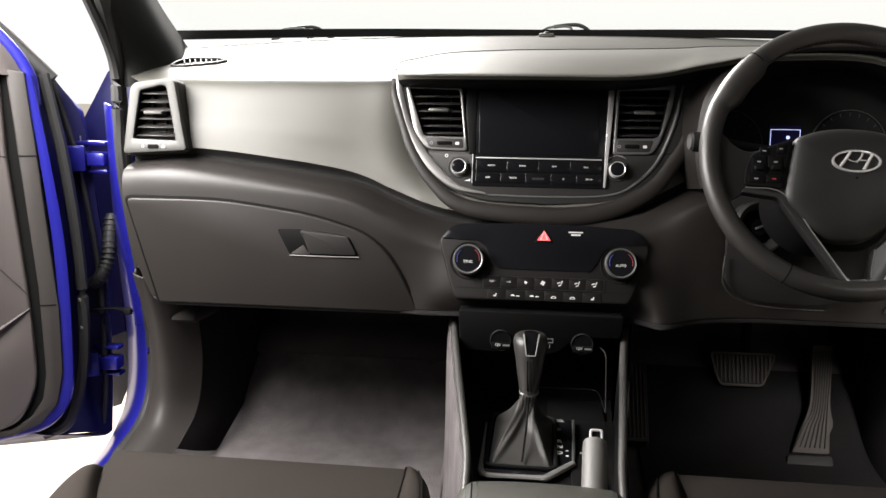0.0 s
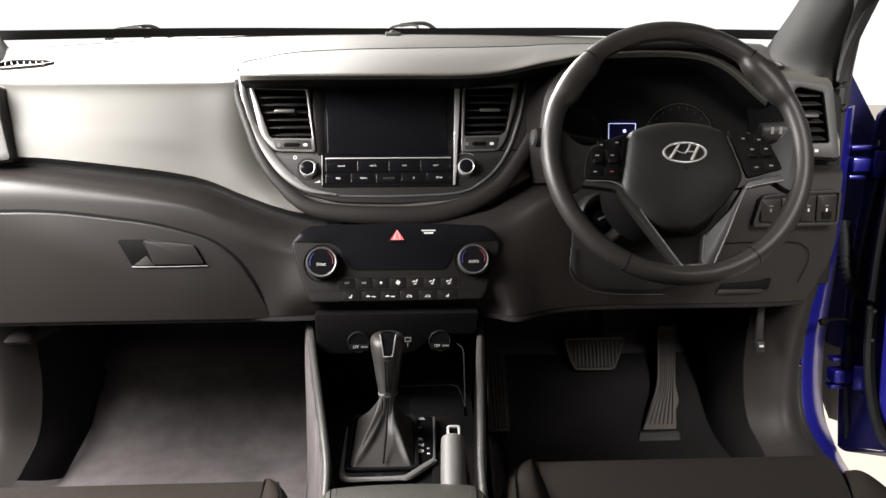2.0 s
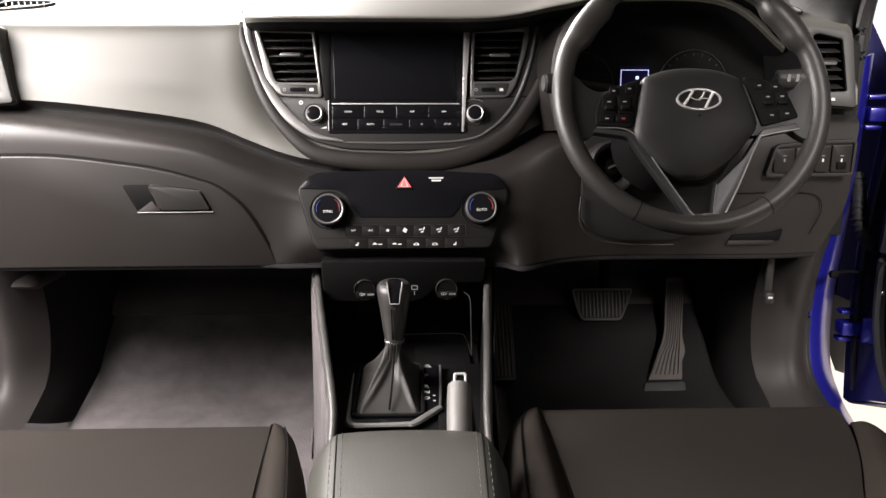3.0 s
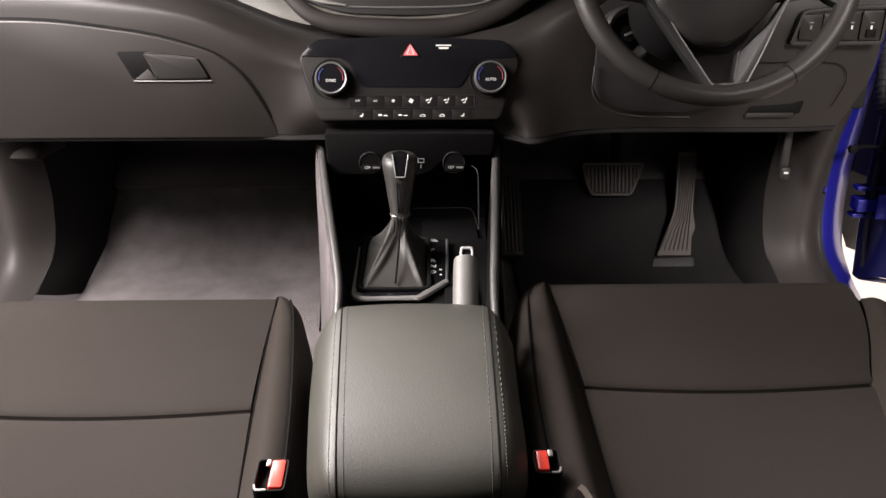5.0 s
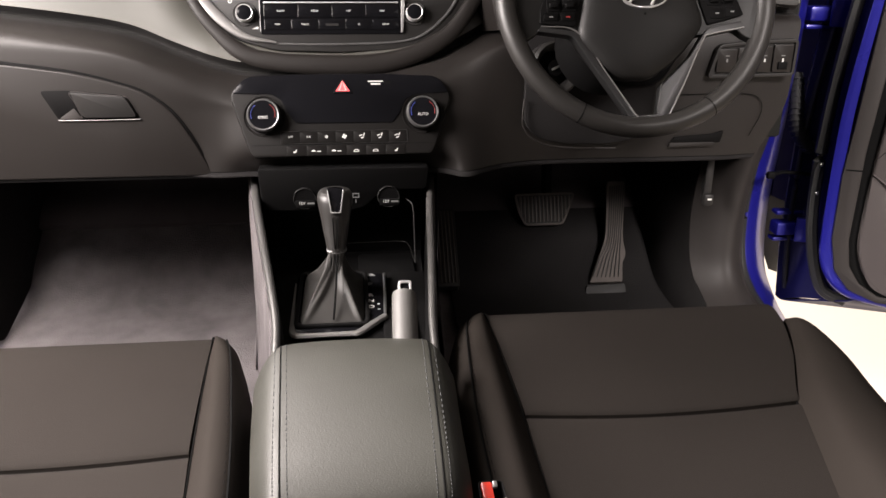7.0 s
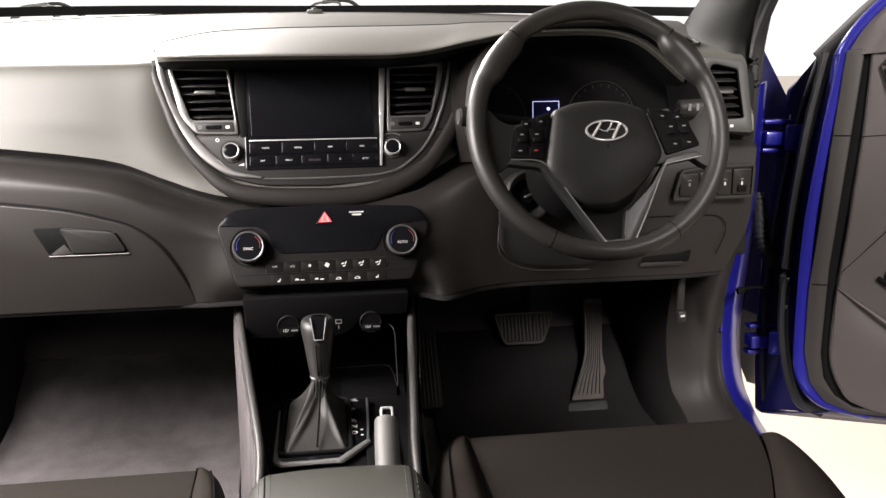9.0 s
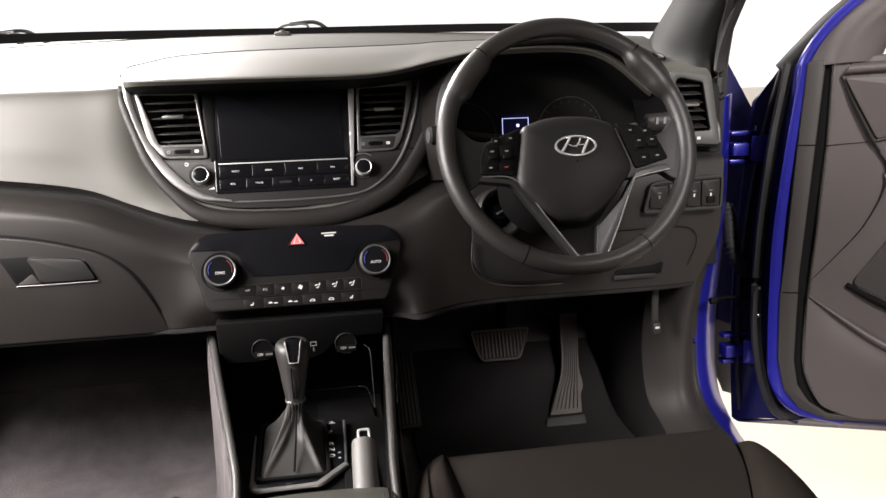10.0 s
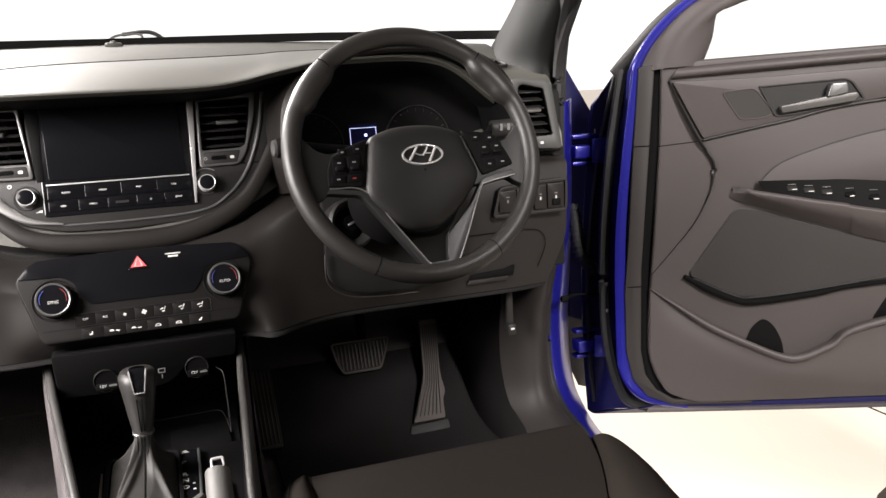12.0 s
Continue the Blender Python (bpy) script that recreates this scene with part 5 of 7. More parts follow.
    part("bin_side_edge", tube([(0.088, 1.215, 0.663), (0.0965, 1.208, 0.654), (0.0975, 1.195, 0.62), (0.0975, 1.175, 0.580)], 0.0008, 6, n=24), TRIM, t)
    # socket panel under the climate controls
    m = lean((0, 1.21, 0.668), -3)
    sp = part("socket_panel", prism(rounded([(-0.118, -0.016), (-0.020, -0.019), (0.010, -0.019), (0.030, -0.013), (0.048, 0.006), (0.058, 0.011), (0.116, 0.011), (0.120, 0.045), (-0.120, 0.045)], [0.006, 0.01, 0.01, 0.012, 0.012, 0.01, 0.006, 0.004, 0.004]), -0.03, 0.0, m, 0.002), BLACK, t, "dark panel with power sockets")
    for u in (-0.0570, 0.0620):
        so = part("power_socket", lathe([(0.0165, -0.012), (0.0165, 0.002), (0.0150, 0.003), (0.0140, 0.002), (0, 0.002)], m @ pose(u, 0.0015, 0.0), 32), BLACK, sp, "capped round power socket")
        part("socket_ring", lathe([(0.0150, 0.0026), (0.0154, 0.0034), (0.0158, 0.0026)], m @ pose(u, 0.0015, 0.0), 32), TRIM, so)
        part("socket_lid", prism(rounded([(-0.0130, -0.0115), (0.0150, -0.0115), (0.0150, -0.001), (-0.0130, -0.001)], 0.002), 0.002, 0.0045, m @ pose(u, 0, 0), 0.001), BLACK, so)
        part("print", lettering("12V", 0.0058, m @ pose(u - 0.0042, -0.0048, 0.0048)), WHITE, so)
        part("print", prism(rect(u + 0.0035, -0.0062, u + 0.0135, -0.0036), 0.0046, 0.0049, m, 0), GREYPRINT, so)
    part("usb_print", hoop(rect(0.0105, 0.0005, 0.0200, 0.0075), rect(0.0118, 0.0018, 0.0187, 0.0062), 0.0005, 0.0009, m, 0), GREYPRINT, sp)
    part("usb_print", prism(rect(0.0145, -0.0075, 0.0158, -0.0015), 0.0005, 0.0009, m, 0), GREYPRINT, sp)
    # black box added for the shaded gap below the climate panel
    part("gap_shade", box((0.001, 1.246, 0.708), (0.222, 0.026, 0.016), 0.004), BLACK, t)
    return t


def gear_selector():
    t = thing("gear_selector", (-0.012, 1.04, 0.575), "automatic gear lever with black leather boot and silver bezel", "gear lever")
    z = Matrix.Translation((0, 0, 0.574))
    plate = rounded([(-0.063, 0.953), (0.013, 0.955), (0.0455, 0.998), (0.050, 1.140), (-0.068, 1.142)], [0.010, 0.005, 0.007, 0.012, 0.012], 5)
    part("plate", prism(plate, 0.0, 0.006, z, 0.002), GLOSS, t, "gloss black shift plate")
    bz = part("bezel", tube([(-0.0685, 1.110, 0.580), (-0.0675, 1.040, 0.580), (-0.0660, 0.978, 0.580), (-0.0640, 0.960, 0.580), (-0.0570, 0.9515, 0.580), (-0.030, 0.9515, 0.580), (0.004, 0.9525, 0.580), (0.0135, 0.9545, 0.580), (0.0300, 0.9760, 0.580), (0.0462, 0.9975, 0.580)], [0.0012, 0.0019, 0.0032, 0.0046, 0.0048, 0.0040, 0.0046, 0.0052, 0.0054, 0.0048], 8, n=90, flat=0.7), BEZEL, t, "satin silver bezel strip")
    part("bezel_side", tube([(0.0462, 0.9975, 0.580), (0.0490, 1.07, 0.580), (0.0505, 1.135, 0.580)], 0.0018, 8, n=14), DARKSILVER, bz)
    # pleated boot: square at the base, gathered in at the neck, folds along its corners
    rows = []
    for f in np.linspace(0, 1, 40):
        ring = []
        for a in range(96):
            an = 2 * math.pi * a / 96
            ca, sa = math.cos(an), math.sin(an)
            w = (1 - f) ** 2.9
            hx, hy = 0.0112 + 0.0290 * w, 0.0105 + 0.0670 * w
            p = 0.22 + 0.70 * f
            x = hx * math.copysign(abs(ca) ** p, ca)
            y = hy * math.copysign(abs(sa) ** p, sa)
            bulge = math.sin(math.pi * min(1, f * 1.08)) ** 0.8
            ridge = abs(math.sin(2 * an + 0.45 * f)) ** 2.4
            tuck = max(0.0, 1 - abs((an - 4.0) / 0.32)) + max(0.0, 1 - abs((an - 5.6) / 0.30)) + max(0.0, 1 - abs((an - 2.2) / 0.32)) + max(0.0, 1 - abs((an - 0.9) / 0.30))
            fold = bulge * (0.017 * (ridge - 0.48) - 0.0075 * tuck * f ** 0.4 + 0.0035 * math.sin(3 * an + 2.4 * f + 0.6) + 0.0016 * math.sin(11 * an - 7 * f))
            k = 1 + fold / 0.03
            cx, cy = -0.0180 + 0.0065 * f, 1.056 + 0.008 * f
            ring.append((cx + x * k, cy + y * k, 0.579 + 0.066 * f ** 0.85 + 0.010 * (ridge - 0.3) * (sa > 0) * math.sin(math.pi * f) ** 2))
        rows.append(ring)
    part("boot", grid(rows, close_u=True), BOOT, t, "pleated black leather boot")
    part("boot_seam", tube([(-0.0165, 0.9835, 0.585), (-0.0145, 1.006, 0.600), (-0.0125, 1.030, 0.618), (-0.0115, 1.050, 0.642)], 0.0013, 6, n=24), SEAM, t)
    part("boot_frame", hoop(rounded(rect(-0.0640, 0.970, 0.0270, 1.142), 0.012), rounded(rect(-0.0590, 0.976, 0.0220, 1.136), 0.010), 0.006, 0.0105, z, 0.0015), BLACK, t, "dark boot frame")
    # ribbed neck under the collar
    for k in range(7):
        a = radians(-150 + 20 * k)
        part("neck_rib", tube([(-0.0115 + 0.0112 * math.cos(a), 1.064 + 0.0108 * math.sin(a), 0.643), (-0.0130 + 0.0128 * math.cos(a), 1.060 + 0.0135 * math.sin(a), 0.622)], 0.0010, 5, n=6), BOOT, t)
    part("collar", lathe([(0.0118, -0.0020), (0.0130, -0.0008), (0.0130, 0.0008), (0.0118, 0.0020)], pose(-0.0115, 1.066, 0.6445, 8), 28), DARKSILVER, t, "chrome collar")
    # grip: slim at the collar, broad and rounded at the top
    prof = ((0.0, 0.0118, 0.0115), (0.12, 0.0135, 0.0125), (0.30, 0.0160, 0.0145), (0.48, 0.0180, 0.0170), (0.64, 0.0202, 0.0200), (0.78, 0.0222, 0.0222), (0.88, 0.0226, 0.0230), (0.95, 0.0205, 0.0215), (0.985, 0.0165, 0.0175), (1.0, 0.0090, 0.0100))
    g = []
    for f, hx, hy in prof:
        g.append([(-0.0118 + hx * math.copysign(abs(math.cos(a)) ** 0.85, math.cos(a)), 1.066 + 0.030 * f + hy * math.sin(a), 0.6455 + 0.070 * f) for a in [2 * math.pi * k / 32 for k in range(32)]])
    cols = [catmull([r[j] for r in g], 30) for j in range(32)]
    gr = part("grip", grid([[cols[j][i] for j in range(32)] for i in range(30)], close_u=True), WHEEL_LEATHER, t, "black leather gear grip")
    fork = frame_at((-0.0105, 1.0680, 0.7050), (1, 0, 0), (0, 0.32, 0.95))
    jaw = [(-0.0056, -0.0118), (0.0056, -0.0118), (0.0102, 0.0190), (-0.0102, 0.0190)]
    cheek = [(0.0050, -0.0125), (0.0064, -0.0125), (0.0108, 0.0165), (0.0092, 0.0165)]
    fk = part("release_frame", join(prism(cheek, -0.012, 0.0028, fork, 0.0004), prism([(-u, v) for u, v in reversed(cheek)], -0.012, 0.0028, fork, 0.0004), prism(rect(-0.0054, -0.0127, 0.0054, -0.0112), -0.012, 0.0028, fork, 0.0004)), EMBLEM, gr, "bright chrome frame round the release button")
    part("release_button", prism(jaw, -0.016, 0.0006, fork, 0.0004), GLOSS, fk, "dark release button")
    for s in (-1, 1):
        part("grip_stitch", tube([(-0.0118 + s * 0.0030, 1.0632, 0.687), (-0.0118 + s * 0.0024, 1.0585, 0.668), (-0.0118 + s * 0.0018, 1.0552, 0.649)], 0.0009, 6, n=10), SEAM, gr)
    for ch, y in (("P", 1.098), ("R", 1.0615), ("N", 1.0435), ("D", 1.0250)):
        part("print", lettering(ch, 0.0116, Matrix.Translation((0.0302, y, 0.5808))), WHITE if ch != "P" else GREYPRINT, t)
    part("print", prism([(0.0235, 1.128), (0.0385, 1.128), (0.0345, 1.136), (0.0275, 1.136)], 0.0062, 0.0066, z, 0), GREYPRINT, t)
    for y in (1.0335, 1.0180):
        part("print", prism(rect(0.0378, y - 0.0012, 0.0410, y + 0.0012), 0.0062, 0.0066, z, 0), WHITE, t)


def parking_brake():
    t = thing("parking_brake", (0.063, 0.86, 0.574), "grey parking brake lever pulled up, with chrome button", "parking brake")
    part("lever", tube([(0.0600, 0.800, 0.590), (0.0610, 0.842, 0.6245), (0.0628, 0.882, 0.6520), (0.0632, 0.8885, 0.6568)], [0.0124, 0.0128, 0.0127, 0.0118], 22, n=24, flat=1.05, up=(1, 0, 0)), GRIP_GREY, t)
    b = frame_at((0.0640, 0.8880, 0.6645), (1, 0, 0), (0, 0.62, 0.78))
    part("button", hoop(rounded(rect(-0.0072, -0.0080, 0.0072, 0.0080), 0.003), rounded(rect(-0.0046, -0.0050, 0.0046, 0.0052), 0.002), -0.010, 0.0, b, 0.0012), BRIGHT, t, "chrome release button")
    part("button_face", prism(rounded(rect(-0.0048, -0.0054, 0.0048, 0.0054), 0.002), -0.009, -0.0028, b, 0.0006), GLOSS, t)
    part("slot", prism(rounded(rect(0.043, 0.830, 0.083, 1.030), 0.01), 0.573, 0.5775, Matrix(), 0.001), BLACK, t, "dark lever slot")
    part("print", prism(rect(0.056, 1.034, 0.074, 1.0385), 0.5770, 0.5774, Matrix(), 0), GREYPRINT, t)


GRIP_GREY = material("grey_grained_grip", (0.085, 0.082, 0.078), 0.55, grain=0.5, grain_size=900, mottle=0.08, rough_var=0.05)


def armrest():
    t = thing("armrest", (0.010, 0.69, 0.40), "padded black leather armrest lid with double stitching", "armrest")
    rows = []
    # front to back: place, centre line, half width and height; the back rolls down
    for y, cx, hw, z in ((0.8260, 0.008, 0.078, 0.596), (0.8330, 0.008, 0.088, 0.610), (0.8310, 0.008, 0.0945, 0.623), (0.8200, 0.008, 0.0970, 0.6315), (0.788, 0.008, 0.0975, 0.6365), (0.70, 0.009, 0.0925, 0.6380), (0.640, 0.011, 0.0890, 0.6365), (0.605, 0.012, 0.0865, 0.6325), (0.580, 0.012, 0.0840, 0.6250), (0.567, 0.011, 0.0800, 0.6130), (0.566, 0.011, 0.0720, 0.6000)):
        row = []
        far = (y - 0.69) / 0.137
        for a in np.linspace(-1, 1, 41):
            s = math.copysign(abs(a) ** 0.8, a)
            edge = max(0, abs(a) - 0.66) / 0.34
            bowy = 0.0110 * (1 - a * a) * math.copysign(min(1, abs(far)) ** 3, far)
            round_off = -0.024 * edge ** 2 * math.copysign(max(0.0, abs(far) - 0.7) / 0.3, far)
            row.append((cx + hw * s, y + bowy + round_off, z - 0.030 * edge ** 2.2 + 0.002 * (1 - a * a)))
        rows.append(row)
    R = [catmull([r[j] for r in rows], 60) for j in range(41)]
    lid = part("lid", grid([[R[j][i] for j in range(41)] for i in range(60)]), LEATHER, t, "black grained leather lid")
    def oval(hw, hl, z):
        return [(0.0105 + hw * math.copysign(abs(math.cos(a)) ** 0.35, math.cos(a)), 0.698 + hl * math.copysign(abs(math.sin(a)) ** 0.35, math.sin(a)), z) for a in np.linspace(0, 2 * math.pi, 41)]
    part("lid_base", loft([oval(0.084, 0.136, 0.605), oval(0.078, 0.130, 0.592), oval(0.074, 0.126, 0.575)], 120, 6), TRIM, t, "dark base of the armrest lid")
    def along(x0, k):
        # a line over the lid, from its front roll to its back roll
        pts = []
        for i in range(7, 56):
            x = x0 + k * (0.806 - R[20][i].y)
            for j in range(40):
                p, n = R[j][i], R[j + 1][i]
                if p.x <= x <= n.x:
                    pts.append(p.lerp(n, (x - p.x) / (n.x - p.x)))
                    break
        return pts
    for x0, k in ((-0.0633, 0.0650), (0.0817, -0.0370)):
        part("lid_seam", tube(along(x0, k), 0.0008, 6, n=90), SEAM, lid)
        for off in (-0.0055, 0.0055):
            pts = catmull(along(x0 + off, k), 121)
            part("stitching", join(*[tube([pts[i] + Vector((0, 0, 0.0001)), pts[i + 1] + Vector((0, 0, 0.0001))], 0.0005, 5, n=2) for i in range(0, 119, 2)]), STITCH, lid, "row of grey stitches")
    part("box", box((0.0105, 0.68, 0.475), (0.142, 0.285, 0.205), 0.02, 3), TRIM, t, "dark console box")
    part("rear_face", box((0.0105, 0.535, 0.545), (0.138, 0.03, 0.07), 0.012, 3), TRIM, t)


centre_console()
gear_selector()
parking_brake()
armrest()


# ---- front seats ----
def front_seat(s):
    """A cloth seat; s is 1 for the driver's side and -1 for the other."""
    # the passenger's seat stands a little further back
    inner, seam, slant, narrow = (0.1745, 0.778, 0.0, 1.45) if s > 0 else (0.1473, 0.743, 0.066, 1.10)
    def q(p):
        y = p[1] + 0.014 * max(0.0, min(1.0, (p[1] - 0.72) / 0.12))
        x = p[0] - 0.150
        deep = seam + 1.13 * (y - 0.6455)
        wide = 1.09 + 0.06 * max(0.0, min(1.0, (p[1] - 0.68) / 0.12))
        return (s * (inner + slant * (deep - 0.787) + (wide if x > 0 else narrow) * x), deep, 0.572 + 1.08 * (p[2] - 0.641))
    t = thing("front_seat", q((0.31, 0.6, 0.40)), "dark charcoal cloth front seat with raised side bolsters", "car seat", "front seats")
    # cushion insert: gently dished, rounded over at the front
    def section(y, z, x0, x1, dish):
        return [q((x0 + (x1 - x0) * a, y, z - dish * math.sin(math.pi * a))) for a in np.linspace(0, 1, 9)]
    part("front_cushion", loft([section(0.845, 0.50, 0.150, 0.476, 0), section(0.862, 0.56, 0.150, 0.478, 0), section(0.860, 0.610, 0.150, 0.478, 0), section(0.845, 0.634, 0.150, 0.477, 0.0), section(0.81, 0.641, 0.150, 0.472, 0.001), section(0.74, 0.640, 0.152, 0.456, 0.004), section(0.66, 0.637, 0.153, 0.425, 0.006), section(0.6475, 0.631, 0.153, 0.428, 0.006), section(0.646, 0.620, 0.153, 0.428, 0.006)], 30, 40, 0.006), FABRIC, t, "woven charcoal cloth cushion front")
    part("rear_cushion", loft([section(0.6445, 0.620, 0.153, 0.428, 0.006), section(0.643, 0.631, 0.153, 0.427, 0.006), section(0.632, 0.636, 0.152, 0.422, 0.007), section(0.55, 0.633, 0.150, 0.392, 0.010), section(0.46, 0.622, 0.150, 0.372, 0.010), section(0.38, 0.605, 0.150, 0.370, 0.008)], 30, 24, 0.006), FABRIC, t, "woven charcoal cloth cushion rear")
    # bolsters
    part("inner_bolster", loft([[q(p) for p in r] for r in (
        [(0.150, 0.848, 0.632), (0.150, 0.80, 0.638), (0.150, 0.72, 0.637), (0.150, 0.62, 0.633), (0.149, 0.50, 0.628), (0.149, 0.38, 0.62)],
        [(0.146, 0.841, 0.640), (0.141, 0.80, 0.651), (0.137, 0.72, 0.655), (0.134, 0.62, 0.656), (0.131, 0.50, 0.655), (0.130, 0.38, 0.65)],
        [(0.133, 0.827, 0.640), (0.126, 0.785, 0.650), (0.121, 0.72, 0.652), (0.116, 0.62, 0.652), (0.114, 0.50, 0.650), (0.114, 0.38, 0.645)],
        [(0.120, 0.809, 0.628), (0.113, 0.77, 0.632), (0.108, 0.72, 0.632), (0.106, 0.62, 0.632), (0.105, 0.50, 0.63), (0.105, 0.38, 0.625)],
        [(0.113, 0.797, 0.58), (0.107, 0.765, 0.585), (0.104, 0.72, 0.585), (0.102, 0.62, 0.585), (0.102, 0.50, 0.585), (0.102, 0.38, 0.585)],
        [(0.118, 0.805, 0.50), (0.113, 0.775, 0.49), (0.11, 0.72, 0.48), (0.106, 0.62, 0.48), (0.106, 0.50, 0.48), (0.106, 0.38, 0.48)])], 40, 30, 0.004), FABRIC_SIDE, t, "smooth charcoal inner bolster")
    part("bolster_front", loft([[q(p) for p in r] for r in (
        [(0.150, 0.848, 0.632), (0.146, 0.841, 0.640), (0.133, 0.827, 0.640), (0.120, 0.809, 0.628), (0.113, 0.797, 0.58), (0.118, 0.805, 0.50)],
        [(0.152, 0.857, 0.618), (0.148, 0.852, 0.622), (0.137, 0.840, 0.620), (0.125, 0.822, 0.607), (0.119, 0.810, 0.575), (0.122, 0.815, 0.50)],
        [(0.156, 0.861, 0.60), (0.152, 0.857, 0.60), (0.145, 0.848, 0.592), (0.135, 0.835, 0.582), (0.129, 0.825, 0.56), (0.130, 0.825, 0.50)])], 16, 10, 0.003), FABRIC_SIDE, t)
    part("outer_bolster", loft([[q(p) for p in r] for r in (
        [(0.472, 0.800, 0.626), (0.468, 0.776, 0.633), (0.447, 0.715, 0.633), (0.418, 0.645, 0.631), (0.388, 0.55, 0.627), (0.371, 0.47, 0.62), (0.368, 0.38, 0.61)],
        [(0.476, 0.801, 0.638), (0.475, 0.775, 0.651), (0.459, 0.712, 0.656), (0.435, 0.643, 0.658), (0.408, 0.55, 0.660), (0.395, 0.47, 0.66), (0.392, 0.38, 0.66)],
        [(0.482, 0.797, 0.638), (0.487, 0.768, 0.652), (0.483, 0.706, 0.658), (0.465, 0.64, 0.661), (0.446, 0.55, 0.663), (0.438, 0.47, 0.662), (0.434, 0.38, 0.66)],
        [(0.488, 0.788, 0.627), (0.499, 0.757, 0.638), (0.501, 0.70, 0.644), (0.490, 0.636, 0.647), (0.476, 0.55, 0.649), (0.470, 0.47, 0.648), (0.466, 0.38, 0.646)],
        [(0.493, 0.780, 0.60), (0.508, 0.747, 0.605), (0.513, 0.695, 0.61), (0.506, 0.63, 0.612), (0.498, 0.55, 0.612), (0.495, 0.47, 0.612), (0.492, 0.38, 0.61)],
        [(0.495, 0.777, 0.54), (0.514, 0.742, 0.54), (0.520, 0.69, 0.54), (0.516, 0.63, 0.54), (0.510, 0.55, 0.54), (0.508, 0.47, 0.54), (0.506, 0.38, 0.54)],
        [(0.492, 0.777, 0.46), (0.508, 0.745, 0.46), (0.514, 0.69, 0.46), (0.510, 0.63, 0.46), (0.505, 0.55, 0.46), (0.502, 0.47, 0.46), (0.500, 0.38, 0.46)])], 44, 36, 0.004), FABRIC_SIDE, t, "smooth charcoal outer bolster")
    part("cushion_side", loft([[q(p) for p in r] for r in (
        [(0.468, 0.770, 0.634), (0.472, 0.81, 0.638), (0.475, 0.845, 0.630), (0.476, 0.860, 0.600)],
        [(0.476, 0.770, 0.626), (0.480, 0.81, 0.628), (0.481, 0.842, 0.618), (0.479, 0.858, 0.590)],
        [(0.484, 0.775, 0.590), (0.485, 0.81, 0.590), (0.484, 0.838, 0.585), (0.480, 0.854, 0.560)],
        [(0.484, 0.775, 0.48), (0.484, 0.81, 0.48), (0.482, 0.836, 0.48), (0.478, 0.846, 0.48)])], 16, 14, 0.003), FABRIC_SIDE, t)
    # seams and piping
    part("cushion_seam", tube([q((x, 0.6455, z)) for x, z in ((0.154, 0.632), (0.22, 0.627), (0.30, 0.6255), (0.38, 0.628), (0.426, 0.632))], 0.0009, 6, n=30), SEAM, t)
    part("inner_seam", tube([q(p) for p in ((0.150, 0.855, 0.62), (0.1495, 0.84, 0.639), (0.1495, 0.80, 0.6405), (0.150, 0.72, 0.6395), (0.150, 0.62, 0.635), (0.149, 0.50, 0.63), (0.149, 0.38, 0.622))], 0.0007, 6, n=50), SEAM, t)
    part("outer_seam", tube([q(p) for p in ((0.473, 0.803, 0.634), (0.468, 0.776, 0.6345), (0.447, 0.715, 0.6345), (0.418, 0.645, 0.6325), (0.388, 0.55, 0.6285), (0.371, 0.47, 0.6205))], 0.0011, 6, n=50), SEAM, t)
    part("outer_piping", tube([q(p) for p in ((0.492, 0.774, 0.6445), (0.4935, 0.70, 0.6518), (0.479, 0.638, 0.6548), (0.462, 0.55, 0.6568), (0.455, 0.47, 0.656))], 0.0009, 6, n=40), SEAM, t)
    top = [q(p) for p in ((0.134, 0.830, 0.641), (0.1265, 0.788, 0.6515), (0.1205, 0.72, 0.6545), (0.115, 0.62, 0.6545), (0.113, 0.50, 0.6525), (0.113, 0.40, 0.648))]
    part("bolster_piping", tube(top, 0.0011, 6, n=60), SEAM, t)
    pts = catmull([(p[0] + s * 0.0035, p[1], p[2] + 0.0008) for p in top], 150)
    part("stitching", join(*[tube([pts[i], pts[i + 1]], 0.0004, 4, n=2) for i in range(0, 148, 3)]), SEAM, t, "row of fine dark stitches")
    # backrest, leaning back
    part("backrest", loft([[q(p) for p in r] for r in (
        [(0.13, 0.44, 0.60), (0.20, 0.42, 0.60), (0.32, 0.41, 0.60), (0.44, 0.42, 0.60), (0.55, 0.44, 0.60)],
        [(0.115, 0.43, 0.705), (0.18, 0.36, 0.665), (0.32, 0.35, 0.66), (0.46, 0.37, 0.67), (0.552, 0.452, 0.735)],
        [(0.11, 0.22, 0.835), (0.18, 0.17, 0.81), (0.32, 0.16, 0.80), (0.46, 0.18, 0.815), (0.56, 0.26, 0.87)],
        [(0.16, -0.12, 1.09), (0.22, -0.13, 1.085), (0.32, -0.13, 1.085), (0.42, -0.13, 1.085), (0.50, -0.12, 1.09)],
        [(0.16, -0.17, 1.04), (0.22, -0.18, 1.035), (0.32, -0.18, 1.035), (0.42, -0.18, 1.035), (0.50, -0.17, 1.04)],
        [(0.12, 0.12, 0.72), (0.18, 0.11, 0.72), (0.32, 0.105, 0.72), (0.46, 0.11, 0.72), (0.55, 0.12, 0.72)],
        [(0.13, 0.30, 0.50), (0.20, 0.295, 0.50), (0.32, 0.295, 0.50), (0.44, 0.295, 0.50), (0.53, 0.30, 0.50)])], 24, 40, 0.004), FABRIC_SIDE, t, "charcoal cloth backrest, reclined")
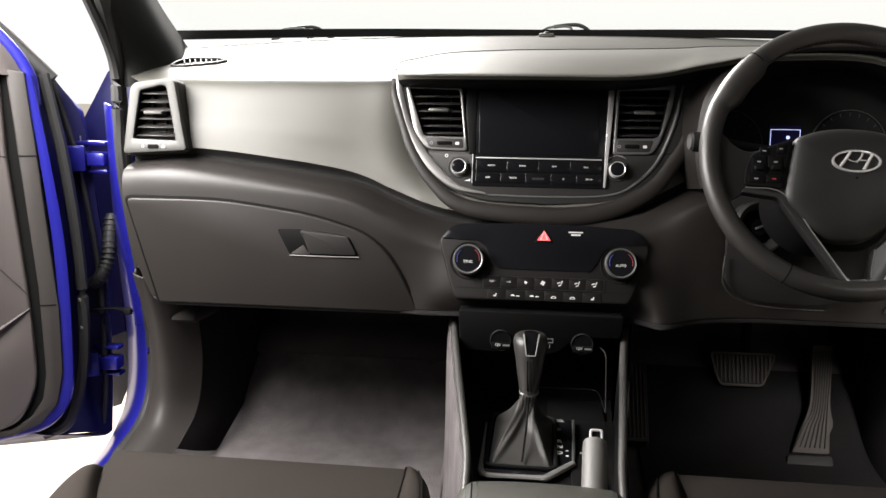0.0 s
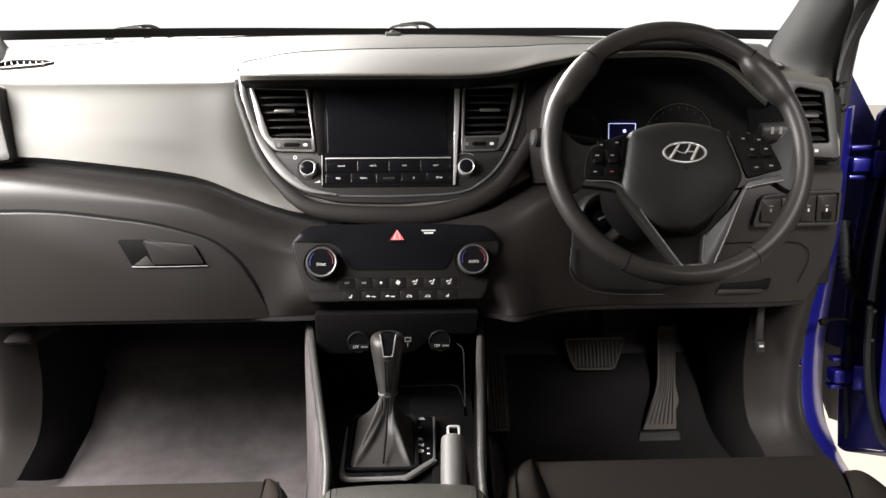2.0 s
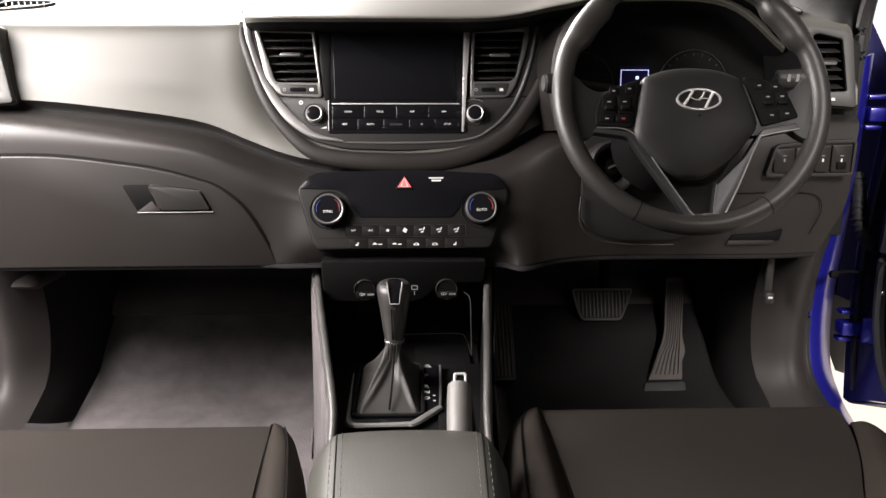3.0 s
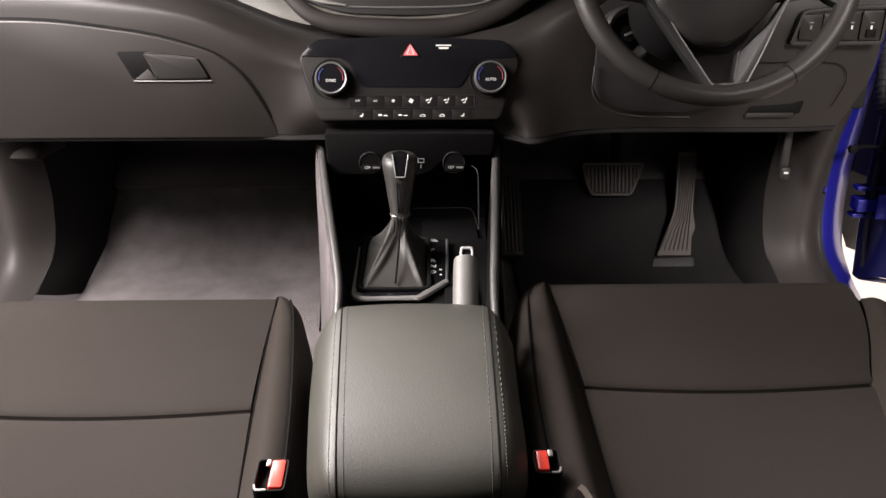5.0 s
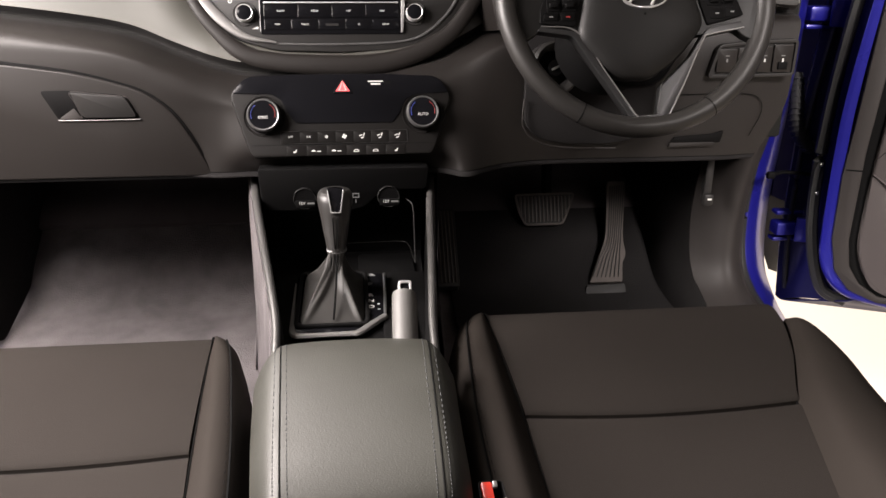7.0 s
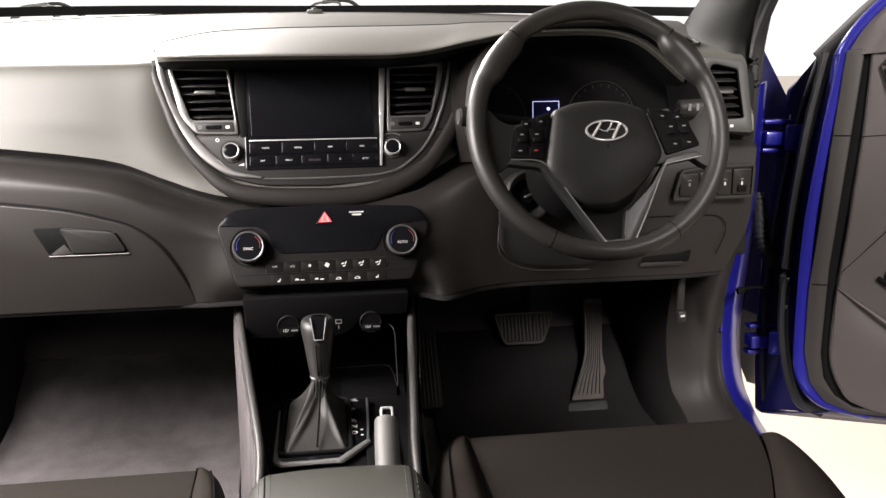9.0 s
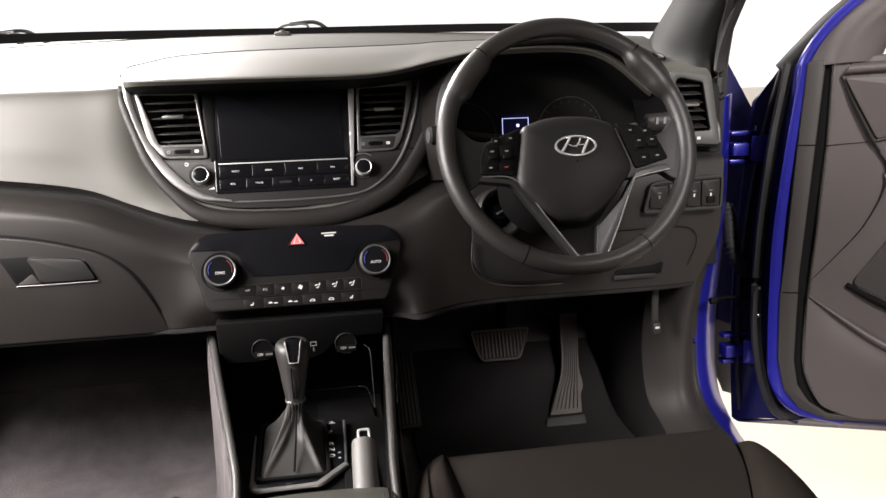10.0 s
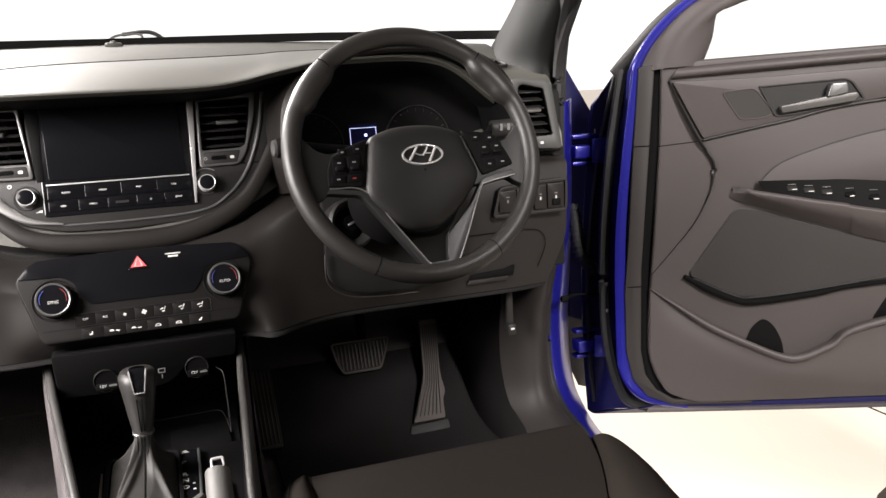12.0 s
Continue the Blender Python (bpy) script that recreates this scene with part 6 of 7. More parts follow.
    part("headrest", box((0, 0, 0), (0.26, 0.10, 0.18), 0.04, 4, pose(*q((0.32, -0.27, 1.17)), 48)), FABRIC_SIDE, t)
    part("seat_base", box(q((0.32, 0.58, 0.445)), (0.36, 0.46, 0.10), 0.02), BLACK, t, "dark seat base and rails")
    part("seat_pan", box(q((0.32, 0.62, 0.54)), (0.38, 0.44, 0.12), 0.02), BLACK, t)


front_seat(1)
front_seat(-1)


def seat_buckle(near, far, width, z, s):
    """A buckle; its top runs from near to far, slot on the seat's side (s) and button on the other."""
    t = thing("seat_belt_buckle", (near[0], near[1], 0.42), "black seat belt buckle with red release button", "seat belt buckle", "seat belt buckles")
    n, f = Vector((*near, z)), Vector((*far, z + 0.004))
    ax = (f - n).normalized()
    m = frame_at((n + f) / 2, (1, 0, 0), (ax.x * 0.6, ax.y, ax.z))
    h = (f - n).length / 2
    w = width / 2
    o = rounded(rect(-w, -h, w, h), 0.005, 4)
    part("housing", hoop(o, shrunk(o, 0.0016), -0.050, 0.0, m, 0.0008), BLACK, t, "black plastic buckle housing")
    part("housing_core", prism(shrunk(o, 0.001), -0.050, -0.008, m, 0.001), BLACK, t)
    u0, u1 = (-w + 0.0025, s * 0.001) if s > 0 else (s * 0.001, w - 0.0025)
    part("release_button", prism(rounded(rect(min(u0, u1), -h + 0.003, max(u0, u1), h - 0.002), 0.002), -0.010, 0.001, m, 0.0015), RED, t, "red release button")
    c = [m @ Vector((s * (w - 0.001), -h + 0.006, 0.0)), m @ Vector((s * (w - 0.003), -h + 0.001, 0.0)), m @ Vector((s * 0.002, -h + 0.0008, 0.0))]
    part("slot_rim", tube(c, 0.0010, 6, n=14), BEZEL, t, "worn bright slot rim")
    part("tongue_guide", moved(box((s * 0.003, h - 0.006, 0.0005), (0.004, 0.007, 0.003), 0.001, 2), m), BEZEL, t)
    part("stalk", tube([(near[0], near[1] - 0.05, 0.42), (near[0], near[1] - 0.03, 0.48), tuple(m @ Vector((0, 0, -0.045)))], 0.010, 8, n=12), BLACK, t)


seat_buckle((-0.1070, 0.5850), (-0.0960, 0.6170), 0.0250, 0.600, -1)
seat_buckle((0.1120, 0.6010), (0.1180, 0.6260), 0.0215, 0.600, 1)


# ---- pedals ----
def pedals():
    b = thing("brake_pedal", (0.38, 1.57, 0.42), "ribbed black rubber brake pedal", "pedal")
    m = frame_at((0.3805, 1.5695, 0.5250), (1, 0, 0), (0, 0.36, 0.93))
    o = rounded([(-0.042, -0.0305), (0.035, -0.0305), (0.047, -0.004), (0.0595, 0.028), (0.055, 0.032), (-0.055, 0.032), (-0.0595, 0.027), (-0.052, -0.008)], 0.008, 4)
    pd = part("pad", prism(o, -0.010, 0.0, m, 0.003), RUBBER, b)
    part("pad_rim", hoop(o, shrunk(o, 0.004), -0.002, 0.0035, m, 0.001), PEDAL, pd)
    for k in range(14):
        u = -0.0475 + k * 0.0073
        a = span_at([(v, w) for w, v in o], u)
        if a:
            part("rib", moved(box((0, 0, 0), (0.0036, (a[1] - a[0]) - 0.012, 0.005), 0.0009, 1), m @ pose(u, (a[0] + a[1]) / 2, 0.0014)), PEDAL, pd)
    part("arm", tube([(0.385, 1.585, 0.54), (0.395, 1.63, 0.62), (0.40, 1.65, 0.76)], 0.010, 8, n=12), BLACK, b)
    a = thing("accelerator_pedal", (0.49, 1.45, 0.40), "tall ribbed organ-type accelerator pedal", "pedal")
    m = frame_at((0.50, 1.50, 0.47), (1, 0, 0), (0, 0.62, 0.78))
    o = rounded([(-0.0540, -0.0695), (0.0100, -0.0695), (0.0150, -0.032), (0.0220, -0.020), (0.0235, -0.010), (0.0215, 0.018), (0.0420, 0.1350), (0.0055, 0.1352), (-0.0125, 0.0176), (-0.0335, -0.026)], [0.004, 0.004, 0.004, 0.006, 0.006, 0.02, 0.005, 0.005, 0.03, 0.02], 4)
    pa = part("pad", prism(o, -0.014, 0.0, m, 0.003), PEDAL, a)
    for k in range(7):
        u = (k - 3) / 3
        part("groove", tube([m @ Vector((-0.0225 + 0.0250 * u, -0.060, 0.0006)), m @ Vector((-0.0095 + 0.0190 * u, -0.022, 0.0006)), m @ Vector((0.0045 + 0.0125 * u, 0.018, 0.0006)), m @ Vector((0.0235 + 0.0135 * u, 0.124, 0.0006))], 0.0011, 4, n=16), RUBBER, pa)
    part("base", prism(rounded([(-0.0690, -0.1060), (0.0130, -0.1040), (0.0135, -0.0730), (-0.0620, -0.0750)], 0.005, 3), -0.030, 0.004, m, 0.003), RUBBER, a, "dark pedal hinge base")
    f = thing("foot_rest", (0.175, 1.45, 0.40), "dark ribbed plastic foot rest", "foot rest")
    m = frame_at((0.182, 1.475, 0.478), (1, 0, 0), (0.03, 0.67, 0.74))
    pf = part("plate", prism(rounded(rect(-0.030, -0.066, 0.016, 0.090), 0.006), -0.03, 0.0, m, 0.003), RUBBER, f)
    for k in range(6):
        part("rib", moved(box((0, 0, 0), (0.0035, 0.142, 0.004), 0.001, 1), m @ pose(-0.024 + k * 0.0068, 0.012, 0.001)), PEDAL, pf)


pedals()


# ---- front doors, standing open ----
GRILLE = material("speaker_mesh", (0.035, 0.032, 0.030), 0.7, grain=1.0, grain_size=2200, mottle=0.1, spec=0.3)


def front_door(s):
    H = Vector((0.80, 1.43, 0.0))
    m = frame_at(H, (0.925, -0.38, 0), (0, 0, 1))
    side = s < 0
    t = thing("car_door", (s * 0.80, 1.43, 0.40), "open blue car door with dark grey trim panel", "car door", "front doors")

    def dp(name, bm, mat, parent=t, label="", smooth=True):
        return part(name, mirror(bm, side), mat, parent, label, smooth)

    def L(*pts):
        return [m @ Vector(p) for p in pts]
    # the trim panel and window frame sit a little nearer the hinge than the skin
    mt = m @ Matrix.Translation((-0.016, 0, 0))
    def Lt(*pts):
        return [mt @ Vector(p) for p in pts]
    # painted shell: outer skin, hollow front edge, bottom edge
    skin = rounded([(0.004, 0.388), (1.05, 0.385), (1.06, 1.060), (0.20, 1.030), (0.064, 1.040), (0.019, 0.989), (0.010, 0.90), (-0.004, 0.70), (-0.004, 0.50)], 0.006, 3)
    dp("outer_skin", prism(skin, -0.03, 0.0, m, 0.004), BLUE, label="glossy blue outer skin")
    a = L((0.004, 0.388, 0.0), (-0.004, 0.50, 0.0), (-0.004, 0.70, 0.0), (0.010, 0.90, 0.0), (0.022, 0.985, 0.0), (0.060, 1.043, 0.0))
    b = L((0.016, 0.392, 0.02), (0.040, 0.52, 0.012), (0.046, 0.70, 0.012), (0.060, 0.90, 0.012), (0.070, 1.045, 0.012))
    c = Lt((0.070, 0.412, 0.055), (0.066, 0.54, 0.055), (0.064, 0.70, 0.055), (0.072, 0.90, 0.055), (0.080, 1.046, 0.055))
    d = Lt((0.190, 0.430, 0.100), (0.115, 0.447, 0.102), (0.078, 0.495, 0.104), (0.073, 0.56, 0.104), (0.078, 0.72, 0.104), (0.084, 0.90, 0.104), (0.090, 1.047, 0.104))
    e = Lt((0.185, 0.436, 0.118), (0.110, 0.452, 0.118), (0.070, 0.497, 0.118), (0.060, 0.57, 0.118), (0.060, 0.75, 0.118), (0.074, 0.92, 0.118), (0.090, 1.047, 0.118))
    f = Lt((0.190, 0.445, 0.120), (0.118, 0.463, 0.120), (0.086, 0.505, 0.120), (0.076, 0.57, 0.120), (0.074, 0.75, 0.120), (0.086, 0.92, 0.120), (0.100, 1.047, 0.120))
    # shaded copy of the body paint inside the hinge gap
    dp("hinge_face", loft([a, b, c, d], 40, 24, 0.003), SHADED_BLUE, label="hinge face of the door, body blue with shade painted in")
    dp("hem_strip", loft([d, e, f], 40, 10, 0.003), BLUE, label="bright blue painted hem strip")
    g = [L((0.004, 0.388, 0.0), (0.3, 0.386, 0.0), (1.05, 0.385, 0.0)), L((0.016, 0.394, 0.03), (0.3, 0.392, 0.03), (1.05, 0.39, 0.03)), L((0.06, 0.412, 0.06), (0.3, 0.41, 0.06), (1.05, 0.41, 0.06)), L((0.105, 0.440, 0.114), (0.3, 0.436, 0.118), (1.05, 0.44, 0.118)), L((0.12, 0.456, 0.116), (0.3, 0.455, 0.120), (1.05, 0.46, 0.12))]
    dp("bottom_edge", loft(g, 30, 16, 0.003), SHADED_BLUE, label="bottom edge of the door, body blue with shade painted in")
    dp("core", prism(rounded([(0.09, 0.45), (1.03, 0.45), (1.03, 1.05), (0.20, 1.045), (0.10, 1.03)], 0.01), 0.004, 0.112, m, 0.002), BLACK)
    # rubber seals on the hinge face
    dp("door_seal", tube(Lt((0.12, 0.424, 0.085), (0.075, 0.45, 0.082), (0.047, 0.56, 0.080), (0.042, 0.72, 0.080), (0.055, 0.90, 0.080), (0.078, 1.05, 0.080)), 0.010, 8, n=60), RUBBER, label="black rubber door seal")
    dp("edge_seal", tube(L((0.014, 0.41, 0.012), (0.006, 0.50, 0.012), (0.006, 0.70, 0.012), (0.028, 0.90, 0.012), (0.060, 1.04, 0.012)), 0.005, 8, n=40), RUBBER)
    for z in (0.667, 0.617):
        dp("bolt", lathe([(0.005, 0), (0.005, 0.003), (0.003, 0.005), (0, 0.005)], mt @ Matrix.Translation((0.046, z, 0.085)) @ pose(0, 0, 0, 0, -70, 0), 10), STEEL)
    # upper window frame
    outer = Lt((0.070, 1.04, 0.05), (0.105, 1.075, 0.05), (0.16, 1.13, 0.05), (0.26, 1.205, 0.05), (0.42, 1.33, 0.05), (0.60, 1.45, 0.05))
    dp("frame_seal", tube([p for p in outer], [0.014, 0.017, 0.018, 0.018, 0.018, 0.018], 10, n=40), RUBBER, label="black rubber seal of the window frame")
    blue = Lt((0.088, 1.00, 0.108), (0.093, 1.047, 0.108), (0.118, 1.092, 0.108), (0.165, 1.140, 0.108), (0.24, 1.19, 0.108), (0.42, 1.32, 0.108), (0.60, 1.44, 0.108))
    dp("painted_frame", tube(blue, 0.0095, 10, n=50), BLUE, label="blue painted window frame")
    fr = [Lt((0.096, 1.040, 0.105), (0.120, 1.092, 0.105), (0.167, 1.142, 0.105), (0.245, 1.195, 0.105), (0.61, 1.44, 0.105)),
          Lt((0.130, 1.047, 0.132), (0.152, 1.093, 0.132), (0.200, 1.140, 0.132), (0.285, 1.19, 0.132), (0.63, 1.43, 0.132)),
          Lt((0.165, 1.050, 0.134), (0.180, 1.092, 0.134), (0.222, 1.135, 0.134), (0.305, 1.18, 0.134), (0.64, 1.41, 0.134)),
          Lt((0.200, 1.050, 0.120), (0.216, 1.092, 0.120), (0.236, 1.150, 0.120), (0.32, 1.175, 0.12), (0.65, 1.39, 0.12)),
          Lt((0.202, 1.050, 0.08), (0.218, 1.092, 0.08), (0.238, 1.150, 0.08), (0.322, 1.175, 0.08), (0.652, 1.39, 0.08))]
    dp("frame_trim", loft(fr, 30, 20, 0.003), DOORTRIM, label="grey mirror corner trim")
    pane = dp("window_pane", prism([(0.20, 1.03), (1.03, 1.05), (0.80, 1.40), (0.33, 1.18), (0.235, 1.15)], 0.055, 0.059, mt, 0), GLASS, label="clear side window glass")
    pane.visible_shadow = False
    # trim panel
    strip = rounded([(0.097, 1.052), (0.124, 1.056), (0.116, 0.93), (0.101, 0.70), (0.100, 0.55), (0.108, 0.505), (0.128, 0.475), (0.160, 0.455), (0.30, 0.450), (0.30, 0.444), (0.160, 0.444), (0.113, 0.462), (0.086, 0.495), (0.074, 0.55), (0.072, 0.66), (0.078, 0.75), (0.088, 0.92)], 0.004, 3)
    # darker plastic than the panel, for shade where the strip curves away
    dp("front_trim", prism(strip, 0.10, 0.128, mt, 0.003), KICK, label="grey trim at the hinge side, darkened for the shade on its curve")
    for z0, z1 in ((0.669, 0.671), (0.918, 0.920)):
        dp("trim_joint", prism(rect(0.076 + 0.012 * (z0 > 0.8), z0, 0.102 + 0.013 * (z0 > 0.8), z1), 0.127, 0.1287, mt, 0), SEAM)
    body = rounded([(0.200, 0.448), (0.34, 0.451), (1.02, 0.456), (1.02, 1.085), (0.20, 1.060), (0.134, 1.056), (0.132, 0.92), (0.117, 0.70), (0.113, 0.60), (0.113, 0.54), (0.130, 0.492), (0.160, 0.462)], [0.03, 0.05, 0.02, 0.02, 0.01, 0.006, 0.01, 0.02, 0.03, 0.03, 0.03, 0.03], 5)
    panel = dp("trim_panel", prism(body, 0.10, 0.132, mt, 0.006, 3), DOORTRIM, label="dark grey grained door trim panel")
    dp("gap_line", prism(rounded([(0.20, 0.446), (0.30, 0.446), (0.30, 0.60), (0.145, 0.70), (0.150, 1.055), (0.112, 1.055), (0.108, 0.92), (0.090, 0.70), (0.090, 0.55), (0.112, 0.48), (0.15, 0.452)], 0.01), 0.10, 0.1225, mt, 0), SEAM)
    dp("trim_joint", tube(Lt((0.129, 0.918, 0.1322), (0.165, 0.921, 0.1322), (0.201, 0.924, 0.1322)), 0.0008, 6, n=8), SEAM, panel)
    # belt roll and upper band
    dp("belt_roll", loft([Lt((0.150, 1.028, 0.130), (0.30, 1.034, 0.130), (0.55, 1.045, 0.130), (1.0, 1.065, 0.130)), Lt((0.150, 1.034, 0.142), (0.30, 1.042, 0.145), (0.55, 1.053, 0.145), (1.0, 1.074, 0.145)),
                          Lt((0.158, 1.045, 0.140), (0.30, 1.053, 0.140), (0.55, 1.063, 0.140), (1.0, 1.085, 0.14)), Lt((0.170, 1.053, 0.118), (0.30, 1.058, 0.115), (0.55, 1.068, 0.115), (1.0, 1.09, 0.115))], 30, 14, 0.003), DOORTRIM, panel, "soft belt roll under the window")
    band = rounded([(0.151, 1.026), (0.178, 0.975), (0.204, 0.928), (0.50, 0.984), (1.0, 1.02), (1.0, 1.055), (0.52, 1.034), (0.30, 1.026)], [0.006, 0.01, 0.006, 0.05, 0.01, 0.01, 0.05, 0.05], 5)
    bd = dp("upper_band", prism(band, 0.12, 0.137, mt, 0.003), DOORTRIM, panel)
    # flattened dark rods laid on for the shade in the panel's creases
    dp("band_crease_shade", tube(Lt((0.146, 1.028, 0.1345), (0.168, 0.980, 0.1345), (0.196, 0.927, 0.1345), (0.210, 0.908, 0.1345)), [0.003, 0.0075, 0.0085, 0.005], 8, n=40, flat=0.4), TRIM, panel, "dark strip for the shade in the moulded crease")
    dp("panel_crease_shade", tube(Lt((0.205, 0.912, 0.1335), (0.221, 0.887, 0.1335), (0.222, 0.858, 0.1325), (0.213, 0.825, 0.132), (0.190, 0.780, 0.132), (0.157, 0.738, 0.132), (0.118, 0.692, 0.132)), [0.005, 0.0062, 0.0056, 0.0042, 0.003, 0.0022, 0.0015], 8, n=60, flat=0.4), TRIM, panel)
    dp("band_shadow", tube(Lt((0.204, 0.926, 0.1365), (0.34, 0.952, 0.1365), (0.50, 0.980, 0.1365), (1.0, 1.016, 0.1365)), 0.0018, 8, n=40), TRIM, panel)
    tw = rounded([(0.232, 1.005), (0.288, 1.010), (0.322, 0.966), (0.306, 0.958), (0.264, 0.956)], 0.010, 5)
    tp = dp("tweeter", hoop(tw, shrunk(tw, 0.002), 0.134, 0.139, mt, 0.0008), DOORTRIM, panel, "tweeter grille")
    dp("grille", prism(shrunk(tw, 0.0025), 0.13, 0.1378, mt, 0), GRILLE, tp, "fine tweeter mesh")
    bowl = rounded([(0.293, 1.012), (0.436, 1.019), (0.448, 1.013), (0.470, 0.982), (0.358, 0.961), (0.322, 0.959)], [0.004, 0.01, 0.01, 0.006, 0.02, 0.006], 5)
    hp = dp("handle_bowl", join(hoop(bowl, shrunk(bowl, 0.003), 0.132, 0.1395, mt, 0.001), prism(shrunk(bowl, 0.002), 0.12, 0.1372, mt, 0)), TRIM, panel, "dark door handle recess")
    dp("handle", join(prism(rounded([(0.327, 0.977), (0.331, 0.965), (0.450, 0.980), (0.456, 0.989), (0.452, 0.995), (0.400, 0.990)], [0.003, 0.003, 0.004, 0.004, 0.004, 0.02]), 0.138, 0.148, mt, 0.003, 3)), RAIL, hp, "satin chrome door handle")
    dp("lock_knob", join(prism(rounded([(0.402, 0.988), (0.436, 0.994), (0.434, 1.012), (0.407, 1.011)], 0.005), 0.138, 0.153, mt, 0.004, 3)), DARKSILVER, hp, "chrome handle end")
    # upper fabric insert with curved edge
    seam = [(0.300, 0.848, 0.1345), (0.324, 0.873, 0.1345), (0.352, 0.888, 0.1345), (0.399, 0.904, 0.1345), (0.445, 0.917, 0.1345), (0.507, 0.930, 0.1345), (0.62, 0.943, 0.1345), (0.80, 0.955, 0.1345), (1.0, 0.965, 0.1345)]
    ins = [(p.x, p.y) for p in catmull(seam, 60)] + [(1.0, 0.80), (0.52, 0.822)]
    dp("upper_insert", prism(ins, 0.12, 0.1345, mt, 0.002), DOORTRIM, panel)
    dp("insert_seam", tube(Lt(*seam), 0.0010, 6, n=50), STITCH, panel)
    # armrest: a bright rolled lip with the switch tray sunk behind it
    lip = [(0.255, 0.842), (0.271, 0.844), (0.285, 0.839), (0.341, 0.829), (0.387, 0.820), (0.434, 0.812), (0.497, 0.799), (1.0, 0.715)]
    foot = [(0.250, 0.826), (0.265, 0.819), (0.304, 0.806), (0.352, 0.790), (0.400, 0.776), (0.448, 0.761), (0.513, 0.739), (1.0, 0.61)]
    out = [0.136, 0.150, 0.160, 0.170, 0.172, 0.172, 0.172, 0.172]
    arm = [Lt(*[(u, v - 0.006, max(0.133, w - 0.016)) for (u, v), w in zip(lip, out)]),
           Lt(*[(u, v, max(0.133, w - 0.007)) for (u, v), w in zip(lip, out)]),
           Lt(*[(u, v - 0.002, w) for (u, v), w in zip(lip, out)]),
           Lt(*[(u, v - 0.008, w + 0.001) for (u, v), w in zip(lip, out)]),
           Lt(*[(0.5 * (a[0] + b[0]), 0.5 * (a[1] + b[1]), 0.133 + 0.85 * (w - 0.133)) for a, b, w in zip(lip, foot, out)]),
           Lt(*[(u, v, 0.133 + 0.2 * (w - 0.133)) for (u, v), w in zip(foot, out)])]
    dp("armrest", loft(arm, 50, 30), DOORTRIM, panel, "padded door armrest with rolled lip")
    sw = dp("switch_panel", loft([Lt((0.296, 0.852, 0.1385), (0.395, 0.850, 0.1385), (0.505, 0.844, 0.1385), (1.0, 0.80, 0.1385)), Lt((0.300, 0.838, 0.156), (0.395, 0.817, 0.160), (0.505, 0.797, 0.160), (1.0, 0.715, 0.16))], 24, 6), BLACK, panel, "black window switch tray")
    def tray(u, k):
        # a place on the tray, k from the door towards the lip
        top = 0.8525 - 0.055 * max(0.0, u - 0.30)
        low = 0.838 - 0.205 * (u - 0.30)
        return Vector((u, top + (low - top) * k, 0.1385 + 0.021 * k))
    lean_tray = Matrix.Rotation(radians(-52), 4, "X")
    for k, u in enumerate((0.350, 0.378, 0.408, 0.446, 0.486, 0.530)):
        b = dp("window_switch", box((0, 0, 0), (0.018, 0.012, 0.005), 0.0018, 2, mt @ Matrix.Translation(tray(u, 0.55)) @ lean_tray), BLACK if k > 2 else TRIM, sw)
        dp("print", box((0, 0, 0), (0.008, 0.0016, 0.0008), 0, 1, mt @ Matrix.Translation(tray(u, 0.70) + Vector((0.002, 0.003, 0.003))) @ lean_tray), WHITE, b)
        dp("switch_edge", box((0, 0, 0), (0.014, 0.0012, 0.0010), 0.0003, 1, mt @ Matrix.Translation(tray(u, 0.36) + Vector((0, 0.003, 0.002))) @ lean_tray), BEZEL, b)
    # lower fabric insert, stitched
    low = rounded([(0.260, 0.806), (0.287, 0.804), (0.355, 0.783), (0.451, 0.754), (0.517, 0.733), (1.0, 0.71), (1.0, 0.70), (0.52, 0.672), (0.40, 0.655), (0.30, 0.644), (0.262, 0.648), (0.180, 0.690)], [0.012, 0.01, 0.03, 0.03, 0.02, 0.005, 0.005, 0.05, 0.05, 0.03, 0.03, 0.012], 5)
    dp("lower_insert", prism(low, 0.125, 0.137, mt, 0.003), DOORFABRIC, panel, "dark cloth insert with stitched edge")
    # dark rod for the shadow below the lower insert
    dp("insert_shade", tube(Lt((0.174, 0.688, 0.136), (0.215, 0.664, 0.137), (0.262, 0.643, 0.137), (0.30, 0.638, 0.137), (0.40, 0.649, 0.137), (0.52, 0.666, 0.137), (1.0, 0.695, 0.137)), [0.004, 0.0060, 0.0065, 0.0065, 0.0055, 0.004, 0.003], 8, n=50), SEAM, panel)
    pts = catmull(Lt((0.190, 0.688, 0.1378), (0.262, 0.654, 0.1378), (0.30, 0.650, 0.1378), (0.40, 0.661, 0.1378), (0.52, 0.679, 0.1378)), 110)
    dp("stitching", join(*[tube([pts[i], pts[i + 1]], 0.0006, 4, n=2) for i in range(0, 108, 3)]), STITCH, panel)
    dp("insert_welt", tube([p + Vector((0, 0, -0.004)) for p in pts], 0.0007, 6, n=60), STITCH, panel, "fine welt beside the stitching")
    # map pocket with its rolled lip and bottle hole
    run = [(0.116, 0.668, 0.134), (0.16, 0.640, 0.141), (0.22, 0.602, 0.149), (0.289, 0.568, 0.155), (0.344, 0.545, 0.158), (0.378, 0.544, 0.158), (0.426, 0.563, 0.156), (0.518, 0.605, 0.154), (1.0, 0.69, 0.152)]
    def row(down, back):
        return Lt(*[(u, v - down * min(1.0, (u - 0.09) / 0.1), max(0.132, w - back)) for u, v, w in run])
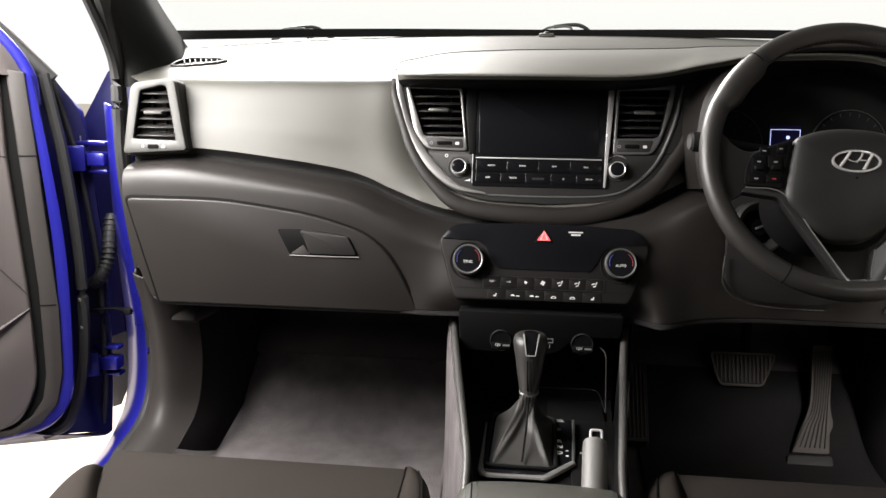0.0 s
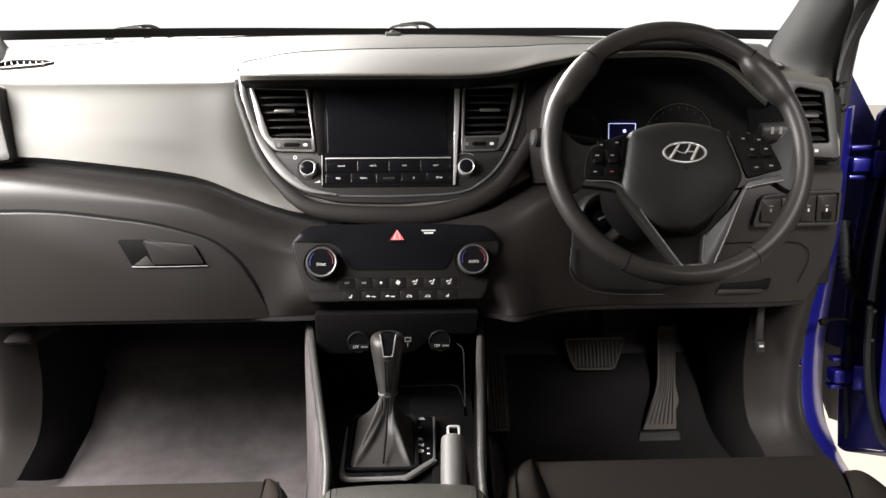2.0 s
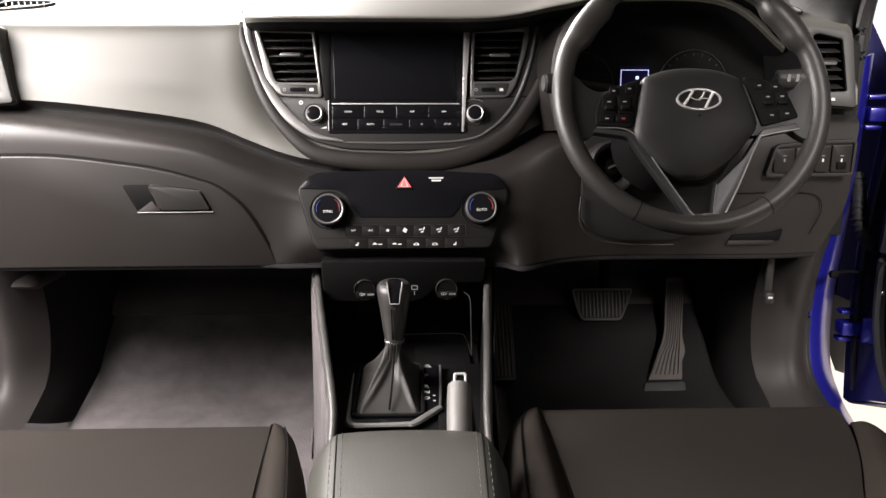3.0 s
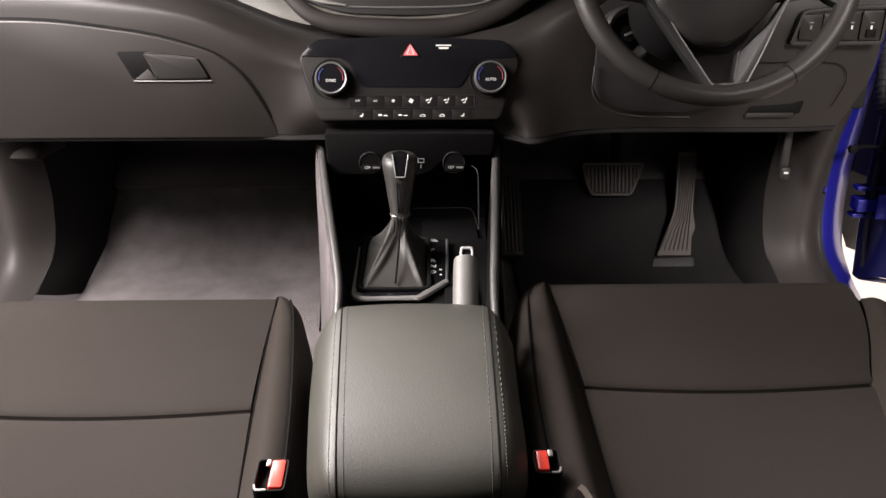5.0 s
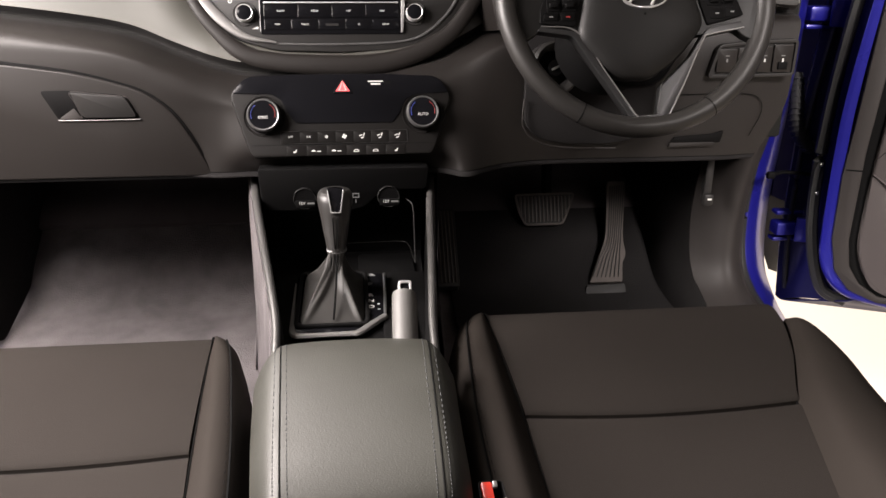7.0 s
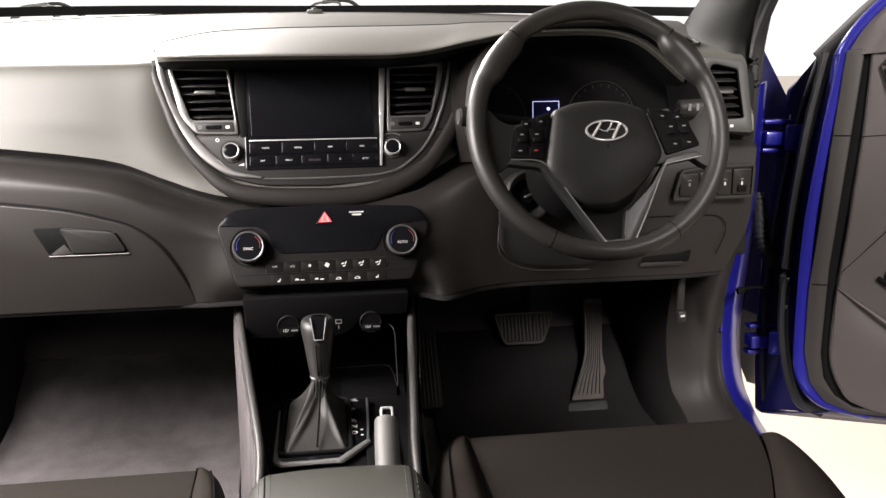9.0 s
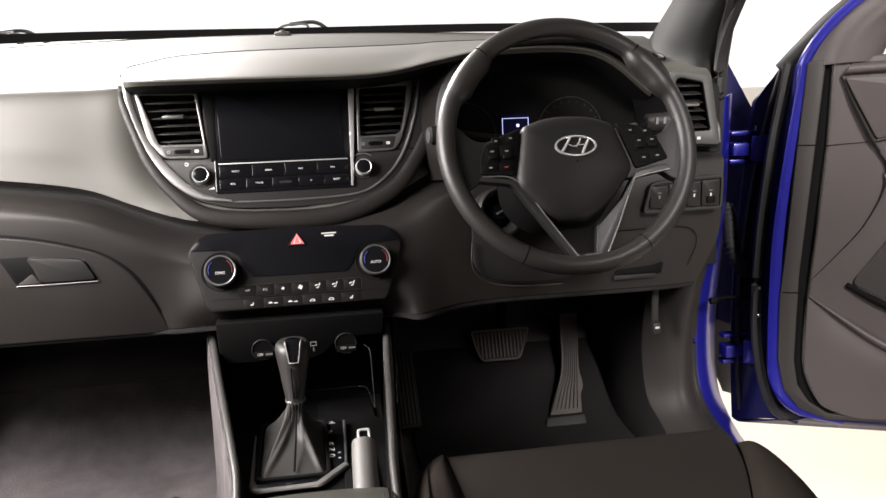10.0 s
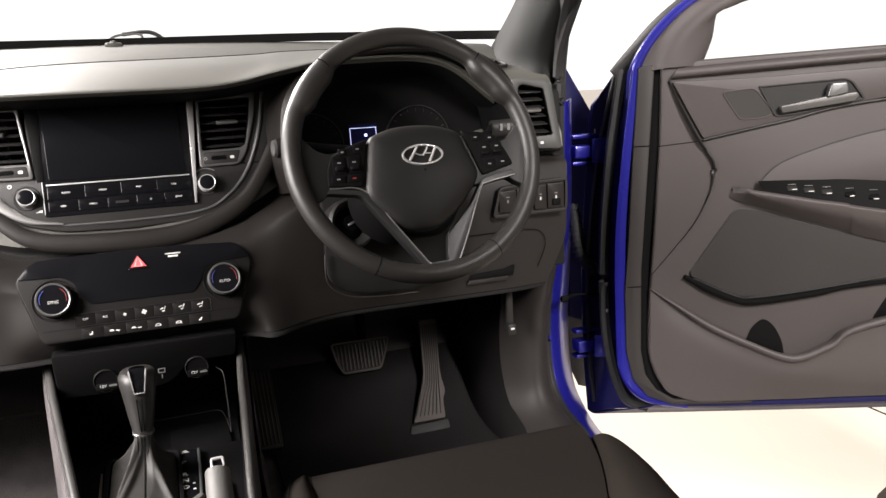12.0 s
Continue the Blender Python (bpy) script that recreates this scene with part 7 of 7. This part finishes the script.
    pk = dp("map_pocket", loft([row(0.002, 0.018), row(0.0, 0.006), row(0.0015, 0.001), row(0.006, -0.001), row(0.011, 0.001), row(0.014, 0.005), row(0.020, 0.007),
                                Lt((0.116, 0.60, 0.133), (0.16, 0.575, 0.139), (0.22, 0.545, 0.144), (0.289, 0.515, 0.147), (0.344, 0.50, 0.149), (0.378, 0.50, 0.149), (0.426, 0.50, 0.148), (0.518, 0.50, 0.147), (1.0, 0.50, 0.145)),
                                Lt((0.118, 0.53, 0.131), (0.150, 0.470, 0.131), (0.22, 0.455, 0.132), (0.289, 0.452, 0.132), (0.344, 0.452, 0.132), (0.378, 0.452, 0.132), (0.426, 0.453, 0.132), (0.518, 0.454, 0.132), (1.0, 0.456, 0.132))], 70, 44), DOORTRIM, panel, "moulded map pocket with rolled lip")
    # flat dark plates for the shade inside the bottle hole and the pocket
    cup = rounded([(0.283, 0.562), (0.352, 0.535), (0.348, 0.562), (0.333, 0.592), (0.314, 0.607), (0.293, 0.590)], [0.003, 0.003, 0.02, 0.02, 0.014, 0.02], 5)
    dp("bottle_hole_shade", prism(cup, 0.128, 0.1335, mt, 0.0005), SEAM, panel, "dark plate for the shade in the bottle holder opening")
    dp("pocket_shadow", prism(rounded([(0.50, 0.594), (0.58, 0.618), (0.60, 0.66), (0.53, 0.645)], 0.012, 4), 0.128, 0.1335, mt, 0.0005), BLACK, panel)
    # hinges, check strap and cable sleeve between door and body
    for z in (0.917, 0.541):
        h = dp("hinge", join(box((0.792, 1.418, z - 0.012), (0.045, 0.03, 0.024), 0.004), box((0.800, 1.424, z + 0.016), (0.060, 0.022, 0.008), 0.003), box((0.800, 1.424, z - 0.034), (0.060, 0.022, 0.008), 0.003)), BLUE, label="blue painted door hinge")
        dp("hinge_pin", tube([(0.822, 1.422, z - 0.045), (0.822, 1.422, z + 0.028)], 0.006, 10, n=3), STEEL, h)
        dp("hinge_leaf", moved(box((0, 0, 0), (0.03, 0.045, 0.010), 0.003), m @ Matrix.Translation((0.028, z - 0.01, 0.03))), BLUE, h)
    dp("check_strap", tube([(0.722, 1.375, 0.640), (0.77, 1.40, 0.637), (0.835, 1.392, 0.630)], 0.006, 8, n=10, flat=0.5), BLACK, label="dark door check strap")
    dp("check_bolt", join(box((0.724, 1.370, 0.641), (0.014, 0.008, 0.012), 0.002), lathe([(0.004, 0), (0.004, 0.004), (0, 0.006)], pose(0.719, 1.366, 0.641, 90, 0, 0), 8)), BLACK)
    sl = [(0.790, 1.455, 0.80), (0.788, 1.438, 0.76), (0.786, 1.425, 0.72), (0.797, 1.415, 0.69), (0.815, 1.41, 0.675)]
    dp("cable_sleeve", tube(sl, [0.010 + 0.0025 * (k % 2) for k in range(5)], 10, n=8), RUBBER, label="corrugated black cable sleeve")
    cs = catmull(sl, 18)
    for k in range(1, 17):
        dp("sleeve_ring", tube([cs[k] - (cs[k + 1] - cs[k - 1]) * 0.08, cs[k] + (cs[k + 1] - cs[k - 1]) * 0.08], 0.0135, 10, n=2), RUBBER)


front_door(1)
front_door(-1)


# ---- outside the windscreen ----
def cowl_and_wipers():
    c = part("cowl", loft([[(-0.72, 1.66, 1.10), (0, 1.745, 1.115), (0.72, 1.66, 1.10)], [(-0.72, 1.85, 1.105), (0, 1.95, 1.118), (0.72, 1.85, 1.105)]], 16, 6, 0.01), RUBBER)
    tagged(c, "black plastic scuttle panel outside the windscreen", "scuttle", kind="structure")
    for x in (-0.545, 0.018):
        dz = 0.011 if x < -0.3 else 0.016
        w = thing("wiper", (x, 1.81, 1.10), "grey windscreen wiper arm at rest", "wiper", "wipers")
        part("arm_cap", loft([[(x - 0.055, 1.81, 1.120 + dz), (x - 0.04, 1.80, 1.137 + dz), (x - 0.02, 1.80, 1.149 + dz), (x + 0.02, 1.80, 1.151 + dz), (x + 0.03, 1.80, 1.140 + dz), (x + 0.035, 1.81, 1.120 + dz)],
                              [(x - 0.055, 1.84, 1.120 + dz), (x - 0.04, 1.84, 1.138 + dz), (x - 0.02, 1.84, 1.151 + dz), (x + 0.02, 1.84, 1.153 + dz), (x + 0.03, 1.84, 1.142 + dz), (x + 0.035, 1.84, 1.120 + dz)]], 24, 6, 0.004), WIPER, w)
        part("arm", tube([(x - 0.01, 1.82, 1.150 + dz), (x + 0.03, 1.82, 1.154 + dz), (x + 0.05, 1.82, 1.150 + dz), (x + 0.07, 1.82, 1.136 + dz), (x + 0.10, 1.82, 1.118 + dz)], 0.004, 8, n=24), RUBBER, w)


cowl_and_wipers()
